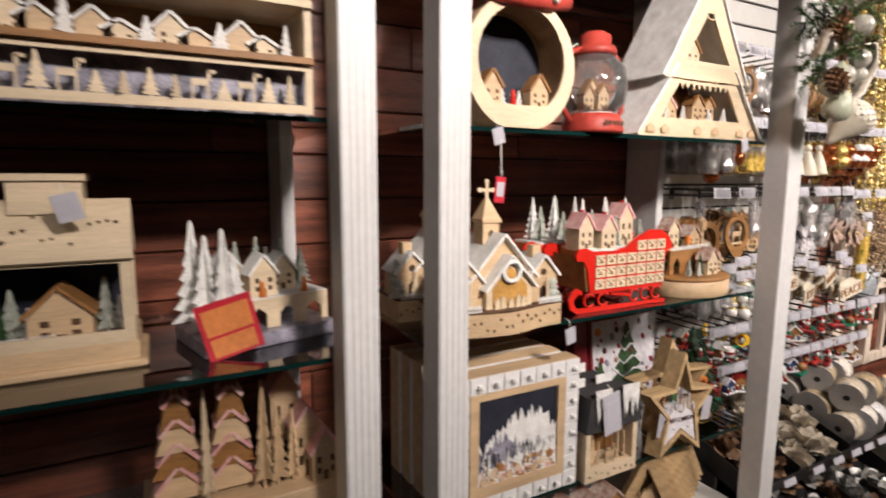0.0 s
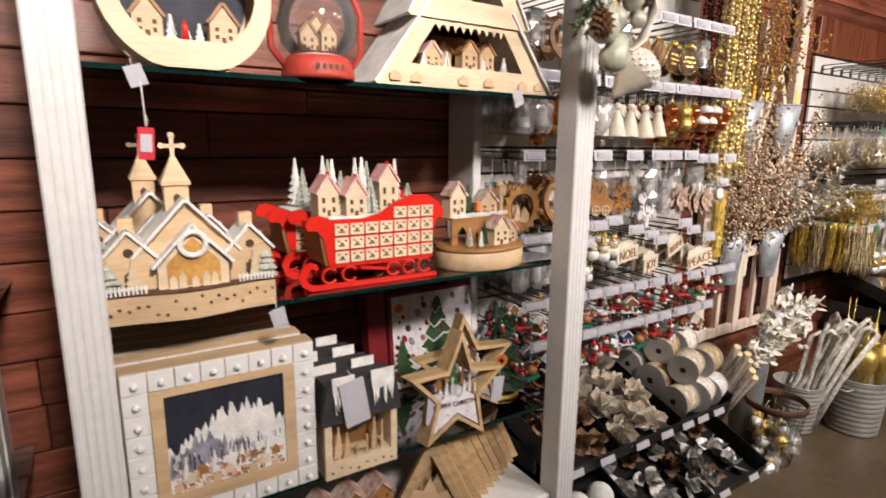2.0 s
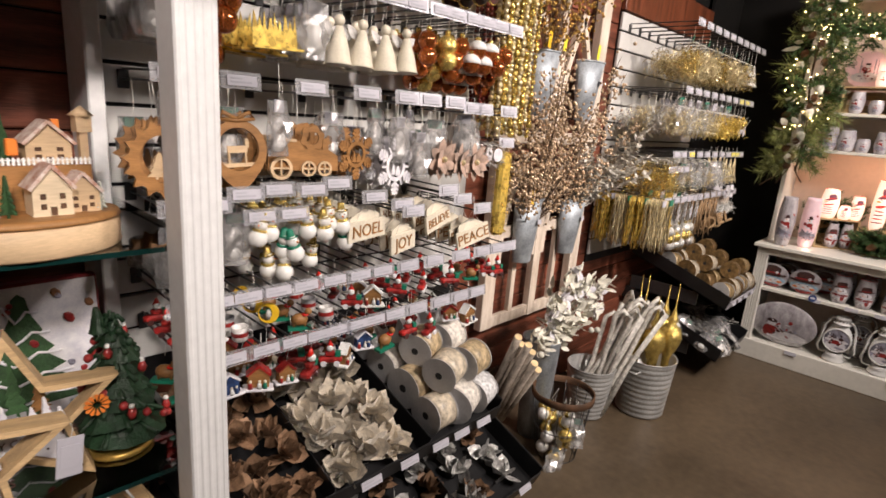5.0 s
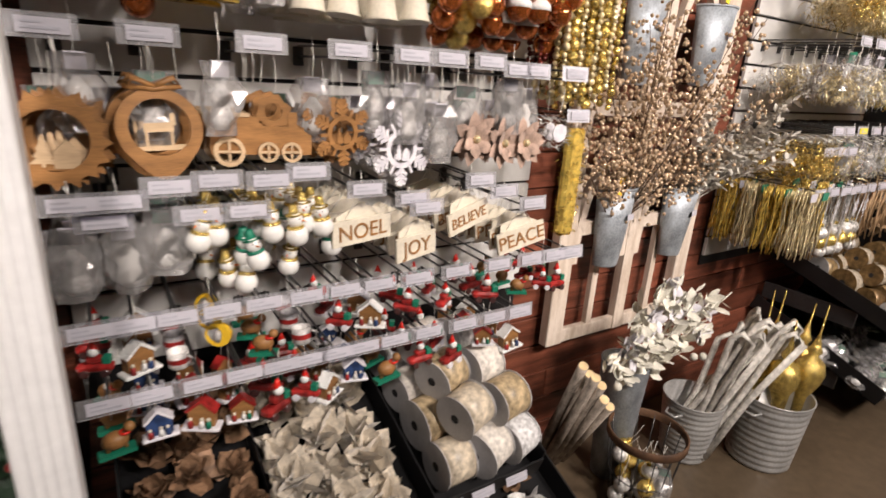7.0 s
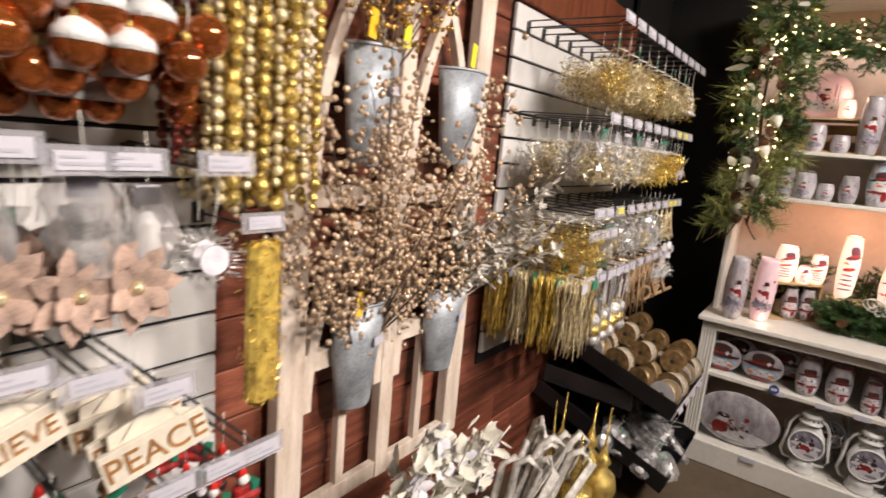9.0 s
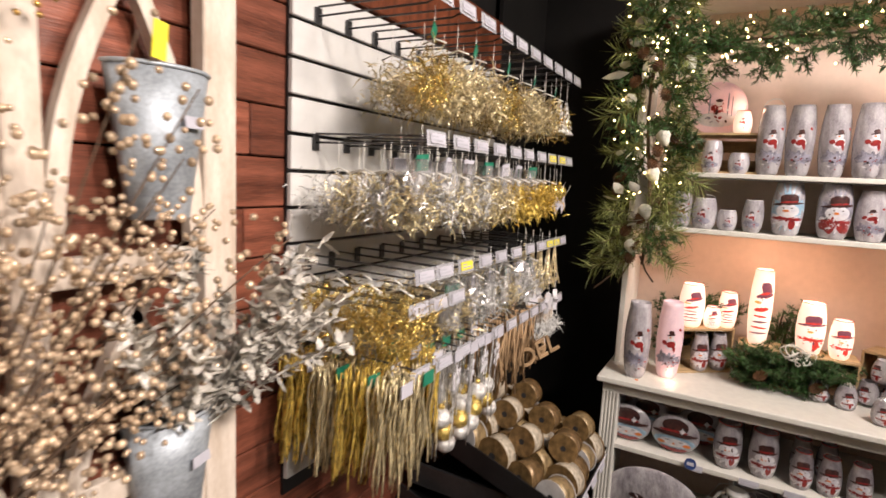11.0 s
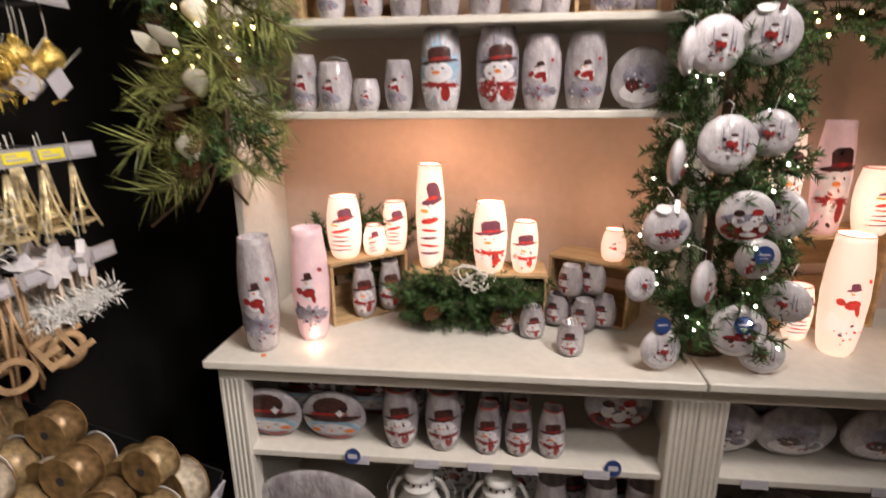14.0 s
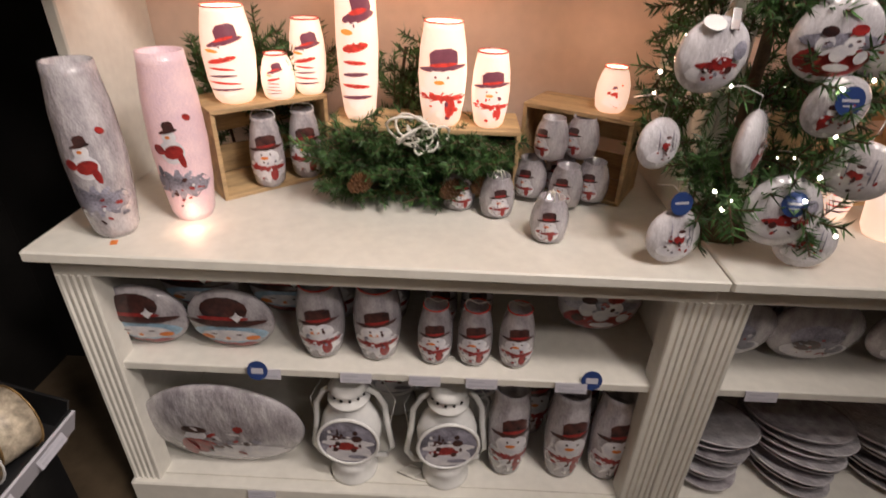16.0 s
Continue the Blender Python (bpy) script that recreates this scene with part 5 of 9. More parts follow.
def advent_sleigh(m, houses=True):
    o = thing("advent_sleigh", "bright red wooden sleigh advent calendar with small drawers", "advent calendar", m, "red sleigh calendars")
    # side plate: body curve with a scrolled back
    top = [(-0.155, 0.155), (-0.135, 0.158), (-0.11, 0.148), (-0.04, 0.146), (0.0, 0.155), (0.04, 0.178), (0.08, 0.193), (0.12, 0.192), (0.15, 0.175), (0.165, 0.155), (0.166, 0.14), (0.152, 0.138)]
    body = [(-0.115, 0.045), (0.135, 0.045), (0.135, 0.085), (0.142, 0.125)] + list(reversed(top)) + [(-0.165, 0.14), (-0.16, 0.128), (-0.14, 0.126), (-0.128, 0.11), (-0.122, 0.08)]
    for y in (-0.062, 0.058):
        sd = part("side_plate", Shape().plate(body, y, y + 0.006), RED, o)
        runner = [(-0.15, 0.012), (0.148, 0.008), (0.148, 0.0), (-0.155, 0.0), (-0.175, 0.012), (-0.182, 0.035), (-0.172, 0.055), (-0.155, 0.062), (-0.142, 0.055), (-0.14, 0.044), (-0.152, 0.047), (-0.164, 0.04), (-0.166, 0.026), (-0.16, 0.016)]
        part("runner", Shape().plate(runner, y, y + 0.006), RED, sd)
        for cx, r2 in ((-0.115, 0.016), (-0.07, 0.016), (0.035, 0.015), (0.075, 0.015), (0.115, 0.016)):
            part("scroll", Shape().tube([(cx + r2 * math.cos(a), y + 0.003, 0.028 + r2 * math.sin(a)) for a in [0.5 + 5.2 * i / 14 for i in range(15)]], 0.0036, 6), RED, sd)
        part("brace", Shape().box(-0.05, 0.02, y, y + 0.006, 0.018, 0.024, m=pose(0, 0, 0.012, 0, 8, 0)), RED, sd)
    part("box", Shape().box(-0.112, 0.132, -0.055, 0.057, 0.05, 0.145), PLY_DARK, o, "brown wooden drawer box")
    part("front_board", Shape().plate([(-0.13, 0.09), (-0.122, 0.05), (-0.116, 0.05), (-0.12, 0.12), (-0.135, 0.135)], -0.055, 0.057), PLY_DARK, o)
    dm = Shape().box(-0.0152, 0.0152, -0.0035, 0, -0.0125, 0.0125, bevel=0.0008).data("drawer", PLY_PALE)
    mk = Shape().box(-0.008, 0.006, -0.0045, -0.0037, -0.006, -0.003).box(-0.010, -0.006, -0.0045, -0.0037, 0.004, 0.008).box(0.006, 0.010, -0.0045, -0.0037, 0.004, 0.008).box(-0.004, 0.003, -0.0045, -0.0037, -0.002, 0.002).data("burnt_number", PLY_EDGE)
    for row in range(4):
        for col in range(7):
            if row == 3 and col < 4:
                continue
            dr = part("drawer", dm, None, o, m=pose(-0.088 + 0.0345 * col, -0.0625, 0.067 + 0.0295 * row))
            part("burnt_mark", mk, None, dr)
    z = 0.145
    for x, y, hh in ((-0.10, 0.0, 0.055), (-0.045, -0.02, 0.05), (0.05, 0.015, 0.075)) if houses else ():
        little_house(o, x, y, z, 0.046, 0.05, hh, 0.034, PLY_PALE, PINK_ROOF)
        part("chimney", Shape().box(x + 0.006, x + 0.013, y, y + 0.008, z + hh + 0.022, z + hh + 0.044), RED, o)
    part("snow_bed", Shape().box(-0.11, 0.13, -0.05, 0.054, z, z + 0.006), SNOW, o)
    for x, y, hh in ((-0.074, 0.02, 0.125), (-0.062, 0.0, 0.10), (-0.008, 0.01, 0.13), (0.008, 0.02, 0.12), (0.0, -0.02, 0.085), (0.085, 0.03, 0.125), (0.098, -0.01, 0.07)):
        little_fir(o, x, y, z, 0.05, hh, SNOW if hh > 0.122 else GREY_FIR, 7)
    return o


sl = advent_sleigh(pose(1.028, 1.012, SHELVES[1] + 0.001))
advent_sleigh(pose(0.995, 1.172, SHELVES[1] + 0.001), False)


def disc_village(m):
    o = thing("wooden_village", "round plywood music box with a miniature village", "decoration", m)
    part("base", Shape().lathe([(0.122, 0), (0.126, 0.004), (0.126, 0.042), (0.12, 0.046)], 36, squash=0.78), PLY, o)
    part("lip", Shape().lathe([(0.124, 0.046), (0.128, 0.048), (0.124, 0.055), (0.11, 0.056)], 36, squash=0.78), PLY_DARK, o)
    z = 0.056
    arc = [(-0.095, 0.0), (-0.075, 0.0), (-0.075, 0.03), (-0.06, 0.045), (-0.045, 0.03), (-0.045, 0), (0.045, 0), (0.045, 0.03), (0.06, 0.045), (0.075, 0.03), (0.075, 0), (0.095, 0), (0.095, 0.062), (-0.095, 0.062)]
    part("arcade_wall", Shape().plate([(x, z + b) for x, b in arc], 0.0, 0.006), PLY_DARK, o)
    part("terrace", Shape().box(-0.095, 0.095, 0.0, 0.07, z + 0.062, z + 0.067), PLY_DARK, o)
    fence(o, -0.095, 0.095, -0.002, z + 0.067, 0.012)
    little_house(o, -0.065, 0.03, z + 0.067, 0.05, 0.035, 0.055, 0.03, PLY_PALE, RUST_ROOF)
    for x, y, zz in ((-0.055, 0.03, 0.15), (0.03, -0.04, 0.062), (0.06, 0.035, 0.125)):
        part("chimney", Shape().box(x - 0.005, x + 0.005, y - 0.004, y + 0.004, z + zz - 0.02, z + zz + 0.008), PR_ORANGE, o)
    little_house(o, 0.045, 0.035, z + 0.067, 0.06, 0.035, 0.03, 0.03, PLY, RUST_ROOF)
    little_house(o, 0.022, -0.04, z, 0.05, 0.035, 0.04, 0.03, PLY_PALE, RUST_ROOF)
    little_house(o, 0.065, -0.03, z, 0.045, 0.03, 0.03, 0.026, PLY, RUST_ROOF)
    part("bell_tower", Shape().box(0.088, 0.1, 0.02, 0.032, z + 0.067, z + 0.115).box(0.083, 0.105, 0.015, 0.037, z + 0.115, z + 0.14).lathe([(0.02, z + 0.14), (0.002, z + 0.155)], 4, m=pose(0.094, 0.026, 0)), PLY, o)
    for x, y, hh, mt in ((-0.01, 0.04, 0.15, GREEN), (-0.075, -0.045, 0.05, GREY_FIR), (-0.03, -0.05, 0.06, GREEN), (0.09, -0.04, 0.045, GREY_FIR), (-0.05, -0.06, 0.04, SNOW)):
        little_fir(o, x, y, z, hh * 0.45, hh, mt, 6)
    part("lantern", Shape().box(-0.012, 0.002, 0.0, 0.012, z + 0.08, z + 0.105, bevel=0.002), PR_ORANGE, o)
    return o


disc_village(pose(1.345, 1.01, SHELVES[1], 0, 0, 6))


def snowman_globe(m):
    o = thing("wooden_snowman_box", "pale plywood snowman box with a round winter window", "decoration", m)
    outer = ring_pts(0.135, 40, lambda i: 1.0 if 3 < i < 37 else 0.985, 0, 0.125)
    outer = [(x, max(z, 0.0)) for x, z in outer]
    inner = ring_pts(0.107, 40, None, 0, 0.132)
    inner = [(x, max(z, 0.045)) for x, z in inner]
    for y in (-0.05, 0.045):
        part("ring_board", Shape().holed(outer, inner, y, y + 0.006), PLY_PALE, o)
    part("rim", Shape().holed(outer, [(x * 0.955, 0.125 + (z - 0.125) * 0.955) for x, z in outer], -0.044, 0.045), PLY, o)
    part("backdrop", Shape().plate([(x * 1.02, z) for x, z in inner], 0.036, 0.04), SKY, o, "dark night-sky backdrop")
    part("scarf", Shape().tube([(-0.115, -0.04, 0.262), (-0.06, -0.056, 0.25), (0.0, -0.06, 0.247), (0.06, -0.056, 0.25), (0.115, -0.04, 0.262)], 0.017, 8), RED_DULL, o, "faded red wooden scarf")
    for x in (-0.06, 0.0, 0.06):
        part("knob", Shape().ball((x, -0.075, 0.252), 0.009, 8, 5), SNOW, o)
    part("head", Shape().plate([(x, max(z, 0.27)) for x, z in ring_pts(0.10, 32, None, 0, 0.34)], -0.05, 0.05), PLY_PALE, o)
    for x, hh in ((-0.062, 0.05), (0.055, 0.048)):
        little_house(o, x, -0.02, 0.045, 0.045, 0.03, hh * 0.7, 0.03, PLY, PLY_DARK)
    for x, hh in ((0.0, 0.03), (0.02, 0.035), (-0.025, 0.045)):
        little_fir(o, x, -0.01, 0.045, hh * 0.6, hh, SNOW, 4)
    part("figure", Shape().lathe([(0.007, 0.045), (0.005, 0.065), (0.0055, 0.07), (0.001, 0.08)], 8, m=pose(-0.005, -0.025, 0)), RED, o)
    return o


snowman_globe(pose(0.672, 0.965, SHELVES[0] + 0.001))


def red_lantern(m):
    o = thing("snow_globe_lantern", "faded red lantern with a clear glass snow globe", "snow globe", m)
    part("base", Shape().lathe([(0.07, 0), (0.072, 0.006), (0.066, 0.03), (0.058, 0.042)], 24), RED_DULL, o)
    part("glass_globe", Shape().lathe([(0.045, 0.042), (0.07, 0.065), (0.077, 0.105), (0.068, 0.145), (0.042, 0.172)], 24, caps=False), GLOBE, o, "clear glass globe")
    part("cap", Shape().lathe([(0.045, 0.172), (0.05, 0.178), (0.045, 0.19), (0.035, 0.195), (0.036, 0.215), (0.02, 0.225)], 20), RED_DULL, o)
    for sx in (-1, 1):
        part("side_arm", Shape().tube([(sx * 0.062, 0, 0.02), (sx * 0.09, 0, 0.055), (sx * 0.092, 0, 0.13), (sx * 0.07, 0, 0.175), (sx * 0.045, 0, 0.185)], 0.0065, 7), RED_DULL, o)
    part("snow_floor", Shape().lathe([(0.05, 0.043), (0.045, 0.05), (0.01, 0.052)], 16), SNOW, o)
    for x, y, hh in ((-0.022, 0.0, 0.035), (0.018, -0.005, 0.04), (0.0, 0.012, 0.052)):
        little_house(o, x, y, 0.048, 0.03, 0.022, hh, 0.02, PLY, PLY_DARK)
    sh = Shape()
    for k in range(5):
        sh.box(-0.028 + 0.012 * k, -0.021 + 0.012 * k, -0.0705, -0.0698, 0.014, 0.024)
    tagged(part("lettering", sh, PLY_EDGE, o), kind="stuff")
    return o


red_lantern(pose(0.905, 0.96, SHELVES[0] + 0.001))


def aframe_house(m):
    """Tall fir-shaped house of two stepped gables with open fronts."""
    o = thing("wooden_gable_house", "pale plywood A-frame house with white roofs and carved scenes", "decoration", m)
    for tier, (w0, w1, z0, z1, hw, hz0, hz1) in enumerate(((0.232, 0.105, 0.0, 0.17, 0.150, 0.045, 0.13), (0.155, 0.0, 0.14, 0.40, 0.085, 0.185, 0.30))):
        outer = [(-w0, z0), (w0, z0), (w0 + (w1 - w0) * 0.5, (z0 + z1) / 2), (max(w1, 0.004), z1), (-max(w1, 0.004), z1), (-w0 - (w1 - w0) * 0.5, (z0 + z1) / 2)]
        inner = [(-hw, hz0), (hw, hz0), (hw * (0.82 if tier == 0 else 0.55), (hz0 + hz1) / 2), (hw * (0.62 if tier == 0 else 0.12), hz1), (-hw * (0.62 if tier == 0 else 0.12), hz1), (-hw * (0.82 if tier == 0 else 0.55), (hz0 + hz1) / 2)]
        fr = part("front_board", Shape().holed(outer, inner, -0.075 - 0.006 * tier, -0.069 - 0.006 * tier), PLY_PALE, o)
        part("back_board", Shape().plate(outer, 0.072, 0.076), PLY_DARK, o)
        for sx in (-1, 1):
            a, b = Vector((sx * (w0 + 0.006), 0, z0 + 0.002)), Vector((sx * (max(w1, 0.002) + 0.006), 0, z1 + 0.003))
            d = b - a
            mm = Matrix.Translation(a) @ Matrix.Rotation(-math.atan2(d.z, d.x), 4, "Y")
            part("roof_board", Shape().box(0, d.length, -0.085, 0.08, -0.003, 0.003, m=mm), SNOW, o, "white snowy roof board")
        sh = Shape()
        n = 9 - 2 * tier
        for i in range(n):
            x = inner[4][0] + (inner[3][0] - inner[4][0]) * (i + 0.5) / n
            sh.plate([(x - 0.007, hz1 + 0.002), (x + 0.007, hz1 + 0.002), (x, hz1 - 0.014)], -0.0765 - 0.006 * tier, -0.0755 - 0.006 * tier)
        part("icicle_trim", sh, PLY_PALE, fr)
        part("floor_board", Shape().box(-hw, hw, -0.068, 0.07, hz0 - 0.006, hz0 - 0.001), PLY, o)
    for x, y, hh in ((-0.075, -0.02, 0.03), (0.02, -0.03, 0.04), (0.075, -0.02, 0.042), (-0.02, 0.02, 0.045)):
        little_house(o, x, y, 0.045, 0.042, 0.03, hh, 0.024, PLY, PINK_ROOF if x < -0.05 else PLY_DARK)
    little_house(o, 0.0, -0.02, 0.185, 0.05, 0.03, 0.035, 0.03, PLY_PALE, PLY_DARK)
    for x, hh in ((-0.11, 0.03), (-0.05, 0.035), (0.05, 0.03), (0.11, 0.035)):
        little_fir(o, x, -0.055, 0.045, hh * 0.6, hh, SNOW, 4)
    for i, x in enumerate((-0.19, -0.14, 0.15, 0.2, -0.02, 0.05)):
        part("cut_figure", Shape().plate(gable_pts(0.026, 0.012, 0.009, x, 0.008), -0.0805, -0.0762), PLY, o)
    return o


aframe_house(pose(1.245, 1.0, SHELVES[0] + 0.001))


def shadow_calendar(m, w=0.345, h=0.315):
    o = thing("advent_calendar", "white box-frame advent calendar with knobbed drawers", "advent calendar", m, "white box-frame calendars")
    part("box", Shape().box(-w / 2, w / 2, 0.0, 0.045, 0, h), PLY, o, "birch plywood box")
    dw, dh = w / 8, h / 8
    slots = [(c, r) for r in (0, 7) for c in range(8)] + [(c, r) for c in (0, 7) for r in range(1, 7)]
    me = Shape().box(-dw / 2 + 0.001, dw / 2 - 0.001, -0.006, 0, -dh / 2 + 0.0008, dh / 2 - 0.0008, bevel=0.0012).data("drawer", WHITE)
    kn = Shape().lathe([(0.0035, 0), (0.003, 0.004), (0.0065, 0.008), (0.005, 0.012), (0.001, 0.013)], 10, m=pose(0, -0.006, 0, 90)).data("knob", SNOW)
    for c, r in slots:
        d = part("drawer", me, None, o, m=pose(-w / 2 + dw * (c + 0.5), -0.001, dh * (r + 0.5)))
        part("knob", kn, None, d)
    x0, z0 = w / 2 - dw, dh
    part("inner_mount", Shape().holed(rect(-x0, x0, z0, h - z0), rect(-x0 + 0.022, x0 - 0.022, z0 + 0.026, h - z0 - 0.014), -0.009, -0.002), PLY, o)
    part("night_sky", Shape().box(-x0, x0, -0.0018, -0.0006, z0, h - z0), SKY, o, "dark blue night sky panel")
    base = z0 + 0.026
    r2 = random.Random(6)
    xs = [-x0 + 0.022 + (2 * x0 - 0.044) * i / 16 for i in range(17)]
    fine = [-x0 + 0.022 + (2 * x0 - 0.044) * i / 48 for i in range(49)]
    for k, (top, wide, mid, jag) in enumerate(((0.085, 0.10, 0.02, 0.020), (0.055, 0.06, -0.045, 0.016), (0.035, 0.09, 0.05, 0.010))):
        ridge = [(x, base + 0.062 - 0.016 * k + top * math.exp(-((x - mid) / wide) ** 2) + r2.uniform(-jag, jag)) for x in fine]
        part("snow_mountain", Shape().plate([(fine[0], base - 0.004)] + ridge + [(fine[-1], base - 0.004)], -0.0035 - 0.0013 * k, -0.0024 - 0.0013 * k), (SNOW, PR_GREY, SNOW)[k], o)
    sh = Shape()
    for i in range(230):
        x, z = r2.uniform(-x0 + 0.03, x0 - 0.03), base + 0.004 + 0.07 * r2.random() ** 1.5
        w2, h2 = r2.uniform(0.0012, 0.0075), r2.uniform(0.001, 0.006)
        if z > base + 0.045:
            w2, h2 = 0.0012, r2.uniform(0.004, 0.012)
        y2 = -0.0064 - 0.00001 * i
        sh.box(x - w2, x + w2, y2 - 0.0006, y2, z - h2, z + h2, slot=r2.choice((0, 0, 1, 1, 3, 4, 2)) if z < base + 0.045 else r2.choice((2, 4, 5)))
    tagged(part("cut_out_village", sh, [PLY, PLY_DARK, PR_GREY, PINK_ROOF, SNOW, CHARCOAL], o, "tiny cut-out village"), kind="stuff")
    for i in range(9):
        x = -0.095 + 0.0225 * i
        part("tiny_house", Shape().plate(gable_pts(0.016, 0.012, 0.009, x, base + 0.003 + 0.012 * (i % 3)), -0.0105, -0.0096), (PLY, PLY_PALE, PLY_DARK)[i % 3], o)
    for i in range(4):
        little_fir(o, -0.08 + 0.05 * i, -0.008, base + 0.02, 0.02, 0.05, SNOW, 4, False)
    return o


cal = shadow_calendar(pose(0.688, 0.925, SHELVES[2] + 0.001))
for k in range(4):
    copy_thing(cal, pose(0.682 - 0.004 * k, 0.985 + 0.058 * k, SHELVES[2] + 0.001))


def chalet_box(m):
    o = thing("wooden_chalet", "plywood chalet box with charcoal roof and dripping snow", "decoration", m, "plywood chalet boxes")
    part("box", Shape().holed(rect(-0.085, 0.085, 0, 0.15), rect(-0.07, 0.07, 0.032, 0.145), -0.035, 0.03), PLY_PALE, o)
    part("back", Shape().box(-0.085, 0.085, 0.03, 0.034, 0, 0.15), PLY_DARK, o)
    part("roof", Shape().plate([(-0.092, 0.13), (0.092, 0.13), (0.08, 0.215), (-0.08, 0.215)], -0.042, 0.03), CHARCOAL, o)
    for cx, w in ((-0.045, 0.05), (0.045, 0.055)):
        pts = [(cx - w / 2, 0.235), (cx + w / 2, 0.235)]
        n = 6
        for i in range(n):
            x = cx + w / 2 - w * i / n
            pts += [(x, 0.195 - 0.022 * (i % 3)), (x - w / n * 0.5, 0.19 - 0.03 * ((i + 1) % 2)), (x - w / n * 0.8, 0.2)]
        part("snow_drip", Shape().plate(pts, -0.047, -0.043), SNOW, o)
    for x, hh in ((-0.05, 0.08), (0.035, 0.085), (0.055, 0.07), (-0.03, 0.06)):
        little_fir(o, x, -0.02, 0.032, 0.03, hh, PLY, 6, False, "bare_tree")
    part("stag", Shape().box(-0.012, 0.014, -0.028, -0.024, 0.05, 0.062).box(-0.012, -0.009, -0.028, -0.024, 0.032, 0.05).box(0.011, 0.014, -0.028, -0.024, 0.032, 0.05).box(0.012, 0.017, -0.028, -0.024, 0.06, 0.078), PLY, o)
    tagged(part("star_cutout", star_holes(-0.08, 0.08, 0.008, 0.024, -0.035, 8, 9), PLY_EDGE, o), kind="stuff")
    return o


cb = chalet_box(pose(0.957, 0.935, SHELVES[2] + 0.001))
for k in range(3):
    copy_thing(cb, pose(0.945 - 0.012 * k, 1.015 + 0.085 * k, SHELVES[2] + 0.001))


def text_mesh(word, size, mat, depth=0.0008):
    cu = bpy.data.curves.new("word", "FONT")
    cu.body, cu.size, cu.align_x, cu.align_y, cu.extrude = word, size, "CENTER", "CENTER", depth
    tmp = new("word", cu)
    me = bpy.data.meshes.new_from_object(tmp.evaluated_get(bpy.context.evaluated_depsgraph_get()))
    bpy.data.objects.remove(tmp)
    me.materials.append(mat)
    return me


def star_frame(m, r=0.15):
    o = thing("wooden_star", "open wooden star frame with a white greeting board", "decoration", m, "wooden star frames")
    c = r * 0.81
    outer, inner = star_pts(r, 0, c, 0.45), star_pts(r * 0.84, 0, c, 0.45)
    part("frame", Shape().holed(outer, inner, -0.024, 0.024), CRATE, o)
    lower = [(x, z) for x, z in star_pts(r * 0.78, 0, c, 0.45)]
    board = [lower[3], lower[4], lower[5], lower[6], lower[7], (lower[7][0] * 0.5, c - r * 0.02), (0.0, c - r * 0.10), (lower[3][0] * 0.5, c - r * 0.02)]
    part("greeting_board", Shape().plate(board, -0.020, -0.016), PR_WHITE, o, "white greeting board with dots")
    part("greeting", text_mesh("MERRY CHRISTMAS", r * 0.115, PR_BLACK), None, o, "black printed greeting", m=pose(0, -0.0212, c - r * 0.20, 90))
    for k, (x, z) in enumerate(((-0.42, -0.45), (-0.36, -0.58), (0.42, -0.45), (0.36, -0.58), (-0.2, -0.36), (0.2, -0.36))):
        part("printed_dot", Shape().lathe([(0.0022, 0), (0.0022, 0.0008)], 8, m=pose(x * r, -0.0202, c + z * r, 90)), PR_BLACK, o)
    for k in range(7):
        x = (-0.36 + 0.12 * k) * r
        little_fir(o, x, -0.018, c - r * 0.06, 0.022, 0.022 + 0.012 * (k % 3), PR_WHITE, 4, False)
    for x, hh in ((-0.045, 0.05), (0.0, 0.10), (0.03, 0.06)):
        little_fir(o, x, 0.005, c, 0.035, hh, GREEN if x == 0 else PLY_DARK, 5, False)
    return o


st = star_frame(pose(1.20, 0.915, SHELVES[2] + 0.001, -4, 6, 4))
copy_thing(st, pose(1.315, 1.015, SHELVES[2] + 0.001, -4, -3, -8))


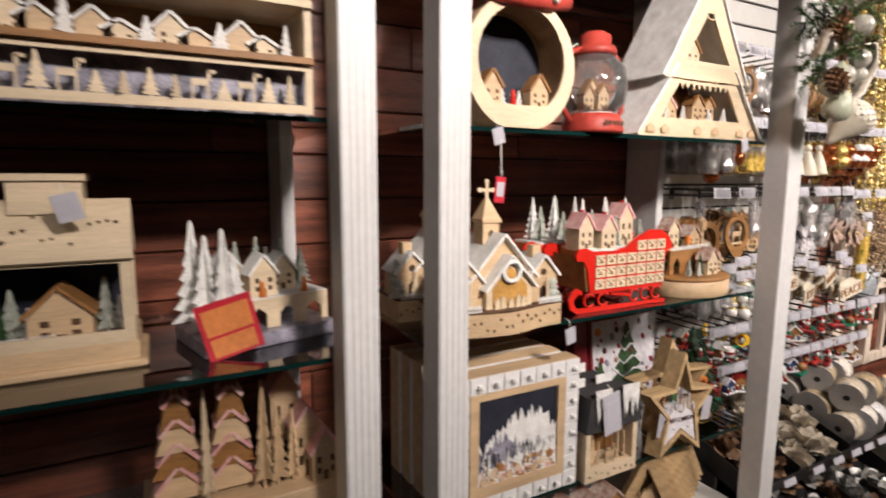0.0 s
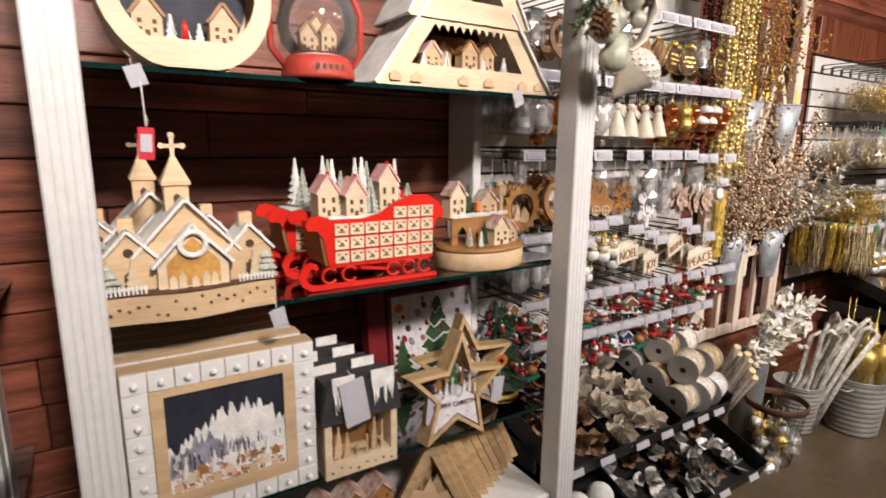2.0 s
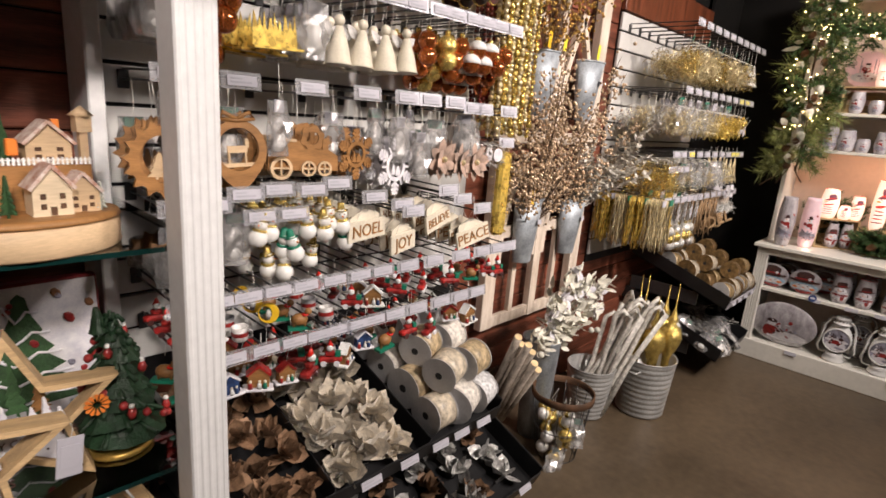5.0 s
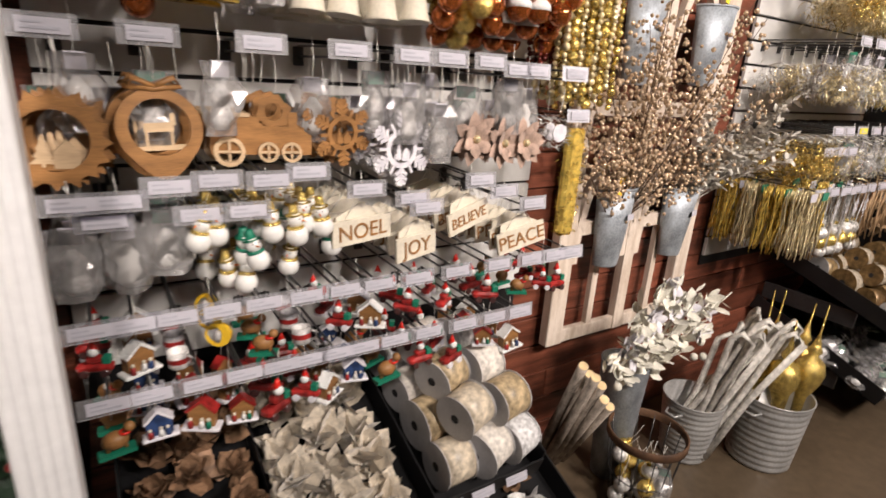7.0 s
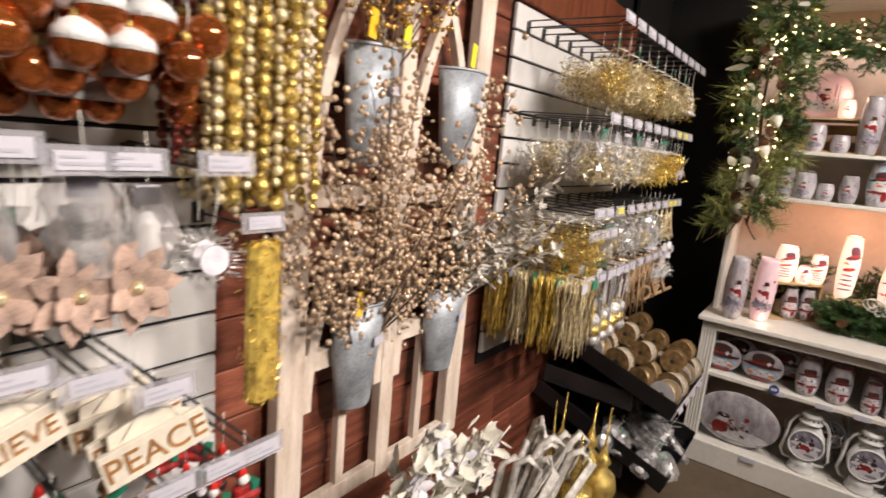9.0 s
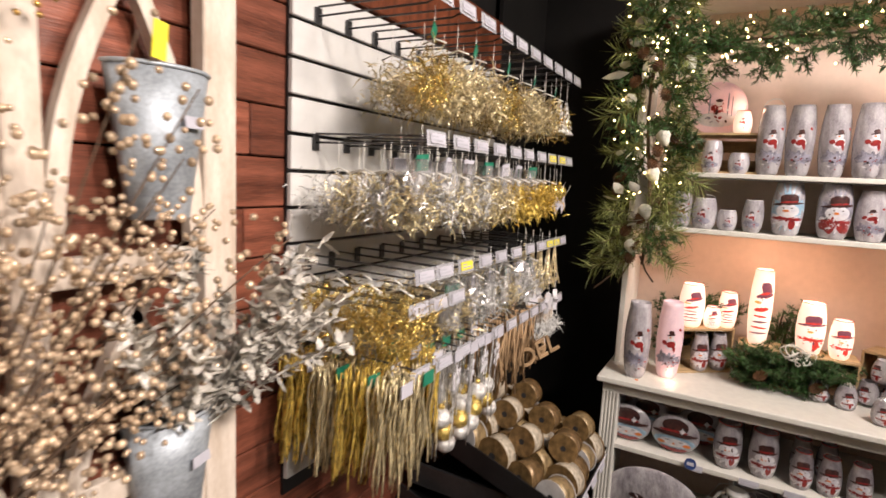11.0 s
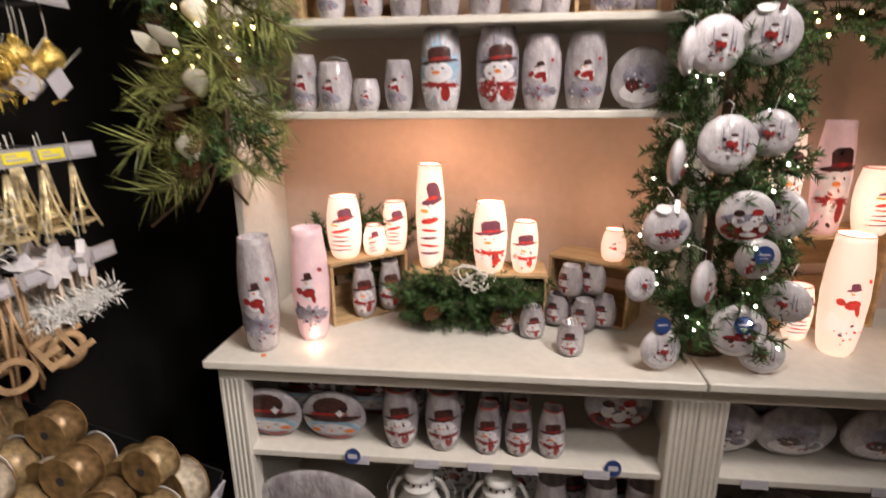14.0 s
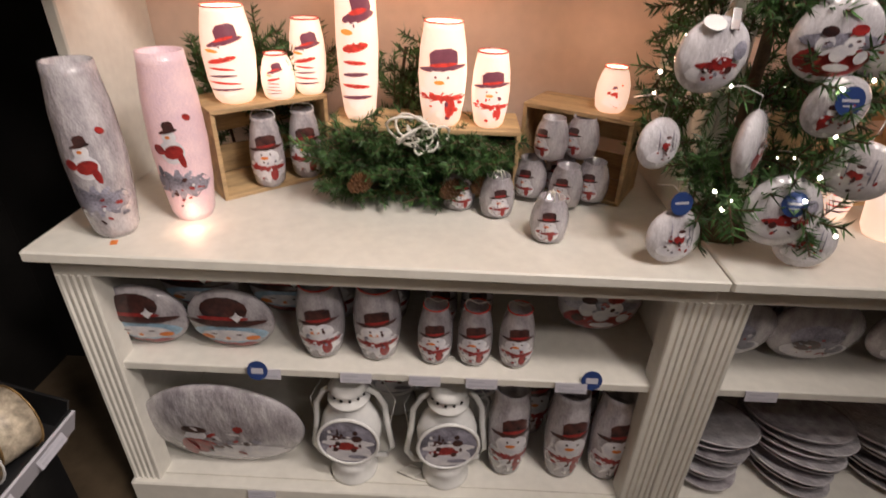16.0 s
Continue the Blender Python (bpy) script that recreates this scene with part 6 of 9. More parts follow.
def picture_book(m, w, h, d, cover, label, trees):
    o = thing("picture_book", label, "book", m, "boxed calendars and books")
    part("cover", Shape().box(0, w, 0, d, 0, h, bevel=0.002), cover, o)
    if trees:
        part("page", Shape().box(0.012, w - 0.004, -0.001, -0.0003, 0.006, h - 0.006), PR_WHITE, o)
        for x, s2 in ((0.56, 1.0), (0.14, 0.55)):
            part("printed_fir", Shape().plate(fir_pts(0.19 * s2, 0.25 * s2, 6, w * x, 0.015), -0.002, -0.0012), GREEN, o)
        for k in range(5):
            z, ww = 0.05 + 0.042 * k, 0.075 - 0.013 * k
            part("printed_garland", Shape().tube([(w * 0.56 + ww * t, -0.0024, z + 0.010 * math.sin(4 * t) + 0.012 * t * t) for t in (-1.2, -0.8, -0.4, 0, 0.4, 0.8, 1.2)], 0.0028, 5), PR_WHITE, o)
        r2 = random.Random(5)
        for i in range(44):
            x, z = r2.uniform(0.02, w - 0.012), 0.02 + (h - 0.04) * (i + r2.random()) / 44
            if abs(x - w * 0.56) > 0.105 * (1 - z / 0.28) or i % 5 == 0:
                rr = r2.uniform(0.005, 0.010)
                part("printed_ornament", Shape().lathe([(rr, 0), (rr, 0.0006), (rr * 0.6, 0.0012)], 7, m=pose(x, -0.0024, z, 90) @ pose(0, 0, 0, 0, 0, 30) @ Matrix.Diagonal((1, r2.uniform(0.8, 1.5), 1, 1))), (PR_RED, PR_GREY, PAINT_BROWN, PR_RED, PR_BLACK)[i % 5], o)
        part("printed_sunflower", Shape().lathe([(0.014, 0), (0.014, 0.0014)], 14, m=pose(0.035, -0.0024, h - 0.04, 90)), PR_ORANGE, o)
    return o


picture_book(pose(1.12, 1.20, SHELVES[2] + 0.001, -6, 0, 6), 0.06, 0.30, 0.04, MAROON, "maroon boxed calendar standing upright on the shelf", False)
picture_book(pose(1.185, 1.205, SHELVES[2] + 0.001, -6, 0, 2), 0.30, 0.285, 0.03, MAROON, "large picture book with printed green trees", True)


def green_tree(m):
    o = thing("wooden_tree", "small dark green tree hung with painted ornaments", "decoration", m)
    part("base", Shape().lathe([(0.055, 0), (0.058, 0.006), (0.05, 0.012), (0.03, 0.016), (0.012, 0.03)], 20), GOLD_BASE, o)
    part("trunk", Shape().cyl((0, 0, 0.02), (0, 0, 0.27), 0.006, 0.003), DEEP_GREEN, o)
    r2 = random.Random(2)
    for j in range(9):
        z = 0.05 + 0.025 * j
        L = 0.085 * (1 - j / 10.5)
        for i in range(6):
            a = TAU * i / 6 + j * 0.5
            part("branch", Shape().tube([(0, 0, z), (L * 0.6 * math.cos(a), L * 0.6 * math.sin(a), z + 0.008), (L * math.cos(a), L * math.sin(a), z - 0.004)], 0.0045, 5), DEEP_GREEN, o)
            if (i + j) % 3 == 0:
                part("ornament", Shape().ball((L * 1.02 * math.cos(a), L * 1.02 * math.sin(a), z - 0.014), 0.008, 8, 5), (PR_RED, SNOW, PR_RED, DEEP_GREEN)[(i + j) // 3 % 4], o)
    bush = Shape()
    for j in range(8):
        rr = 0.078 * (1 - j / 9)
        bush.lathe([(rr * 0.4, 0.045 + 0.028 * j), (rr, 0.04 + 0.028 * j), (rr * 0.75, 0.052 + 0.028 * j), (rr * 0.25, 0.085 + 0.028 * j)], 11, m=pose(0, 0, 0, r2.uniform(-4, 4), r2.uniform(-4, 4), 30 * j), smooth=False)
    part("crown", bush, DEEP_GREEN, o)
    for k in range(9):
        a, z = 2.4 * k, 0.06 + 0.021 * k
        rr = 0.085 * (1 - k / 11)
        fig = part("painted_figure", Shape().lathe([(0.006, -0.014), (0.008, -0.006), (0.005, 0.004)], 8, m=pose(rr * math.cos(a), rr * math.sin(a), z)), PR_RED, o)
        part("head", Shape().ball((rr * math.cos(a), rr * math.sin(a), z + 0.008), 0.005, 8, 5), SNOW, fig)
    fl = Shape()
    for i in range(12):
        a = TAU * i / 12
        fl.plate([(0.006 * math.cos(a), 0.006 * math.sin(a)), (0.018 * math.cos(a - 0.2), 0.018 * math.sin(a - 0.2)), (0.02 * math.cos(a), 0.02 * math.sin(a)), (0.018 * math.cos(a + 0.2), 0.018 * math.sin(a + 0.2))], -0.002, 0)
    part("sunflower", fl, PR_ORANGE, o, "orange painted sunflower", m=pose(-0.045, -0.065, 0.13))
    return o


green_tree(pose(1.455, 1.05, SHELVES[2] + 0.001))


def tree_shadowbox(m):
    o = thing("wooden_tree", "raw wooden A-shaped tree ornament with a carved scene", "decoration", m, "stacked tree frames")
    part("frame", Shape().holed([(-0.105, 0), (0.105, 0), (0.008, 0.20), (-0.008, 0.20)], [(-0.075, 0.016), (0.075, 0.016), (0.003, 0.165), (-0.003, 0.165)], -0.012, 0.012), CRATE, o)
    part("scene", Shape().plate([(-0.07, 0.014), (0.07, 0.014), (0.045, 0.06), (0.02, 0.05), (0.0, 0.10), (-0.02, 0.06), (-0.045, 0.065)], -0.002, 0.002), PLY, o)
    return o


DECK = 0.501
tb = tree_shadowbox(pose(1.18, 0.98, DECK, 0, 0, -25))
for k in range(9):
    copy_thing(tb, pose(1.205 + 0.03 * k, 0.985 + 0.012 * k, DECK, 0, 0, -30 + 3 * k))
o = thing("wooden_house", "brown plywood miniature houses with rusty snowy roofs", "decoration", pose(0.95, 0.98, DECK))
part("wall", Shape().box(-0.11, 0.11, -0.05, 0.05, 0, 0.10), PLY_DARK, o)
for k, x in enumerate((-0.07, 0.0, 0.07)):
    little_house(o, x, -0.01, 0.10, 0.06, 0.06, 0.035, 0.03, PLY_DARK, RUST_ROOF)
    part("arch", Shape().plate([(x - 0.02, 0.01), (x + 0.02, 0.01), (x + 0.02, 0.05), (x, 0.068), (x - 0.02, 0.05)], -0.052, -0.0505), PLY_EDGE, o)

# ---- first cabinet ----
o = thing("wooden_lantern_house", "pale plywood lantern house with star cut-outs and village scene", "lantern", pose(-0.155, 1.115, SHELVES[1] + 0.001) @ Matrix.Scale(1.13, 4))
part("base", Shape().box(-0.115, 0.115, -0.08, 0.075, 0, 0.012, bevel=0.003).box(-0.105, 0.105, -0.07, 0.065, 0.012, 0.04), PLY, o)
part("front", Shape().holed(rect(-0.1, 0.1, 0.04, 0.17), rect(-0.086, 0.086, 0.058, 0.16), -0.07, -0.064), PLY_PALE, o)
part("side_frame", Shape().holed(rect(-0.066, 0.062, 0.04, 0.17), rect(-0.045, 0.042, 0.055, 0.16), -0.003, 0.003, m=pose(0.098, 0, 0, 0, 0, 90)), PLY_PALE, o)
part("back", Shape().box(-0.1, 0.1, 0.06, 0.064, 0.04, 0.17), SKY, o, "dark backdrop")
part("roof_front", Shape().box(-0.104, 0.104, -0.003, 0.003, 0, 0.105, m=pose(0, -0.078, 0.166, -36)), PLY_PALE, o)
part("roof_back", Shape().box(-0.104, 0.104, -0.003, 0.003, 0, 0.105, m=pose(0, 0.048, 0.166, 36)), PLY_PALE, o)
part("gable", Shape().plate([(-0.072, 0.168), (0.05, 0.168), (-0.012, 0.25)], -0.003, 0.003, m=pose(0.1, 0, 0, 0, 0, 90)), PLY_PALE, o)
part("chimney", Shape().box(-0.045, 0.045, -0.04, 0.02, 0.232, 0.285).box(-0.05, 0.05, -0.045, 0.025, 0.28, 0.29), PLY_PALE, o)
tagged(part("star_cutout", star_holes(-0.09, 0.09, 0.02, 0.085, -0.003, 16, 8, 0.005), PLY_EDGE, o, "dark star-shaped cut-outs", m=pose(0, -0.078, 0.166, -36)), kind="stuff")
h2 = little_house(o, 0.005, -0.02, 0.04, 0.08, 0.05, 0.045, 0.038, PLY, PLY_DARK)
for x, hh, mt in ((-0.06, 0.08, GREY_FIR), (-0.075, 0.06, GREEN), (0.06, 0.09, GREY_FIR), (0.078, 0.06, SNOW), (-0.04, 0.05, SNOW)):
    little_fir(o, x, 0.0, 0.04, hh * 0.5, hh, mt, 5)
fence(o, -0.085, 0.0, -0.055, 0.04, 0.02)

o = thing("wooden_village", "tall plywood forest village with snowy firs and arcade", "decoration", pose(0.172, 1.13, SHELVES[1] + 0.001, 0, 0, 14))
part("tray", Shape().box(-0.135, 0.135, -0.09, 0.08, 0, 0.028, bevel=0.002), PR_GREY, o, "grey snow-covered base")
arc = [(-0.12, 0.0)]
for cx in (-0.02, 0.04, 0.098):
    arc += [(cx - 0.016, 0), (cx - 0.016, 0.028), (cx, 0.042), (cx + 0.016, 0.028), (cx + 0.016, 0)]
arc += [(0.13, 0), (0.13, 0.058), (-0.12, 0.058)]
part("arcade_wall", Shape().plate([(x, z + 0.028) for x, z in arc], -0.06, -0.054), PLY_PALE, o)
part("terrace", Shape().box(-0.125, 0.13, -0.056, 0.075, 0.08, 0.088), SNOW, o)
for x, y, hh in ((0.0, -0.02, 0.045), (0.06, 0.02, 0.04), (-0.05, 0.03, 0.05)):
    little_house(o, x, y, 0.088, 0.055, 0.04, hh, 0.035, PLY_PALE, SNOW)
for x, y, hh in ((-0.11, -0.04, 0.15), (-0.085, -0.06, 0.16), (-0.12, 0.0, 0.17), (-0.065, -0.055, 0.12), (0.02, 0.04, 0.13), (0.08, 0.05, 0.12), (0.11, 0.02, 0.10), (-0.02, 0.05, 0.12), (0.05, 0.06, 0.10)):
    little_fir(o, x, y, 0.03 if x < -0.06 else 0.088, 0.085 if x < -0.06 else 0.05, hh * (1.25 if x < -0.06 else 0.85), SNOW if x < -0.06 else GREY_FIR, 7)
for x in (-0.005, 0.085):
    part("lit_figure", Shape().lathe([(0.008, 0.088), (0.004, 0.11), (0.005, 0.115), (0.001, 0.12)], 8, m=pose(x, -0.045, 0)), PR_ORANGE, o)
tag = solid("price_card", Shape().box(-0.048, 0.048, 0, 0.001, -0.11, 0), PAPER_RED, "red and orange promotional price card on a string", "price card", pose(0.092, 0.985, 1.265, 8, -14, 0))
part("print", Shape().box(-0.04, 0.04, -0.001, -0.0002, -0.062, -0.012).box(-0.038, 0.038, -0.001, -0.0002, -0.104, -0.068), PAPER_ORANGE, tag, "orange printed panel")

# boxed long scene with deer on the top shelf
o = thing("wooden_scene_box", "long plywood scene box with deer and fir cut-outs", "decoration", pose(-0.14, 0.90, SHELVES[0] + 0.001))
L = 0.38
part("lower_front", Shape().box(-L, L, 0, 0.005, 0, 0.014).box(-L, L, 0, 0.005, 0.068, 0.078).box(L - 0.012, L, 0, 0.005, 0.014, 0.068).box(-L, -L + 0.012, 0, 0.005, 0.014, 0.068), PLY_PALE, o)
part("lower_back", Shape().box(-L, L, 0.035, 0.038, 0, 0.078), PR_GREY, o, "grey backing board")
part("middle_board", Shape().box(-L, L, -0.01, 0.13, 0.078, 0.088), PLY_DARK, o)
part("top_board", Shape().box(-L, L, -0.008, 0.13, 0.165, 0.175).box(L - 0.012, L, 0.0, 0.13, 0.088, 0.165), PLY_PALE, o)
part("rear_board", Shape().box(-L, L, 0.128, 0.134, 0, 0.30), PLY_DARK, o)
part("upper_rail", Shape().box(-L, L, 0.0, 0.12, 0.262, 0.27).box(L - 0.012, L, 0, 0.12, 0.175, 0.262), PLY, o)
r2 = random.Random(14)
for i in range(22):
    x = -L + 0.03 + 0.033 * i
    if i % 7 in (3, 5):
        part("deer", Shape().box(x - 0.012, x + 0.012, 0.001, 0.004, 0.034, 0.044).box(x - 0.012, x - 0.009, 0.001, 0.004, 0.014, 0.034).box(x + 0.009, x + 0.012, 0.001, 0.004, 0.014, 0.034).box(x + 0.01, x + 0.015, 0.001, 0.004, 0.042, 0.056).box(x + 0.012, x + 0.022, 0.001, 0.004, 0.053, 0.058), PLY_PALE, o)
    else:
        little_fir(o, x, 0.003, 0.012, 0.028, 0.03 + 0.024 * r2.random(), PLY_PALE, 5, False)
    hh = r2.uniform(0.03, 0.06)
    if i % 3 == 0:
        little_fir(o, x, 0.02, 0.088, 0.034, hh * 1.15, SNOW, 5, False)
    else:
        little_house(o, x, 0.05, 0.088, 0.045, 0.03, hh * 0.55, hh * 0.4, PLY if i % 2 else PLY_PALE, SNOW, windows=i % 2 == 0)
    little_fir(o, x, 0.04, 0.175, 0.03, 0.03 + 0.03 * r2.random(), PLY_PALE, 5, False)

o = thing("wooden_forest_village", "plywood forest of layered firs and narrow houses", "decoration", pose(0.12, 1.06, SHELVES[2] + 0.001))
part("base", Shape().box(-0.17, 0.17, -0.09, 0.09, 0, 0.14, bevel=0.002), PLY, o)
for x, y in ((-0.11, -0.03), (-0.02, -0.03)):
    for j in range(4):
        w2 = 0.105 - 0.018 * j
        part("fir_tier", Shape().plate([(x - w2 / 2, 0.15 + 0.048 * j), (x + w2 / 2, 0.15 + 0.048 * j), (x + 0.012, 0.215 + 0.048 * j), (x - 0.012, 0.215 + 0.048 * j)], y - 0.006 * j - 0.004, y - 0.006 * j + 0.03), PLY_DARK if j % 2 else PLY, o)
        part("snow_edge", Shape().box(-w2 * 0.55, 0, y - 0.012 - 0.006 * j, y + 0.03, 0, 0.006, m=pose(x, 0, 0.212 + 0.048 * j, 0, -48)).box(0, w2 * 0.55, y - 0.012 - 0.006 * j, y + 0.03, 0, 0.006, m=pose(x, 0, 0.212 + 0.048 * j, 0, 48)), PINK_ROOF, o)
for x, hh, w2 in ((-0.065, 0.22, 0.035), (0.035, 0.22, 0.05), (0.06, 0.17, 0.05), (0.09, 0.15, 0.04)):
    little_fir(o, x, -0.05, 0.14, w2, hh, PLY_PALE if x < 0 else PLY, 7)
for x, y, hh in ((0.09, 0.04, 0.16), (0.12, -0.02, 0.10), (0.148, -0.05, 0.06)):
    little_house(o, x, y, 0.14, 0.055, 0.05, hh, 0.04, PLY, PINK_ROOF)
o = thing("wooden_forest_village", "low plywood hill scene with cut-out firs", "decoration", pose(-0.25, 1.0, SHELVES[2] + 0.001))
part("hill_board", Shape().plate([(-0.16, 0), (0.17, 0), (0.17, 0.09)] + [(0.17 - 0.33 * i / 12, 0.09 + 0.07 * math.sin(math.pi * i / 12)) for i in range(1, 12)] + [(-0.16, 0.09)], -0.03, 0.03), PLY, o)
for x, hh in ((-0.05, 0.20), (0.12, 0.21), (0.05, 0.16)):
    little_fir(o, x, -0.04, 0.0, 0.09, hh, PLY_PALE, 6, False)


# price tags in clear sleeves hanging off the shelves
def hang_tag(m, colour, label, w=0.022, h=0.045):
    o = part("price_tag", Shape().box(-w, w, 0, 0.002, -h, 0.0, bevel=0.0005), colour, None, label, m)
    tagged(o, category="price tag", group="price tags on strings")
    part("label_card", Shape().box(-w * 0.7, w * 0.7, -0.001, -0.0002, -h * 0.75, -h * 0.2), PAPER, o)
    part("string", Shape().tube([(0, 0.001, 0), (0.003, 0.004, 0.012), (0, 0.012, 0.02)], 0.0007, 4), WIRE, o)
    return o


for x, z, tilt, w, h in ((0.578, 1.57, -18, 0.013, 0.032), (1.33, 1.575, -25, 0.014, 0.034), (0.775, 1.155, -15, 0.014, 0.04), (0.045, 1.83, 20, 0.022, 0.045), (-0.125, 1.45, -14, 0.018, 0.045)):
    hang_tag(pose(x, 0.862 if z != 1.45 else 1.01, z, 8, tilt, 0), PAPER, "clear plastic price tag hanging on a string", w, h)
hang_tag(pose(0.590, 0.864, 1.478, 4, 3, 0), PAPER_RED, "small red paper tag on a white string", 0.0115, 0.05)
solid("string", Shape().tube([(0.588, 0.866, 1.56), (0.590, 0.865, 1.50), (0.590, 0.866, 1.478)], 0.0011, 5), WIRE, "thin white string holding a red tag", "string")
hang_tag(pose(0.925, 0.88, 0.97, 2, -10, 0), PAPER, "large white hang tag on the chalet box", 0.028, 0.105)
hang_tag(pose(1.145, 0.90, 0.875, 2, 4, 0), PAPER, "white hang tag on a wooden star", 0.02, 0.075)
hang_tag(pose(1.36, 0.93, 0.86, 2, 6, 0), PAPER, "white hang tag on a wooden star", 0.018, 0.07)

# ---- hanging goods on the slatwalls ----
GOLD = shader("gold_foil", (0.86, 0.58, 0.17), 0.24, metal=0.75, vary=0.3, scale=60, bump=0.5, bump_scale=160, random_each=0.35, island=True)
GOLD_PALE = shader("champagne_foil", (0.80, 0.66, 0.40), 0.3, metal=0.55, vary=0.3, scale=60, bump=0.4, bump_scale=160, random_each=0.35, island=True)
GOLD_DEEP = shader("deep_gold_tinsel", (0.88, 0.57, 0.13), 0.28, metal=0.5, vary=0.3, scale=50, random_each=0.35, island=True)
COPPER = shader("copper_glass", (0.48, 0.13, 0.03), 0.14, metal=0.7, vary=0.3, scale=20, coat=0.6, random_each=0.2)
SILVER = shader("silver_glitter", (0.76, 0.75, 0.73), 0.3, metal=0.45, vary=0.3, scale=60, bump=0.5, bump_scale=200, random_each=0.35, island=True)
CRYSTAL = shader("clear_acrylic_beads", (0.80, 0.78, 0.74), 0.12, vary=0.3, scale=40, transmit=0.35, coat=0.6, random_each=0.35, island=True)
BAG = glass("clear_wrap", (0.97, 0.96, 0.96), 0.16, 0.12, haze=0.14)
GREY_ORN = shader("grey_white_resin", (0.60, 0.58, 0.56), 0.45, vary=0.35, scale=30, random_each=0.25)
TAUPE = shader("taupe_flower_felt", (0.46, 0.32, 0.25), 0.8, vary=0.25, scale=30, random_each=0.15, sheen=0.3)
IVORY = shader("ivory_ceramic", (0.70, 0.64, 0.52), 0.35, vary=0.1, scale=15, coat=0.3)
GLOSS_WHITE = shader("glossy_white_glass", (0.78, 0.77, 0.74), 0.15, vary=0.06, scale=15, coat=0.6)
GREEN_CARD = shader("green_card", (0.012, 0.17, 0.10), 0.4, vary=0.1)
YELLOW_CARD = shader("yellow_sale_card", (0.80, 0.70, 0.05), 0.45, vary=0.05)
STEEL = shader("black_steel_wire", (0.07, 0.07, 0.072), 0.35, metal=0.6, vary=0.1)
HOLDER = glass("clear_label_sleeve", (0.80, 0.80, 0.85), 0.6, 0.02, haze=0.12)
YELLOW = shader("yellow_glaze", (0.80, 0.50, 0.03), 0.3, vary=0.1, coat=0.4)
PAINT_RED = shader("painted_resin_red", (0.30, 0.02, 0.018), 0.35, vary=0.35, scale=45, coat=0.3, random_each=0.3)
PR_NIGHT = shader("painted_resin_night_blue", (0.03, 0.06, 0.16), 0.35, vary=0.4, scale=45, coat=0.3)
DEEP_RED = shader("dark_red_beads", (0.13, 0.02, 0.012), 0.3, vary=0.3, scale=40, metal=0.3)
FACE_Y = WALL_Y - 0.026
KINDS = {}


def kind_of(build):
    """Keeps the first ornament of a kind and copies it after that."""
    def place(m, *args):
        key = (build,) + args
        if key not in KINDS:
            KINDS[key] = build(*args)
            KINDS[key].matrix_basis = m
            return KINDS[key]
        return copy_thing(KINDS[key], m)
    return place


def ornament(name, label):
    o = thing(name, label, "ornament", I4, "hanging ornaments")
    part("loop", Shape().tube([(0, 0, 0.045), (0.003, 0, 0.0), (0, 0, -0.03)], 0.0008, 4), WIRE, o)
    return o


@kind_of
def wood_spiked():
    o = ornament("wooden_ornament", "round amber plywood ornament with spiked rim")
    part("ring", Shape().holed(ring_pts(0.078, 48, lambda i: 1.0 if i % 3 == 0 else 0.84, 0, -0.105), ring_pts(0.047, 48, None, 0, -0.105), -0.004, 0.004), PLY_DARK, o)
    part("figure", Shape().plate(fir_pts(0.035, 0.05, 4, -0.014, -0.145), -0.003, 0.001).plate(gable_pts(0.034, 0.025, 0.02, 0.016, -0.147), -0.003, 0.001), PLY, o)
    part("lower_bridge", Shape().box(-0.045, 0.045, -0.002, 0.003, -0.15, -0.14), PLY_DARK, o)
    return o


@kind_of
def wood_pear():
    o = ornament("wooden_ornament", "amber plywood bauble cut-out with a stag scene")
    def f(i):
        a = TAU * i / 48
        return 1 + 0.28 * max(0, -math.cos(a)) ** 8
    part("ring", Shape().holed(ring_pts(0.066, 48, f, 0, -0.11), ring_pts(0.047, 48, None, 0, -0.108), -0.005, 0.005), PLY_DARK, o)
    part("bow", Shape().tube([(0.0, -0.004, -0.042), (0.03, -0.004, -0.028), (0.04, -0.004, -0.042), (0.0, -0.004, -0.046), (-0.04, -0.004, -0.042), (-0.03, -0.004, -0.028), (0, -0.004, -0.042)], 0.005, 6), PLY_DARK, o)
    part("stag", Shape().box(-0.025, 0.02, -0.004, 0.0, -0.115, -0.10).box(-0.024, -0.02, -0.004, 0, -0.14, -0.115).box(0.014, 0.018, -0.004, 0, -0.14, -0.115).box(0.016, 0.024, -0.004, 0, -0.105, -0.085).box(-0.045, 0.045, -0.003, 0.003, -0.146, -0.138), PLY, o)
    return o


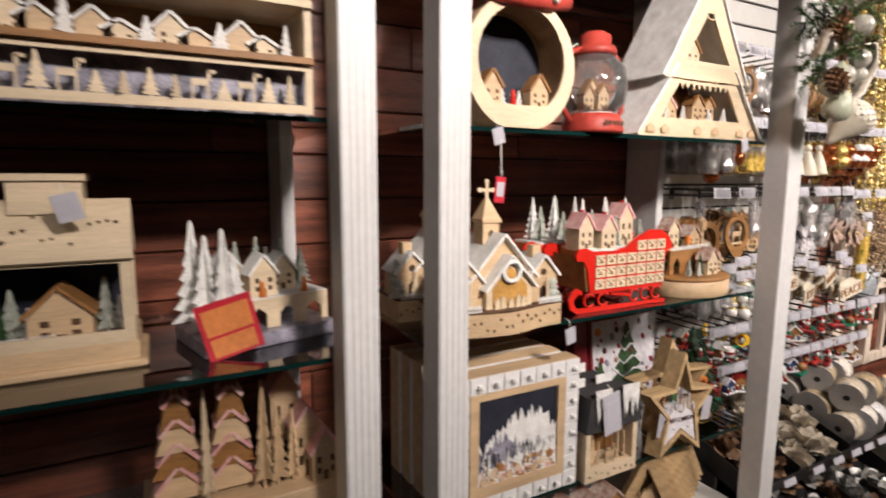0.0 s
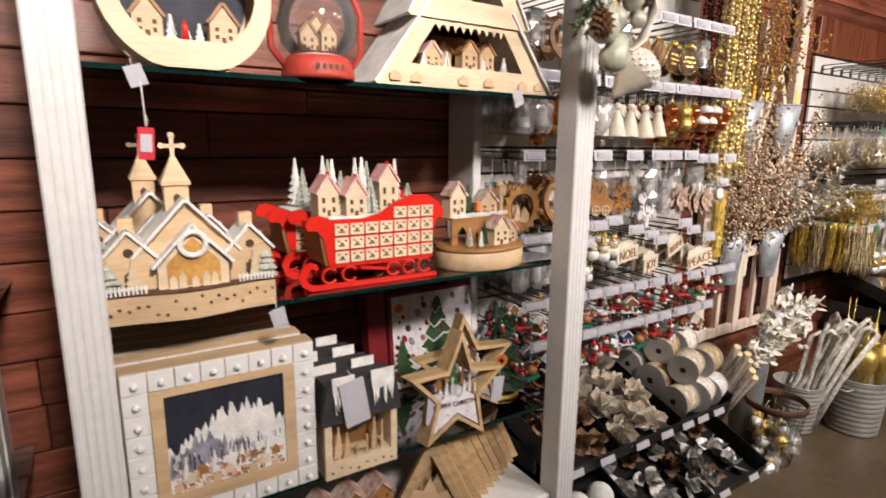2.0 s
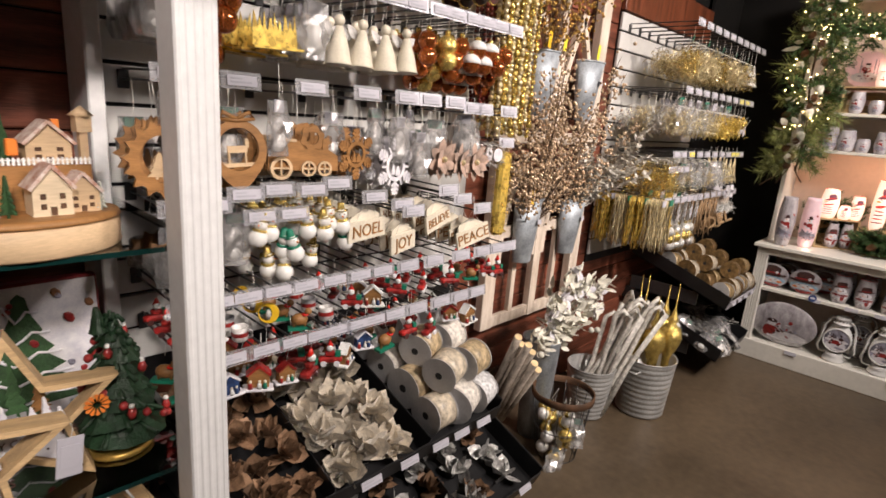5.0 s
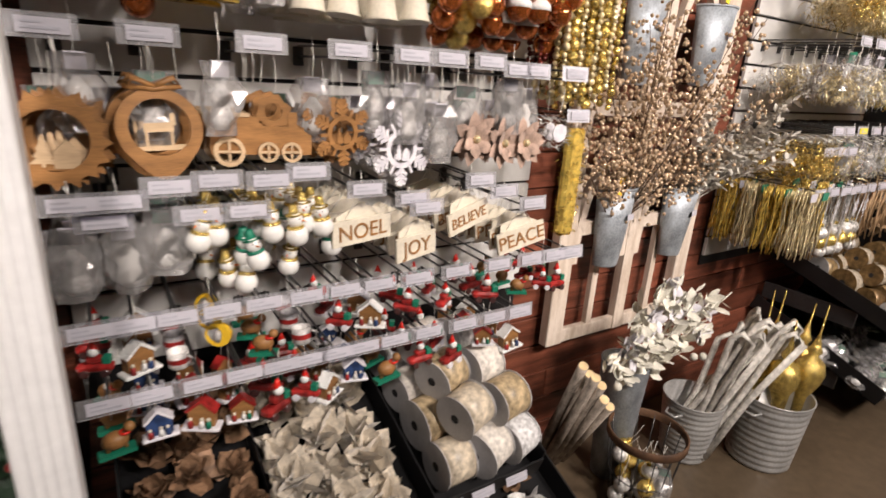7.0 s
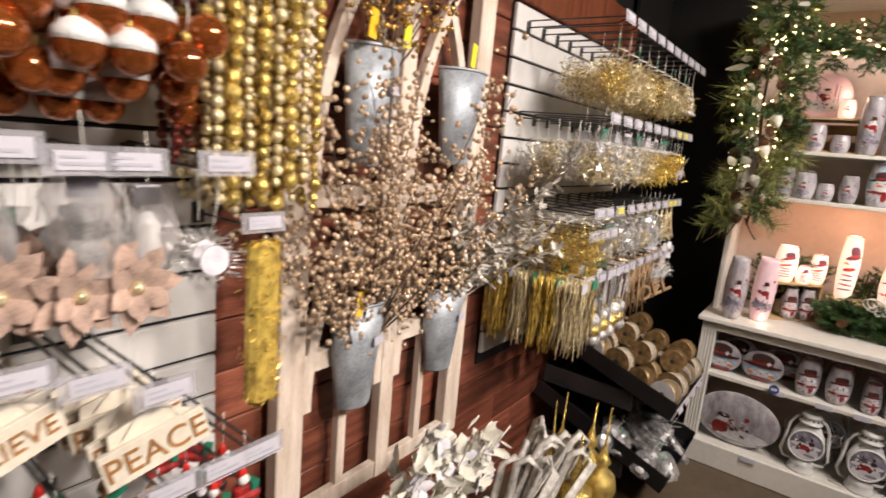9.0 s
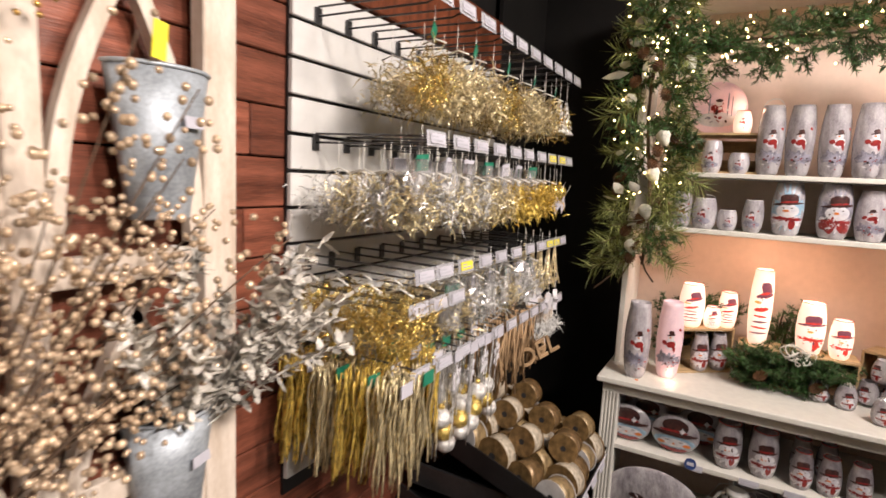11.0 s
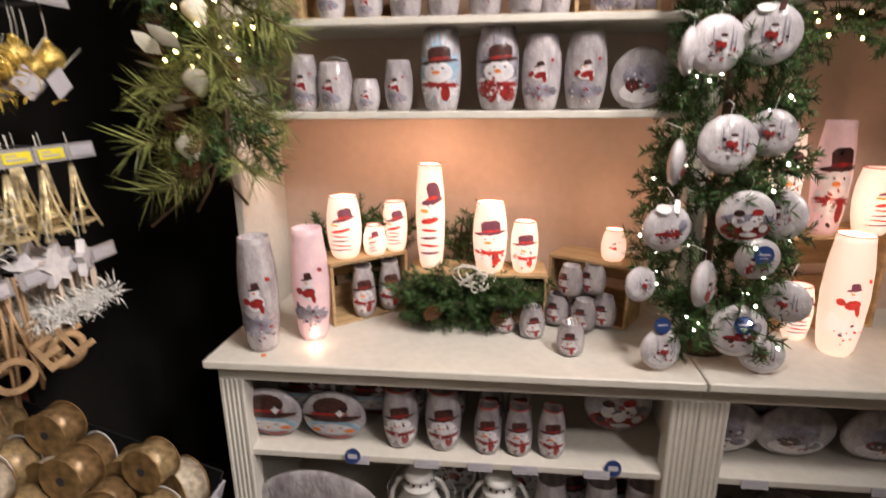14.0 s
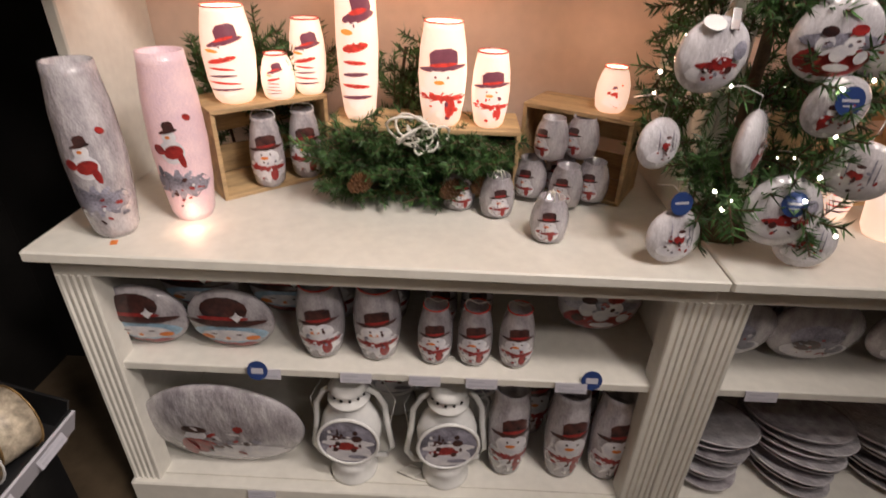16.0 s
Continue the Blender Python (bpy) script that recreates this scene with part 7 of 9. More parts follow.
@kind_of
def wood_loco():
    o = ornament("wooden_ornament", "amber plywood locomotive ornament")
    part("body", Shape().plate([(-0.085, -0.15), (0.085, -0.15), (0.085, -0.115), (0.06, -0.10), (0.06, -0.075), (0.045, -0.075), (0.045, -0.10), (0.0, -0.10), (-0.01, -0.085), (-0.085, -0.085)], -0.003, 0.003), PLY_DARK, o)
    for x, r2 in ((-0.055, 0.026), (0.01, 0.018), (0.05, 0.018)):
        part("wheel", Shape().holed(ring_pts(r2, 20, None, x, -0.145), ring_pts(r2 * 0.72, 20, None, x, -0.145), -0.009, -0.004), PLY, o)
        part("hub", Shape().box(x - r2 * 0.7, x + r2 * 0.7, -0.008, -0.005, -0.147, -0.143).box(x - 0.002, x + 0.002, -0.008, -0.005, -0.145 - r2 * 0.7, -0.145 + r2 * 0.7), PLY, o)
    part("roof", Shape().box(-0.09, -0.02, -0.006, 0.006, -0.085, -0.079), PLY, o)
    part("steam", Shape().holed(ring_pts(0.028, 24, lambda i: 1 + 0.12 * math.sin(i * 1.6), 0.02, -0.075), ring_pts(0.015, 24, None, 0.02, -0.075), -0.002, 0.002), PLY_DARK, o)
    return o


def flake_shape(r, w, z=-0.1):
    sh = Shape()
    for k in range(6):
        m = pose(0, 0, z) @ pose(0, 0, 0, 0, 60 * k, 0)
        sh.box(-w, w, -0.002, 0.002, r * 0.42, r, m=m)
        sh.box(-w * 0.8, w * 0.8, -0.0022, 0.0022, r * 0.42, r * 0.74, m=pose(0, 0, z) @ pose(0, 0, 0, 0, 60 * k + 30, 0))
        for t, q in ((0.55, 0.24), (0.7, 0.24), (0.85, 0.18)):
            for sx in (-1, 1):
                sh.box(-w * 0.9, w * 0.9, -0.0021, 0.0021, 0, r * q, m=m @ pose(0, 0, r * t, 0, 52 * sx, 0))
    sh.holed(ring_pts(r * 0.52, 24, None, 0, z), ring_pts(r * 0.38, 24, None, 0, z), -0.0025, 0.0025)
    return sh


@kind_of
def flake(white):
    o = ornament("snowflake_ornament", "white wooden snowflake ornament with a cut-out scene" if white else "brown plywood snowflake ornament with a cut-out scene")
    mt = PR_WHITE if white else PLY_DARK
    part("snowflake", flake_shape(0.072, 0.0036), mt, o)
    part("figure", Shape().plate(fir_pts(0.02, 0.035, 4, -0.008, -0.123), -0.002, 0.001).plate(gable_pts(0.018, 0.014, 0.012, 0.01, -0.123), -0.002, 0.001), mt, o)
    return o


@kind_of
def poinsettia():
    o = ornament("flower_ornament", "taupe felt poinsettia ornament")
    for ring, (n, L, tilt) in enumerate(((7, 0.062, 0.012), (6, 0.042, 0.022))):
        for i in range(n):
            a = TAU * i / n + ring * 0.4
            sh = Shape()
            leaf(sh, (0, -0.004 * ring, -0.10), Vector((math.cos(a) * L, -tilt, math.sin(a) * L)), (0, 1, 0.01), 0.017)
            part("petal", sh, TAUPE, o)
    part("centre", Shape().ball((0, -0.012, -0.10), 0.009, 8, 5), GOLD_PALE, o)
    return o


@kind_of
def watch():
    o = ornament("wreath_ornament", "silver tinsel wreath ornament with a white disc")
    sh, r2 = Shape(), random.Random(4)
    for i in range(90):
        a = r2.uniform(0, TAU)
        p = Vector((0.034 * math.cos(a), 0, -0.08 + 0.034 * math.sin(a)))
        d = Vector((math.cos(a) * r2.uniform(-0.3, 1), r2.uniform(-1, 0.6), math.sin(a) * r2.uniform(-0.3, 1))).normalized() * 0.022
        s2 = d.orthogonal().normalized() * 0.002
        sh.add([tuple(p - s2), tuple(p + s2), tuple(p + d)], [(0, 1, 2)])
    tagged(part("tinsel", sh, SILVER, o), kind="stuff")
    part("disc", Shape().lathe([(0.022, 0), (0.022, 0.004)], 20, m=pose(0, -0.008, -0.08, 90)), PR_WHITE, o)
    return o


@kind_of
def glass_snowman(green):
    o = ornament("snowman_ornament", "glossy white glass snowman ornament with gold hat")
    part("body", Shape().ball((0, 0, -0.125), 0.030, 14, 8), GLOSS_WHITE, o)
    part("head", Shape().ball((0, -0.002, -0.082), 0.021, 12, 7), GLOSS_WHITE, o)
    part("hat", Shape().lathe([(0.024, -0.068), (0.013, -0.066), (0.011, -0.044), (0.006, -0.04)], 12), GREEN_CARD if green else GOLD, o)
    part("scarf", Shape().tube([(0.019 * math.cos(TAU * i / 12), 0.019 * math.sin(TAU * i / 12), -0.101) for i in range(12)], 0.005, 5, closed=True), GREEN_CARD if green else GOLD, o)
    part("nose", Shape().cyl((0, -0.022, -0.083), (0.004, -0.034, -0.085), 0.003, 0.0005, 6), PR_ORANGE, o)
    for x in (-0.008, 0.008):
        part("eye", Shape().ball((x, -0.021, -0.076), 0.002, 6, 4), PR_BLACK, o)
    return o


@kind_of
def word_sign(word, w, tilt):
    o = ornament("wooden_sign", "ivory wooden sign ornament with a carved word")
    body = part("board", Shape().box(-w / 2, w / 2, -0.004, 0.004, -0.027, 0.027, bevel=0.001), IVORY, o, m=pose(0, 0, -0.08, 0, tilt, 0))
    me = text_mesh(word, 0.047 if len(word) < 6 else 0.036, PLY_DARK, 0.0012)
    part("word", me, None, body, "brown carved letters", m=pose(0, -0.005, -0.001, 90))
    part("house", Shape().plate(gable_pts(w * 0.8, 0.03, 0.022, 0, -0.075), 0.006, 0.01), IVORY, o)
    part("wire", Shape().tube([(-w * 0.3, 0, -0.055), (0, 0.004, 0.0), (w * 0.3, 0, -0.055)], 0.0008, 4), WIRE, o)
    return o


@kind_of
def angel():
    o = ornament("angel_ornament", "ivory ceramic angel ornament with gathered skirt")
    part("skirt", Shape().lathe([(0.034, -0.155), (0.030, -0.15), (0.022, -0.11), (0.012, -0.08), (0.008, -0.068)], 14), IVORY, o)
    part("head", Shape().ball((0, 0, -0.055), 0.013, 10, 6), IVORY, o)
    for sx in (-1, 1):
        sh = Shape()
        leaf(sh, (0, 0.012, -0.09), (sx * 0.035, 0.006, 0.03), (0, -1, 0), 0.013)
        part("wing", sh, GREY_ORN, o)
    return o


@kind_of
def bauble(style):
    o = ornament("bauble", {"copper": "shiny copper coloured glass bauble", "white": "copper bauble with a frosted white cap", "gold": "shiny gold coloured glass bauble", "silver": "frosted silver glitter glass bauble"}[style])
    part("ball", Shape().ball((0, 0, -0.06), 0.028, 14, 8), {"copper": COPPER, "white": COPPER, "gold": GOLD, "silver": SILVER}[style], o)
    part("cap", Shape().lathe([(0.008, -0.034), (0.008, -0.024), (0.003, -0.02)], 10), GOLD, o)
    if style == "white":
        part("frost", Shape().lathe([(0.029, -0.058), (0.027, -0.046), (0.018, -0.036), (0.009, -0.031)], 14), SNOW, o)
    return o


@kind_of
def gold_sheet():
    o = ornament("gold_ornament", "cut gold foil village ornament")
    pts = [(-0.055, -0.14), (0.055, -0.14)]
    for i in range(9):
        x = 0.055 - 0.11 * (i + 0.5) / 9
        pts += [(x + 0.004, -0.105 + 0.012 * (i % 3)), (x, -0.07 - 0.012 * (i % 2)), (x - 0.004, -0.105)]
    part("foil", Shape().plate(pts, -0.001, 0.001), GOLD_DEEP, o)
    part("tray", Shape().box(-0.06, 0.06, -0.02, 0.01, -0.145, -0.14), GOLD_DEEP, o)
    return o


@kind_of
def bagged(seed):
    o = ornament("wrapped_ornament", ("grey resin ornament in crumpled clear wrap", "white resin ornament in crumpled clear wrap", "silver ornament in clear wrap with a green card")[seed % 3])
    r2, sh = random.Random(seed), Shape()
    rings = []
    for j in range(6):
        t = j / 5
        rings.append([((0.03 + 0.012 * math.sin(3 * t)) * r2.uniform(0.7, 1.25) * math.cos(TAU * i / 8), 0.018 * r2.uniform(0.5, 1.3) * math.sin(TAU * i / 8), -0.15 + 0.12 * t) for i in range(8)])
    part("wrap", Shape().loft(rings, smooth=False), BAG, o, "crumpled clear wrap")
    part("figure", Shape().lathe([(0.012, -0.14), (0.024, -0.125), (0.016, -0.10), (0.02, -0.085), (0.006, -0.065)], 10, squash=0.6), (GREY_ORN, GLOSS_WHITE, SILVER)[seed % 3], o)
    if seed % 3 == 2:
        part("card", Shape().box(-0.022, 0.022, -0.003, 0, -0.055, -0.03), GREEN_CARD, o, "green header card")
    else:
        part("card", Shape().box(-0.016, 0.016, -0.003, 0, -0.055, -0.028), PAPER, o, "white barcode card")
    return o


@kind_of
def figurine(k):
    names = ("small red car ornament with a painted driver hat", "small painted brown gingerbread house ornament", "small yellow crescent moon ornament", "small red and white sledge ornament", "small brown reindeer ornament with green base", "small blue night-scene ornament on a white base", "small green and red candy house ornament", "small white and red mug ornament")
    o = ornament("painted_ornament", names[k])
    a, b = ((PAINT_RED, PR_BLACK), (PLY_DARK, SNOW), (YELLOW, YELLOW), (PAINT_RED, PR_WHITE), (PLY_DARK, GREEN_CARD), (PR_NIGHT, PR_WHITE), (PLY_DARK, PAINT_RED), (GREY_ORN, PAINT_RED))[k]
    if k == 2:
        outer = ring_pts(0.03, 24, None, 0, -0.065)
        inner = [(x * 0.62 - 0.009, -0.065 + (z + 0.065) * 0.78) for x, z in outer]
        part("moon", Shape().holed(outer, inner, -0.006, 0.006), a, o)
        part("figure", Shape().lathe([(0.008, -0.085), (0.009, -0.07), (0.005, -0.055)], 8), GREY_ORN, o)
    elif k in (1, 6, 5):
        part("base", Shape().box(-0.036, 0.036, -0.02, 0.014, -0.10, -0.092, bevel=0.002), b if k != 6 else PR_WHITE, o)
        part("house", Shape().plate(gable_pts(0.05, 0.032, 0.022, 0, -0.092), -0.010, 0.012), a, o)
        for sx in (-1, 1):
            part("roof", Shape().box(0 if sx > 0 else -0.037, 0.037 if sx > 0 else 0, -0.014, 0.014, -0.002, 0.003, m=pose(0, 0, -0.036, 0, 41 * sx)), b, o)
        for x, mt in ((-0.019, PAINT_RED), (0.015, PR_NIGHT if k != 6 else GREEN_CARD), (0.002, SNOW)):
            part("figure", Shape().lathe([(0.006, -0.092), (0.005, -0.081), (0.003, -0.077)], 8, m=pose(x, -0.015, 0)), mt, o)
            part("head", Shape().ball((x, -0.015, -0.074), 0.004, 7, 5), IVORY, o)
    elif k in (0, 3):
        part("body", Shape().box(-0.036, 0.036, -0.014, 0.014, -0.092, -0.072, bevel=0.006).box(-0.016, 0.014, -0.011, 0.011, -0.072, -0.054, bevel=0.005), a, o)
        for x in (-0.02, 0.02):
            part("wheel", Shape().cyl((x, -0.017, -0.092), (x, 0.017, -0.092), 0.009, seg=12), b, o)
        part("passenger", Shape().ball((0, -0.004, -0.044), 0.011, 8, 5), SNOW, o)
        part("hat", Shape().lathe([(0.011, -0.04), (0.002, -0.018)], 8), RED, o)
        part("parcel", Shape().box(0.016, 0.032, -0.01, 0.01, -0.072, -0.056, bevel=0.001), GREEN_CARD, o)
    elif k == 4:
        part("base", Shape().box(-0.03, 0.03, -0.012, 0.012, -0.10, -0.092), b, o)
        part("body", Shape().ball((0, 0, -0.072), 0.017, 10, 6, sx=1.35), a, o)
        part("head", Shape().ball((0.024, -0.004, -0.05), 0.010, 8, 5), a, o)
        for x in (-0.014, 0.014):
            part("leg", Shape().cyl((x, 0, -0.093), (x, 0, -0.075), 0.004), a, o)
        part("scarf", Shape().tube([(0.016 + 0.008 * math.cos(TAU * i / 8), -0.004 + 0.008 * math.sin(TAU * i / 8), -0.058) for i in range(8)], 0.003, 5, closed=True), RED, o)
    else:
        part("mug", Shape().lathe([(0.018, -0.095), (0.022, -0.09), (0.022, -0.055), (0.019, -0.055), (0.018, -0.08)], 14), a, o)
        part("stripe", Shape().lathe([(0.0225, -0.08), (0.0225, -0.068)], 14, caps=False), b, o)
        part("handle", Shape().tube([(0.02, 0, -0.062), (0.034, 0, -0.066), (0.034, 0, -0.082), (0.02, 0, -0.088)], 0.003, 5), a, o)
    return o


@kind_of
def bark_drop():
    o = ornament("bark_ornament", "brown and gold lattice drop ornament")
    part("body", Shape().lathe([(0.006, -0.15), (0.024, -0.135), (0.033, -0.10), (0.028, -0.07), (0.012, -0.05)], 16), PLY_DARK, o)
    sh = Shape()
    for k in range(8):
        a = TAU * k / 8
        sh.tube([(r2 * math.cos(a + t), r2 * math.sin(a + t), z) for r2, z, t in ((0.025, -0.135, 0), (0.0345, -0.10, 0.35), (0.0295, -0.07, 0.7), (0.013, -0.05, 1.0))], 0.003, 5)
    part("lattice", sh, GOLD_PALE, o)
    part("cap", Shape().lathe([(0.010, -0.052), (0.010, -0.04), (0.003, -0.035)], 12), GOLD, o)
    return o


@kind_of
def medallion():
    o = ornament("medallion_ornament", "dark round medallion ornament with gold rim and bars")
    part("disc", Shape().lathe([(0.040, -0.006), (0.042, 0), (0.040, 0.006)], 28, m=pose(0, 0, -0.105, 90)), PR_BLACK, o)
    part("gold_rim", Shape().tube([(0.041 * math.cos(TAU * i / 28), 0, -0.105 + 0.041 * math.sin(TAU * i / 28)) for i in range(28)], 0.004, 6, closed=True), GOLD, o)
    for z, w in ((-0.09, 0.022), (-0.105, 0.028), (-0.12, 0.018)):
        part("gold_bar", Shape().box(-w, w, -0.0085, -0.006, z - 0.0035, z + 0.0035), GOLD, o)
    part("crown", Shape().lathe([(0.014, -0.066), (0.018, -0.058), (0.012, -0.045), (0.004, -0.04)], 12), GOLD, o)
    return o


def peg_hook(x, z, reach, label_mat=PAPER, kind="double", drop=0.0):
    """A black wire hook in the slatwall with a label plate at its tip."""
    key = ("hook", round(reach, 3), label_mat.name)
    m = pose(x, FACE_Y, z)
    if key in KINDS:
        return copy_thing(KINDS[key], m)
    o = thing("peg_hook", "black wire peg hook with a printed price label", "hook", m, "slatwall peg hooks")
    part("back_clip", Shape().box(-0.012, 0.012, -0.004, 0, -0.02, 0.02, bevel=0.001), STEEL, o)
    part("wire", Shape().tube([(0, -0.002, 0), (0, -reach * 0.9, 0.0), (0, -reach, 0.012), (0, -reach - 0.004, 0.018), (0, -reach * 0.9, 0.019), (0, -0.002, 0.022)], 0.0026, 6), STEEL, o)
    hold = part("label_sleeve", Shape().box(-0.042, 0.042, -0.002, 0, -0.016, 0.018, m=pose(0, -reach - 0.006, 0.012, -7)), HOLDER, o, "clear plastic label sleeve")
    part("price_label", Shape().box(-0.030, 0.032, -0.0042, -0.0022, -0.010, 0.011, m=pose(0, -reach - 0.006, 0.012, -7)), label_mat, hold)
    part("print", Shape().box(-0.024, 0.02, -0.0052, -0.0044, -0.005, -0.001, m=pose(0, -reach - 0.006, 0.012, -7)).box(-0.024, 0.0, -0.0052, -0.0044, 0.003, 0.006, m=pose(0, -reach - 0.006, 0.012, -7)), PRINT, hold)
    KINDS[key] = o
    return o


HR = random.Random(77)


def hang(x, z, reach, maker, args, n, first=0.03, gap=0.05, size=1.0, drop=0.0, twist=14):
    """A hook with n alike ornaments, one behind another."""
    peg_hook(x, z, reach)
    for k in range(n):
        y = FACE_Y - reach + first + gap * k
        if y > FACE_Y - 0.03:
            break
        s3 = size * HR.uniform(0.97, 1.03)
        ob = maker(pose(x + HR.uniform(-0.006, 0.006), y, z - 0.003 - drop, HR.uniform(-4, 4), HR.uniform(-5, 5), HR.uniform(-twist, twist)), *args)
        ob.scale = (s3, s3, s3)


REACH = 0.29
# row 1: top
for i, x in enumerate((1.62, 1.72, 1.81, 1.90, 1.99, 2.08, 2.16, 2.245, 2.345, 2.43, 2.51)):
    mk, ar = ((bagged, (2,)), (wood_pear, ()), (bagged, (5,)), (bagged, (1,)), (bagged, (8,)), (bark_drop, ()), (bark_drop, ()), (medallion, ()), (medallion, ()), (bagged, (2,)), (medallion, ()))[i]
    hang(x, 1.865, REACH, mk, ar, 4, size=1.0 if i in (3, 5, 6, 7, 8, 10) else 0.8)
# row 2
for i, x in enumerate((1.60, 1.66, 1.73, 1.815, 1.92, 1.99, 2.06, 2.125, 2.19, 2.28, 2.34, 2.41, 2.47, 2.53, 2.60)):
    mk, ar = ((bagged, (4,)), (bagged, (3,)), (bauble, ("copper",)), (gold_sheet, ()), (bagged, (1,)), (angel, ()), (angel, ()), (angel, ()), (angel, ()), (bauble, ("copper",)), (bauble, ("gold",)), (bauble, ("copper",)), (bauble, ("white",)), (bauble, ("white",)), (bauble, ("copper",)))[i]
    hang(x, 1.643, REACH, mk, ar, 5)
    if ar and ar[0] in ("copper", "white", "gold") and mk is bauble:
        for k in range(4):
            ob = mk(pose(x + HR.uniform(-0.03, 0.03), FACE_Y - REACH + 0.03 + 0.05 * k, 1.60 - 0.03 * (k % 3), 0, 0, HR.uniform(0, 90)), *ar)
# row 3: cut-out ornaments
for i, x in enumerate((1.60, 1.728, 1.892, 2.047, 2.177, 2.262, 2.362, 2.44, 2.49, 2.612)):
    mk, ar = ((wood_spiked, ()), (wood_pear, ()), (wood_loco, ()), (flake, (False,)), (flake, (True,)), (bagged, (6,)), (poinsettia, ()), (poinsettia, ()), (poinsettia, ()), (watch, ()))[i]
    hang(x, 1.415 if i < 7 else 1.403, REACH, mk, ar, 5 if mk is not watch else 2, gap=0.028 if mk in (wood_spiked, wood_pear, wood_loco) else 0.05, size=(1.0, 0.95, 1.0, 0.92, 1.05)[i] if i < 5 else 1.0, drop=(0.04, 0.02, 0.02, 0.045, 0.06)[i] if i < 5 else 0.045)
for i, x in enumerate((1.60, 1.70, 1.80, 1.98, 2.10, 2.16, 2.24, 2.32, 2.42, 2.52)):
    bagged(pose(x + 0.03, FACE_Y - 0.20 - 0.03 * (i % 3), 1.425 - 0.02 * (i % 2), 0, 0, HR.uniform(-30, 30)), 10 + i)
    bagged(pose(x - 0.02, FACE_Y - 0.12, 1.37, 0, 0, HR.uniform(-30, 30)), 11 + i % 4)
# row 4: snowmen and signs
for i, x in enumerate((1.60, 1.662, 1.735, 1.81, 1.897, 1.967, 2.084, 2.225, 2.362, 2.525)):
    z = (1.165, 1.165, 1.185, 1.192, 1.188, 1.20, 1.161, 1.113, 1.165, 1.10)[i]
    mk, ar = ((bagged, (3,)), (bagged, (7,)), (bagged, (2,)), (glass_snowman, (False,)), (glass_snowman, (False,)), (glass_snowman, (False,)), (word_sign, ("NOEL", 0.145, 1)), (word_sign, ("JOY", 0.115, -6)), (word_sign, ("BELIEVE", 0.14, -14)), (word_sign, ("PEACE", 0.14, -11)))[i]
    hang(x, z, REACH, mk, ar, 5, gap=0.045, size=0.74 if mk is glass_snowman else 1.0)
    if mk is glass_snowman:
        for k in range(9):
            ob = mk(pose(x + HR.uniform(-0.05, 0.05), FACE_Y - REACH + 0.015 + 0.03 * k, z - 0.05 * (k % 3) - 0.01, HR.uniform(-12, 12), HR.uniform(-15, 15), HR.uniform(-50, 50)), k % 3 == 1)
            ob.scale = (0.74, 0.74, 0.74)
# rows 5 and 6: small painted ornaments
for i, x in enumerate((1.60, 1.661, 1.726, 1.798, 1.87, 1.951, 2.03, 2.104, 2.198, 2.30, 2.419, 2.52, 2.60, 2.66)):
    hang(x, 0.963, REACH + 0.02, figurine, (((0, 1, 7, 2, 4, 7, 3, 1, 0, 3, 0, 4, 3, 0)[i]),), 3, gap=0.075, size=(0.78, 0.92, 0.85)[i % 3], drop=HR.uniform(-0.004, 0.022), twist=45)
for i, x in enumerate((1.61, 1.673, 1.752, 1.823, 1.889, 1.95, 2.0, 2.061, 2.13, 2.213, 2.31, 2.396, 2.474)):
    hang(x, 0.843, REACH + 0.05, figurine, (((4, 5, 6, 6, 0, 3, 1, 5, 4, 0, 3, 6, 1)[i]),), 3, gap=0.085, size=(1.0, 0.84, 0.92, 0.8)[i % 4], drop=HR.uniform(-0.004, 0.025), twist=45)
# spare label rail plates
for x in (1.64, 1.78, 1.86, 2.2, 2.45):
    peg_hook(x, 1.13, REACH - 0.02)

# ---- slanted black bins under the slatwalls ----
def slant_bin(x0, x1, lip_y, lip_z, back_z, label, dividers=()):
    o = thing("display_bin", label, "bin", pose(x0, lip_y, 0), "slanted black bins")
    w, d = x1 - x0, FACE_Y - 0.01 - lip_y
    ang = math.degrees(math.atan2(back_z - lip_z, d))
    L = math.hypot(d, back_z - lip_z)
    m = pose(0, 0, lip_z, ang)
    part("floor_panel", Shape().box(0, w, 0.0, L, -0.055, -0.05, m=m), BLACK, o)
    part("front_lip", Shape().box(0, w, -0.005, 0, -0.055, 0.0, m=m), BLACK, o)
    for x in (0, w - 0.005):
        part("side_panel", Shape().box(x, x + 0.005, 0, L, -0.055, 0.025, m=m), BLACK, o)
    for x in dividers:
        part("divider", Shape().box(x - x0, x - x0 + 0.004, 0, L, -0.05, 0.015, m=m), BLACK, o)
    for sx in (0.02, w - 0.04):
        part("bracket", Shape().box(sx, sx + 0.012, d * 0.3, d, lip_z + (back_z - lip_z) * 0.3 - 0.14, lip_z + (back_z - lip_z) * 0.3 - 0.06), STEEL, o)
    return pose(x0, lip_y, 0) @ m


SPOOL = {}
CARD = shader("off_white_card", (0.62, 0.61, 0.61), 0.6, vary=0.1, scale=15, random_each=0.12)


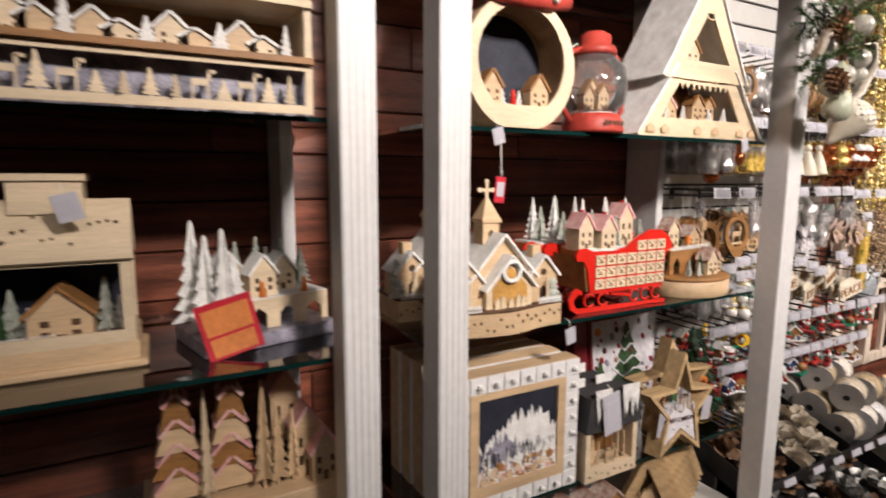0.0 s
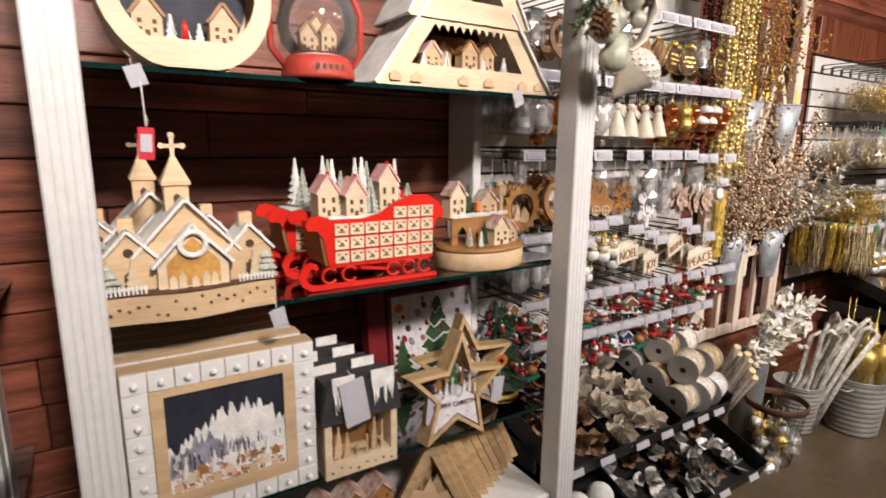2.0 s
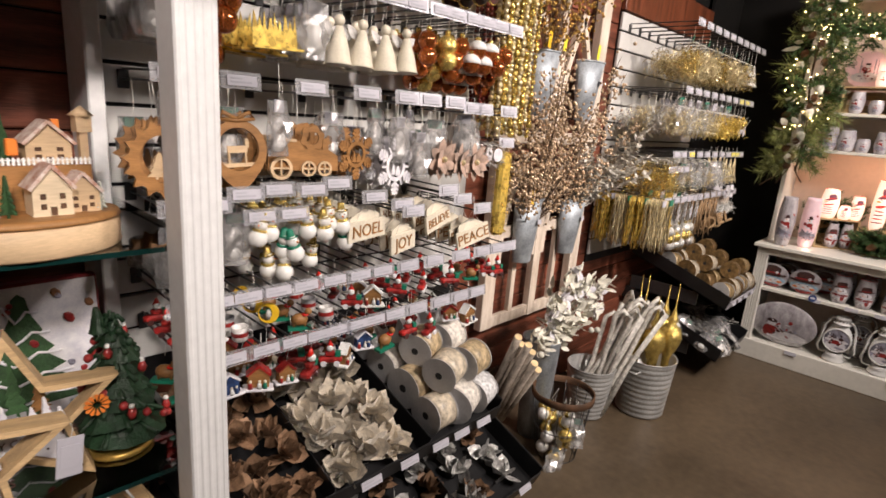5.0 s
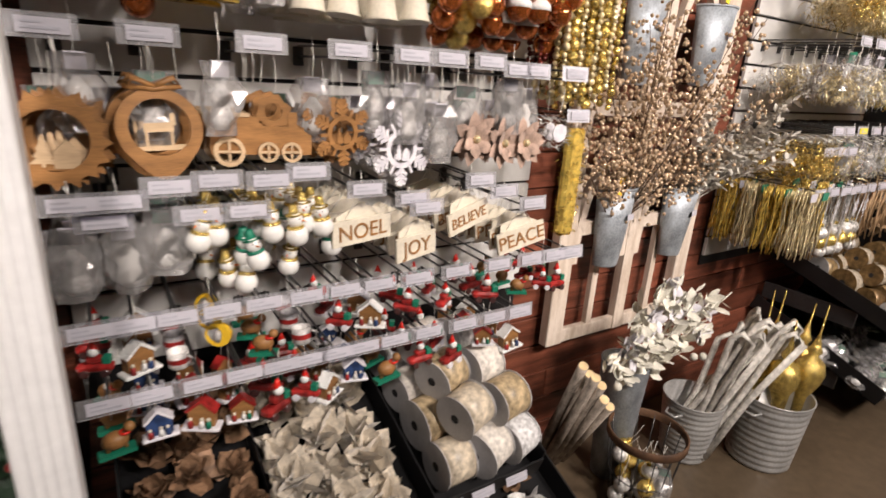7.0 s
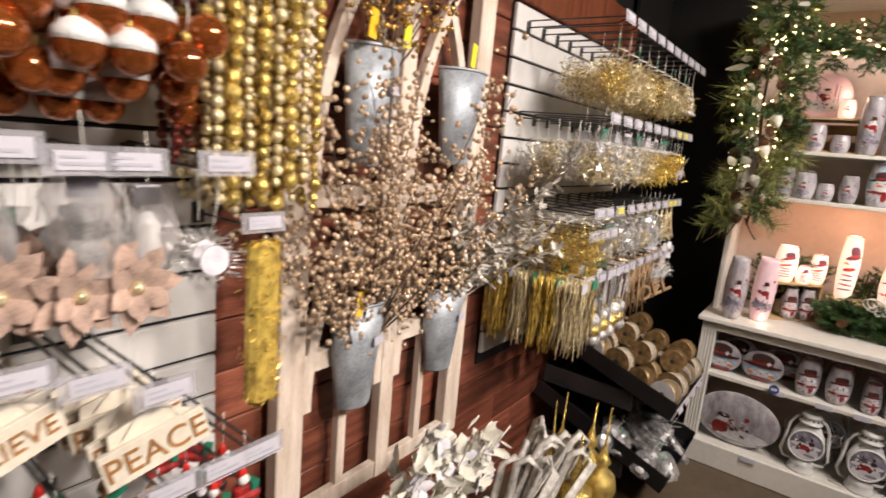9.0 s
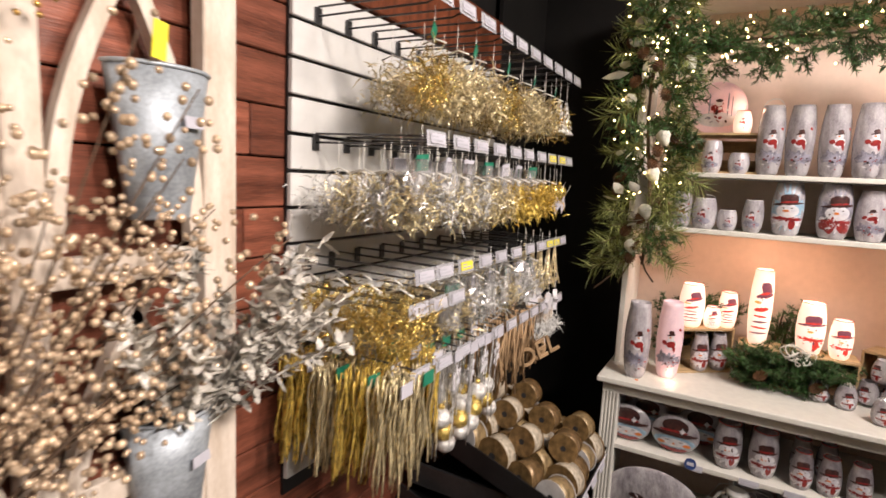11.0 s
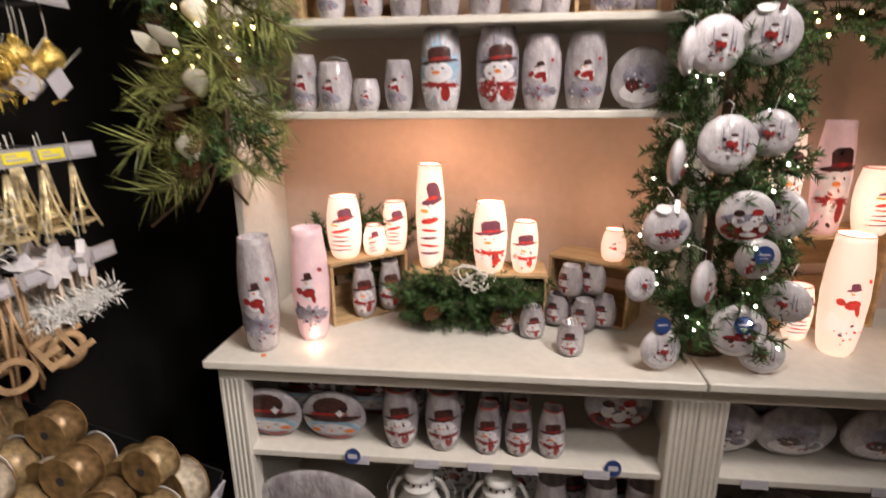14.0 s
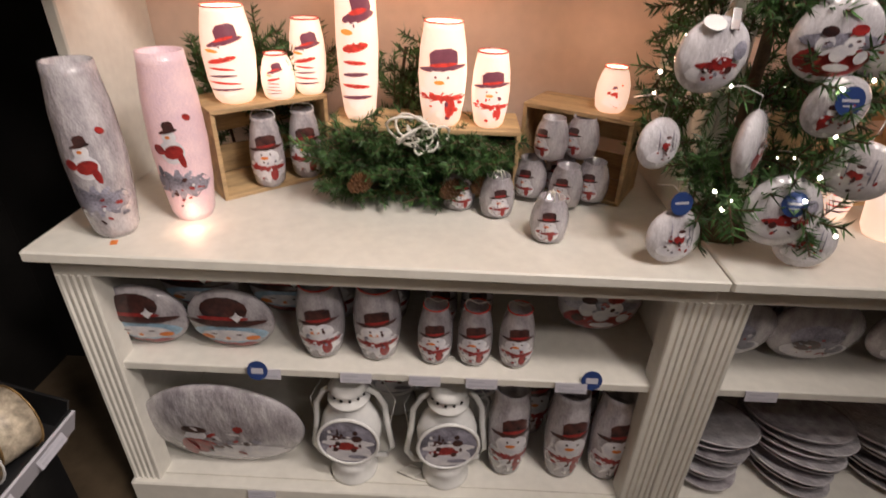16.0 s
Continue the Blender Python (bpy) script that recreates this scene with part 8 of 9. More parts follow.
def spool(m, r, w, mt, label, card=None):
    card = card or CARD
    key = (r, w, mt.name, card.name)
    if key in SPOOL:
        return copy_thing(SPOOL[key], m)
    o = thing("ribbon_spool", label, "ribbon spool", m, "ribbon spools")
    part("ribbon", Shape().cyl((-w / 2, 0, 0), (w / 2, 0, 0), r * 0.94, seg=22), mt, o)
    for sx in (-1, 1):
        part("flange", Shape().cyl((sx * w / 2, 0, 0), (sx * (w / 2 + 0.002), 0, 0), r, seg=22), card, o)
        part("hub_hole", Shape().cyl((sx * (w / 2 + 0.0021), 0, 0), (sx * (w / 2 + 0.0027), 0, 0), r * 0.2, seg=10), CHARCOAL, o)
    SPOOL[key] = o
    return o


RIBBONS = [shader("champagne_ribbon", (0.66, 0.57, 0.44), 0.4, vary=0.3, scale=60), shader("gold_print_ribbon", (0.52, 0.40, 0.24), 0.45, vary=0.35, scale=60), shader("cream_lace_ribbon", (0.76, 0.71, 0.64), 0.6, vary=0.25, scale=70), SILVER, shader("white_mesh_ribbon", (0.78, 0.77, 0.77), 0.5, vary=0.3, scale=80)]
m1 = slant_bin(1.60, 2.50, 0.925, 0.50, 0.66, "black slanted bin of ribbons and clips under the slatwall", (1.86, 2.18))
k = 0
for j in range(4):
    for i in range(3):
        r2 = (0.058, 0.064, 0.056)[(i + j) % 3]
        spool(m1 @ pose(0.655 + 0.098 * i, 0.07 + 0.115 * j, r2 - 0.048 + 0.01, -15, 0, 12 + HR.uniform(-12, 12)), r2, 0.075, RIBBONS[(i * 2 + j) % 5], "spool of pale patterned ribbon with white ends")
    if j < 3:
        for i in range(2):
            spool(m1 @ pose(0.70 + 0.11 * i, 0.12 + 0.115 * j, 0.125, -15, 0, 15 + HR.uniform(-14, 14)), 0.056, 0.08, RIBBONS[(i + j) % 5], "spool of pale patterned ribbon with white ends")


def feather_bunch(m, mt, n, size, seed, label, name="feather_clip"):
    """A heap of soft leaves or feathers."""
    o = thing(name, label, "decoration", m, "soft clips in bins")
    r2 = random.Random(seed)
    sh = Shape()
    for i in range(n):
        a, e = r2.uniform(0, TAU), r2.uniform(0.1, 1.2)
        leaf(sh, (0, 0, 0.01), Vector((math.cos(a) * math.cos(e), math.sin(a) * math.cos(e), math.sin(e))) * size * r2.uniform(0.7, 1.1), (r2.uniform(-1, 1), r2.uniform(-1, 1), 0.6), size * 0.38)
    tagged(part("plumage", sh, mt, o), kind="stuff")
    return o


CREAM_FUR = shader("cream_feather", (0.66, 0.58, 0.46), 0.85, vary=0.25, scale=40, bump=0.4, bump_scale=200, random_each=0.12, sheen=0.5)
BROWN_FUR = shader("brown_glitter_leaf", (0.24, 0.14, 0.08), 0.6, vary=0.35, scale=40, random_each=0.25)
f1 = feather_bunch(m1 @ pose(0.33, 0.06, -0.04), CREAM_FUR, 24, 0.075, 1, "cream feather poinsettia clip in a bin")
f2 = feather_bunch(m1 @ pose(0.11, 0.08, -0.04), BROWN_FUR, 24, 0.06, 2, "brown glittered leaf clip in a bin")
for j in range(5):
    for i in range(3):
        if (i, j) != (0, 0):
            copy_thing(f1, m1 @ pose(0.31 + 0.085 * i, 0.06 + 0.09 * j, -0.035 + 0.035 * ((i + j) % 2), 0, 0, HR.uniform(0, 360)))
            copy_thing(f2, m1 @ pose(0.06 + 0.075 * i, 0.06 + 0.09 * j, -0.035 + 0.03 * ((i + j) % 2), 0, 0, HR.uniform(0, 360)))
for x in (1.66, 1.80, 1.97, 2.10, 2.22, 2.31, 2.41):
    shelf_label(pose(x, 0.918, 0.478, -18, 0, 0))
m2 = slant_bin(1.60, 2.70, 0.862, 0.19, 0.40, "low black slanted bin of silver clips and white balls", (1.98, 2.32))
f3 = feather_bunch(m2 @ pose(0.80, 0.06, -0.045), SILVER, 10, 0.07, 3, "silver glitter leaf clip in a bin")
for j in range(5):
    for i in range(5):
        copy_thing(f3 if (i + j) % 3 else f2, m2 @ pose(0.42 + 0.14 * i, 0.07 + 0.095 * j, -0.04, 0, 0, HR.uniform(0, 360)))
fluff = Shape().ball((0, 0, 0.048), 0.048, 16, 10).data("fluffy_ball", SNOW)
for i in range(6):
    ob = part("fluffy_ball", fluff, None, None, "white glitter foam ball in a low bin", m2 @ pose(0.08 + 0.11 * (i % 3), 0.06 + 0.11 * (i // 3), -0.05))
    tagged(ob, category="ball", group="white balls")
for x in (2.1, 2.4, 2.6):
    shelf_label(pose(x, 0.854, 0.175, -25, 0, 0))

# bunch of glass balls, pears and ribbon hanging at the cabinet's corner
SAGE = shader("frosted_sage_glass", (0.30, 0.34, 0.24), 0.22, vary=0.3, scale=30, coat=0.6, second=(0.50, 0.50, 0.40), bump=0.2, bump_scale=180)
PEARL = shader("grey_pearl_glass", (0.48, 0.46, 0.40), 0.15, vary=0.2, scale=20, coat=0.8, metal=0.2)
RIBBON_CREAM = shader("cream_satin_ribbon", (0.72, 0.66, 0.56), 0.4, vary=0.12, scale=30, sheen=0.3)
o = thing("ornament_garland", "green garland of pearl balls, sage pears and cream ribbon", "garland", pose(1.50, 0.745, 1.70))
WR = random.Random(9)
for i in range(46):
    a = WR.uniform(0, TAU)
    SPRAYS.append((o, FIR[i % 4], aim((0.03 * math.cos(a), 0.03 * math.sin(a), 0.05 + 0.72 * i / 46), (math.cos(a), math.sin(a), WR.uniform(-1, 0.1)), WR.uniform(0, 6), WR.uniform(0.5, 0.8))))
part("stem", Shape().tube([(0.0, 0.03, 0.78), (0.01, 0.0, 0.4), (0.0, 0.0, 0.1), (0.02, 0, -0.02)], 0.005, 5), TWIG, o)
for x, y, z, r2 in ((-0.03, -0.025, 0.02, 0.026), (0.005, -0.04, 0.06, 0.024), (0.05, -0.02, 0.03, 0.019), (-0.05, 0.01, 0.09, 0.024), (0.02, -0.03, 0.14, 0.026), (-0.03, -0.03, 0.2, 0.024), (0.04, -0.02, 0.25, 0.022), (-0.02, -0.03, 0.31, 0.024)):
    ball = part("ball", Shape().ball((x, y, z), r2, 16, 9), PEARL, o, "grey pearl glass ball")
    part("cap", Shape().lathe([(0.007, r2 - 0.002), (0.007, r2 + 0.006), (0.002, r2 + 0.010)], 10, m=pose(x, y, z)), GOLD, ball)
for x, y, z in ((-0.01, 0.0, -0.085), (-0.055, -0.01, -0.03), (0.02, 0.01, 0.19), (-0.05, 0.0, 0.27)):
    part("pear", Shape().lathe([(0.006, 0), (0.028, 0.012), (0.034, 0.032), (0.026, 0.058), (0.014, 0.075), (0.006, 0.085)], 18, m=pose(x, y, z, 10, 12, 0)), SAGE, o, "frosted sage glass pear")
for x, y, z in ((-0.07, -0.02, 0.03), (0.07, 0.0, 0.11), (-0.06, -0.01, 0.15)):
    part("pine_cone", CONE_ME, None, o, m=pose(x, y, z, 150, 20, 0) @ Matrix.Scale(1.3, 4))
for pts in ([(0.0, -0.02, 0.09), (0.05, -0.05, 0.10), (0.085, -0.04, 0.05), (0.08, -0.02, -0.01), (0.05, -0.01, -0.035), (0.02, -0.02, -0.03)], [(0.0, -0.02, 0.10), (-0.04, -0.04, 0.14), (-0.085, -0.02, 0.12), (-0.09, 0.0, 0.06)]):
    part("ribbon", Shape().loft([[(x - 0.004, y - 0.002, z), (x, y + 0.022, z + 0.004), (x + 0.003, y + 0.022, z), (x + 0.001, y - 0.004, z - 0.002)] for x, y, z in pts], smooth=True), RIBBON_CREAM, o, "cream satin ribbon loop")
drop = part("lace_drop", Shape().lathe([(0.003, -0.075), (0.012, -0.062), (0.020, -0.045), (0.052, -0.005), (0.056, 0.012), (0.046, 0.035), (0.022, 0.05), (0.008, 0.055)], 24, m=pose(0.085, 0.01, -0.075, 20, 32, 0)), IVORY, o, "ivory lace-patterned drop")
sh = Shape()
for j in range(6):
    z, rr = 0.0 + 0.008 * j, (0.054, 0.057, 0.0555, 0.052, 0.046, 0.037)[j]
    for i in range(16):
        a = TAU * (i + 0.5 * (j % 2)) / 16
        sh.ball((rr * math.cos(a), rr * math.sin(a), z), 0.0034, 6, 4, m=pose(0.085, 0.01, -0.075, 20, 32, 0))
tagged(part("lace_bead", sh, PR_WHITE, drop), kind="stuff")
settle_sprays()

# ---- between the slatwalls: arched frame, buckets, branches ----
WASHED = shader("whitewashed_wood", (0.74, 0.65, 0.56), 0.75, vary=0.2, scale=6, stretch=(6, 6, 1), bump=0.2, bump_scale=60, second=(0.50, 0.40, 0.31))
ZINC = shader("galvanised_zinc", (0.42, 0.46, 0.50), 0.55, metal=0.5, vary=0.25, scale=14, bump=0.05, bump_scale=40)
BUCKET = shader("grey_ribbed_zinc", (0.50, 0.50, 0.49), 0.4, metal=0.5, vary=0.15, scale=10)
BIRCH = shader("birch_bark", (0.40, 0.34, 0.28), 0.8, vary=0.4, scale=14, stretch=(1, 1, 4), bump=0.3, bump_scale=40)
CUT_WOOD = shader("cut_birch_end", (0.74, 0.55, 0.30), 0.7, vary=0.15, scale=30)
TWINE_W = shader("white_glitter_rope", (0.72, 0.69, 0.63), 0.55, vary=0.25, scale=50, bump=0.5, bump_scale=220)
BERRY = shader("champagne_berries", (0.66, 0.49, 0.33), 0.22, metal=0.4, vary=0.3, scale=40, random_each=0.15, coat=0.4)
BERRY_GOLD = shader("gold_berries", (0.60, 0.36, 0.10), 0.25, metal=0.7, vary=0.3, scale=40, random_each=0.15)
SILVER_LEAF = shader("silver_glitter_leaf", (0.68, 0.64, 0.57), 0.5, metal=0.1, vary=0.3, scale=50, bump=0.4, bump_scale=220, random_each=0.2)
FRAME_Y = 1.372

o = thing("arched_window_frame", "whitewashed wooden arched window frame hung with zinc buckets", "window frame", pose(2.90, FRAME_Y, 0.50))
W = 0.745
for x in (0.0, W - 0.075):
    part("stile", Shape().box(x, x + 0.075, -0.02, 0.02, 0, 1.62, bevel=0.003), WASHED, o)
for z in (0.0, 0.40, 0.80):
    part("rail", Shape().box(0.075, W - 0.075, -0.012, 0.012, z, z + 0.05, bevel=0.002), WASHED, o)
part("mullion", Shape().box(W / 2 - 0.026, W / 2 + 0.026, -0.017, 0.017, 0, 1.55, bevel=0.002), WASHED, o)
for x0, x1 in ((0.075, W / 2 - 0.026), (W / 2 + 0.026, W - 0.075)):
    cx = (x0 + x1) / 2
    part("mullion", Shape().box(cx - 0.014, cx + 0.014, -0.012, 0.012, 0.05, 0.40, bevel=0.002), WASHED, o)
    for base, top in ((0.30, 0.76), (0.86, 1.36)):
        for side, far in ((x0 + 0.012, x1), (x1 - 0.012, x0)):
            path = [(side + (far - side) * 0.55 * t ** 2.2, base + (top - base) * t) for t in [k / 9 for k in range(10)]]
            part("curved_bar", Shape().loft([[(x - 0.015, -0.013, z), (x + 0.015, -0.013, z), (x + 0.015, 0.013, z), (x - 0.015, 0.013, z)] for x, z in path]), WASHED, o)
part("top_arch", Shape().tube([(W / 2 + (W / 2 - 0.035) * math.cos(math.pi * i / 18), 0, 1.58 + 0.42 * math.sin(math.pi * i / 18)) for i in range(19)], 0.034, 6), WASHED, o)


def half_bucket(x, z0, z1, r0, r1, label="long grey zinc wall bucket with a price label"):
    b = thing("zinc_bucket", label, "bucket", pose(x, FRAME_Y - 0.024, z0, 0, 0, 0), "zinc wall buckets")
    n, h = 12, z1 - z0
    def ring(r, z):
        return [(r * math.cos(math.pi + math.pi * i / n), 0.85 * r * math.sin(math.pi + math.pi * i / n), z) for i in range(n + 1)]
    part("shell", Shape().loft([ring(r0 * 0.96, 0), ring(r0, 0.004), ring((r0 + r1) / 2, h * 0.5), ring(r1, h), ring(r1 - 0.004, h), ring(r0 - 0.004, 0.02)], smooth=True, caps=True, closed=True), ZINC, b)
    part("rim", Shape().tube(ring(r1, h), 0.004, 6), ZINC, b)
    part("price_label", Shape().box(-0.022, 0.022, -0.0015, 0, -0.010, 0.010, m=pose(r1 * 0.25, -0.85 * r1 * 0.94, h * 0.66, -6, 0, 14)), PAPER, b, "white price sticker")
    return b


half_bucket(3.12, 0.79, 1.07, 0.055, 0.085)
half_bucket(3.48, 0.785, 1.05, 0.055, 0.088)
half_bucket(3.12, 1.40, 1.665, 0.055, 0.08)
half_bucket(3.47, 1.41, 1.665, 0.055, 0.09)
MR = random.Random(21)


def berry_branch(parent, root, tip, n, mt, r=0.0055, spread=0.05, twig=TWIG):
    """One stem with short side twigs full of berries."""
    root, tip = Vector(root), Vector(tip)
    mid = (root + tip) / 2 + Vector((MR.uniform(-0.05, 0.05), MR.uniform(-0.05, 0.0), MR.uniform(0.0, 0.08)))
    pts = [root * (1 - t) ** 2 + mid * 2 * t * (1 - t) + tip * t * t for t in [i / 8 for i in range(9)]]
    st = part("stem", Shape().tube([tuple(p) for p in pts], lambda t: 0.0028 * (1 - 0.6 * t), 5), twig, parent)
    sh = Shape()
    for i in range(n):
        t = 0.22 + 0.78 * i / n
        k = min(int(t * 8), 7)
        p = pts[k].lerp(pts[k + 1], t * 8 - k) + Vector((MR.gauss(0, 1), MR.gauss(0, 1), MR.gauss(0, 1))) * spread * 0.45
        sh.ball(tuple(p), r * MR.uniform(0.7, 1.25), 6, 4)
    tagged(part("berry_spray", sh, mt, st), kind="stuff")


bunch = thing("berry_branches", "spray of champagne-gold berry branches in a zinc bucket", "branches", pose(3.12, FRAME_Y - 0.05, 0.95))
for i in range(26):
    a = -1.05 + 2.25 * i / 25
    L = MR.uniform(0.45, 0.80)
    berry_branch(bunch, (0.03 * math.sin(a), 0, 0.0), (L * math.sin(a) * 0.72, -0.04 - 0.20 * MR.random(), 0.04 + L * math.cos(a) * 0.92), 84, BERRY, 0.0062, 0.066)
bunch = thing("berry_branches", "tall spray of gold berry branches in a zinc bucket", "branches", pose(3.12, FRAME_Y - 0.05, 1.58))
for i in range(14):
    a = -0.7 + 1.5 * i / 13
    L = MR.uniform(0.40, 0.60)
    berry_branch(bunch, (0.03 * math.sin(a), 0, 0.0), (L * math.sin(a) * 0.7, -0.03 - 0.14 * MR.random(), 0.06 + L * math.cos(a)), 50, BERRY_GOLD, 0.0058, 0.055)
for x, z in ((3.06, 1.085), (3.05, 1.70), (3.16, 1.70), (3.43, 1.70)):
    solid("sale_tag", Shape().box(-0.014, 0.014, -0.001, 0.001, -0.03, 0.03), YELLOW if x < 3.1 else YELLOW_CARD, "yellow paper tag tied to a branch", "tag", pose(x, FRAME_Y - 0.10, z, 0, 6, 10))


def leafy_branch(parent, root, tip, n, mt, size, width):
    root, tip = Vector(root), Vector(tip)
    mid = (root + tip) / 2 + Vector((0, -0.03, 0.07))
    pts = [root * (1 - t) ** 2 + mid * 2 * t * (1 - t) + tip * t * t for t in [i / 8 for i in range(9)]]
    st = part("stem", Shape().tube([tuple(p) for p in pts], 0.0022, 5), mt, parent)
    sh = Shape()
    for i in range(n):
        t = 0.2 + 0.8 * i / n
        k = min(int(t * 8), 7)
        p = pts[k].lerp(pts[k + 1], t * 8 - k)
        d = (pts[k + 1] - pts[k]).normalized() * 0.5 + Vector((MR.gauss(0, 1), MR.gauss(0, 1), MR.gauss(0, 0.8))).normalized()
        leaf(sh, p, d.normalized() * size * MR.uniform(0.6, 1.2), (MR.random() - 0.5, MR.random() - 0.5, 1), size * width)
    tagged(part("foliage", sh, mt, st), kind="stuff")


bunch = thing("silver_branches", "silver glittered foliage branches in a zinc bucket", "branches", pose(3.50, FRAME_Y - 0.05, 0.98))
for i in range(20):
    a = -0.9 + 1.9 * i / 19
    L = MR.uniform(0.28, 0.46)
    leafy_branch(bunch, (0.02 * math.sin(a), 0, 0), (L * math.sin(a) * 0.75, -0.05 - 0.22 * MR.random(), 0.04 + L * math.cos(a) * 0.85), 75, SILVER_LEAF, 0.035, 0.22)

# white flower stems in a small bucket on the floor
pot = thing("zinc_bucket", "narrow grey zinc pot holding white flower stems", "bucket", pose(3.14, 1.19, 0))
part("shell", Shape().lathe([(0.055, 0), (0.06, 0.004), (0.085, 0.47), (0.088, 0.475), (0.08, 0.47), (0.055, 0.02)], 20), ZINC, pot)
bunch = thing("white_flowers", "white velvet magnolia and leaf stems in a zinc pot", "flowers", pose(3.14, 1.17, 0.36))
for i in range(16):
    a = -1.2 + 2.4 * i / 15
    L = MR.uniform(0.30, 0.52)
    leafy_branch(bunch, (0.03 * math.sin(a), 0, 0.0), (L * math.sin(a) * 0.6, -0.03 - 0.16 * MR.random(), 0.10 + L * math.cos(a) * 0.85), 13, WHITE_LEAF, 0.06, 0.3)
    sh = Shape()
    for k in range(8):
        b2 = TAU * k / 8
        leaf(sh, (L * math.sin(a) * 0.55, -0.12 + 0.05 * MR.random(), 0.10 + L * math.cos(a) * 0.75), Vector((math.cos(b2), -0.5, math.sin(b2))).normalized() * 0.045, (0, 1, 0.05), 0.017)
    part("flower", sh, PR_WHITE if i % 3 else WHITE_LEAF, bunch)
    part("bud", Shape().ball((L * math.sin(a) * 0.62, -0.10, 0.04 + L * math.cos(a) * 0.5), 0.014, 10, 6), WHITE_LEAF, bunch)

# birch sticks leaning out from the wall
for k in range(8):
    foot = Vector((2.93 + 0.034 * (k % 4), 1.36 - 0.04 * (k // 4), 0.0))
    tip = foot + Vector((-0.17 + 0.012 * (k % 3), -0.30 + 0.01 * (k % 2), 0.62 - 0.045 * (k % 4) - 0.02 * (k // 4)))
    st = thing("birch_log", "pale birch log with a bare cut end", "log", aim(foot, tip - foot), "birch logs")
    L = (tip - foot).length
    part("bark", Shape().cyl((0, 0, 0), (L, 0, 0), 0.017, 0.015, 12), BIRCH, st)
    part("cut_end", Shape().cyl((L, 0, 0), (L + 0.001, 0, 0), 0.0145, 0.014, 12), CUT_WOOD, st)

# wire basket of gold stars
bk = thing("wire_basket", "round wire basket with a dark rim full of ornaments", "basket", pose(3.10, 1.03, 0))
for j in range(14):
    a = TAU * j / 14
    part("wire", Shape().tube([(0.085 * math.cos(a), 0.085 * math.sin(a), 0.004), (0.105 * math.cos(a), 0.105 * math.sin(a), 0.14), (0.125 * math.cos(a), 0.125 * math.sin(a), 0.29)], 0.0018, 5), STEEL, bk)
for z, r2, t2 in ((0.004, 0.085, 0.002), (0.14, 0.105, 0.002)):
    part("ring", Shape().tube([(r2 * math.cos(TAU * i / 28), r2 * math.sin(TAU * i / 28), z) for i in range(28)], t2, 5, closed=True), STEEL, bk)
part("rim", Shape().lathe([(0.128, 0.272), (0.132, 0.275), (0.132, 0.302), (0.128, 0.305), (0.124, 0.302), (0.124, 0.275)], 32, caps=False), PLY_EDGE, bk, "dark wooden rim")
for k in range(26):
    a, r2 = MR.uniform(0, TAU), 0.075 * math.sqrt(MR.random())
    mk, ar = ((bauble, ("gold",)), (bauble, ("silver",)), (bagged, (11,)))[k % 3]
    mk(pose(3.10 + r2 * math.cos(a), 1.03 + r2 * math.sin(a), 0.095 + 0.018 * (k // 3), MR.uniform(-30, 30), MR.uniform(-30, 30), MR.uniform(0, 360)), *ar)


def ribbed_bucket(x, y, h, r0, r1, label):
    b = thing("ribbed_bucket", label, "bucket", pose(x, y, 0), "ribbed zinc buckets")
    prof, n = [(r0 - 0.004, 0.0)], 11
    for i in range(n):
        t0, t1 = i / n, (i + 1) / n
        ra, rb = r0 + (r1 - r0) * t0, r0 + (r1 - r0) * t1
        prof += [(ra, h * (t0 + 0.1 / n)), (ra + 0.0055, h * (t0 + 0.35 / n)), (ra + 0.0055, h * (t0 + 0.65 / n)), (rb, h * (t0 + 0.9 / n))]
    prof += [(r1 + 0.006, h), (r1 + 0.003, h + 0.004), (r1 - 0.002, h), (r0, 0.01)]
    part("shell", Shape().lathe(prof, 32), BUCKET, b)
    for sx in (-1, 1):
        part("handle", Shape().tube([(sx * r1, -0.03, h * 0.86), (sx * (r1 + 0.03), -0.02, h * 0.84), (sx * (r1 + 0.03), 0.02, h * 0.84), (sx * r1, 0.03, h * 0.86)], 0.005, 6), BUCKET, b)
    return b


ribbed_bucket(3.77, 0.955, 0.30, 0.112, 0.135, "wide grey ribbed zinc bucket on the floor")
ribbed_bucket(3.51, 1.12, 0.26, 0.085, 0.112, "grey ribbed zinc bucket holding white rope sticks")
rope = thing("rope_sticks", "bundle of white glittered rope loops in a bucket", "decoration", pose(3.51, 1.12, 0.03))
for i in range(20):
    a, r2 = MR.uniform(0, TAU), 0.06 * math.sqrt(MR.random())
    lean = Vector((0.16 + MR.uniform(-0.10, 0.12), -0.10 + MR.uniform(-0.07, 0.07), 0))
    L = MR.uniform(0.44, 0.56)
    p0 = Vector((r2 * math.cos(a), r2 * math.sin(a), 0))
    p1 = p0 + lean + Vector((0, 0, L))
    off = Vector((0.035 * math.cos(a), 0.035 * math.sin(a), 0))
    part("rope_loop", Shape().tube([tuple(p0), tuple(p0.lerp(p1, 0.5) - off * 0.3), tuple(p1 - off), tuple(p1 + Vector((0, 0, 0.03))), tuple(p1 + off), tuple(p0.lerp(p1, 0.5) + off * 0.5), tuple(p0 + off)], 0.0125, 7), TWINE_W, rope)
crown = thing("gold_finials", "gold glass tree toppers standing in a ribbed bucket", "tree topper", pose(3.80, 0.965, 0.10))
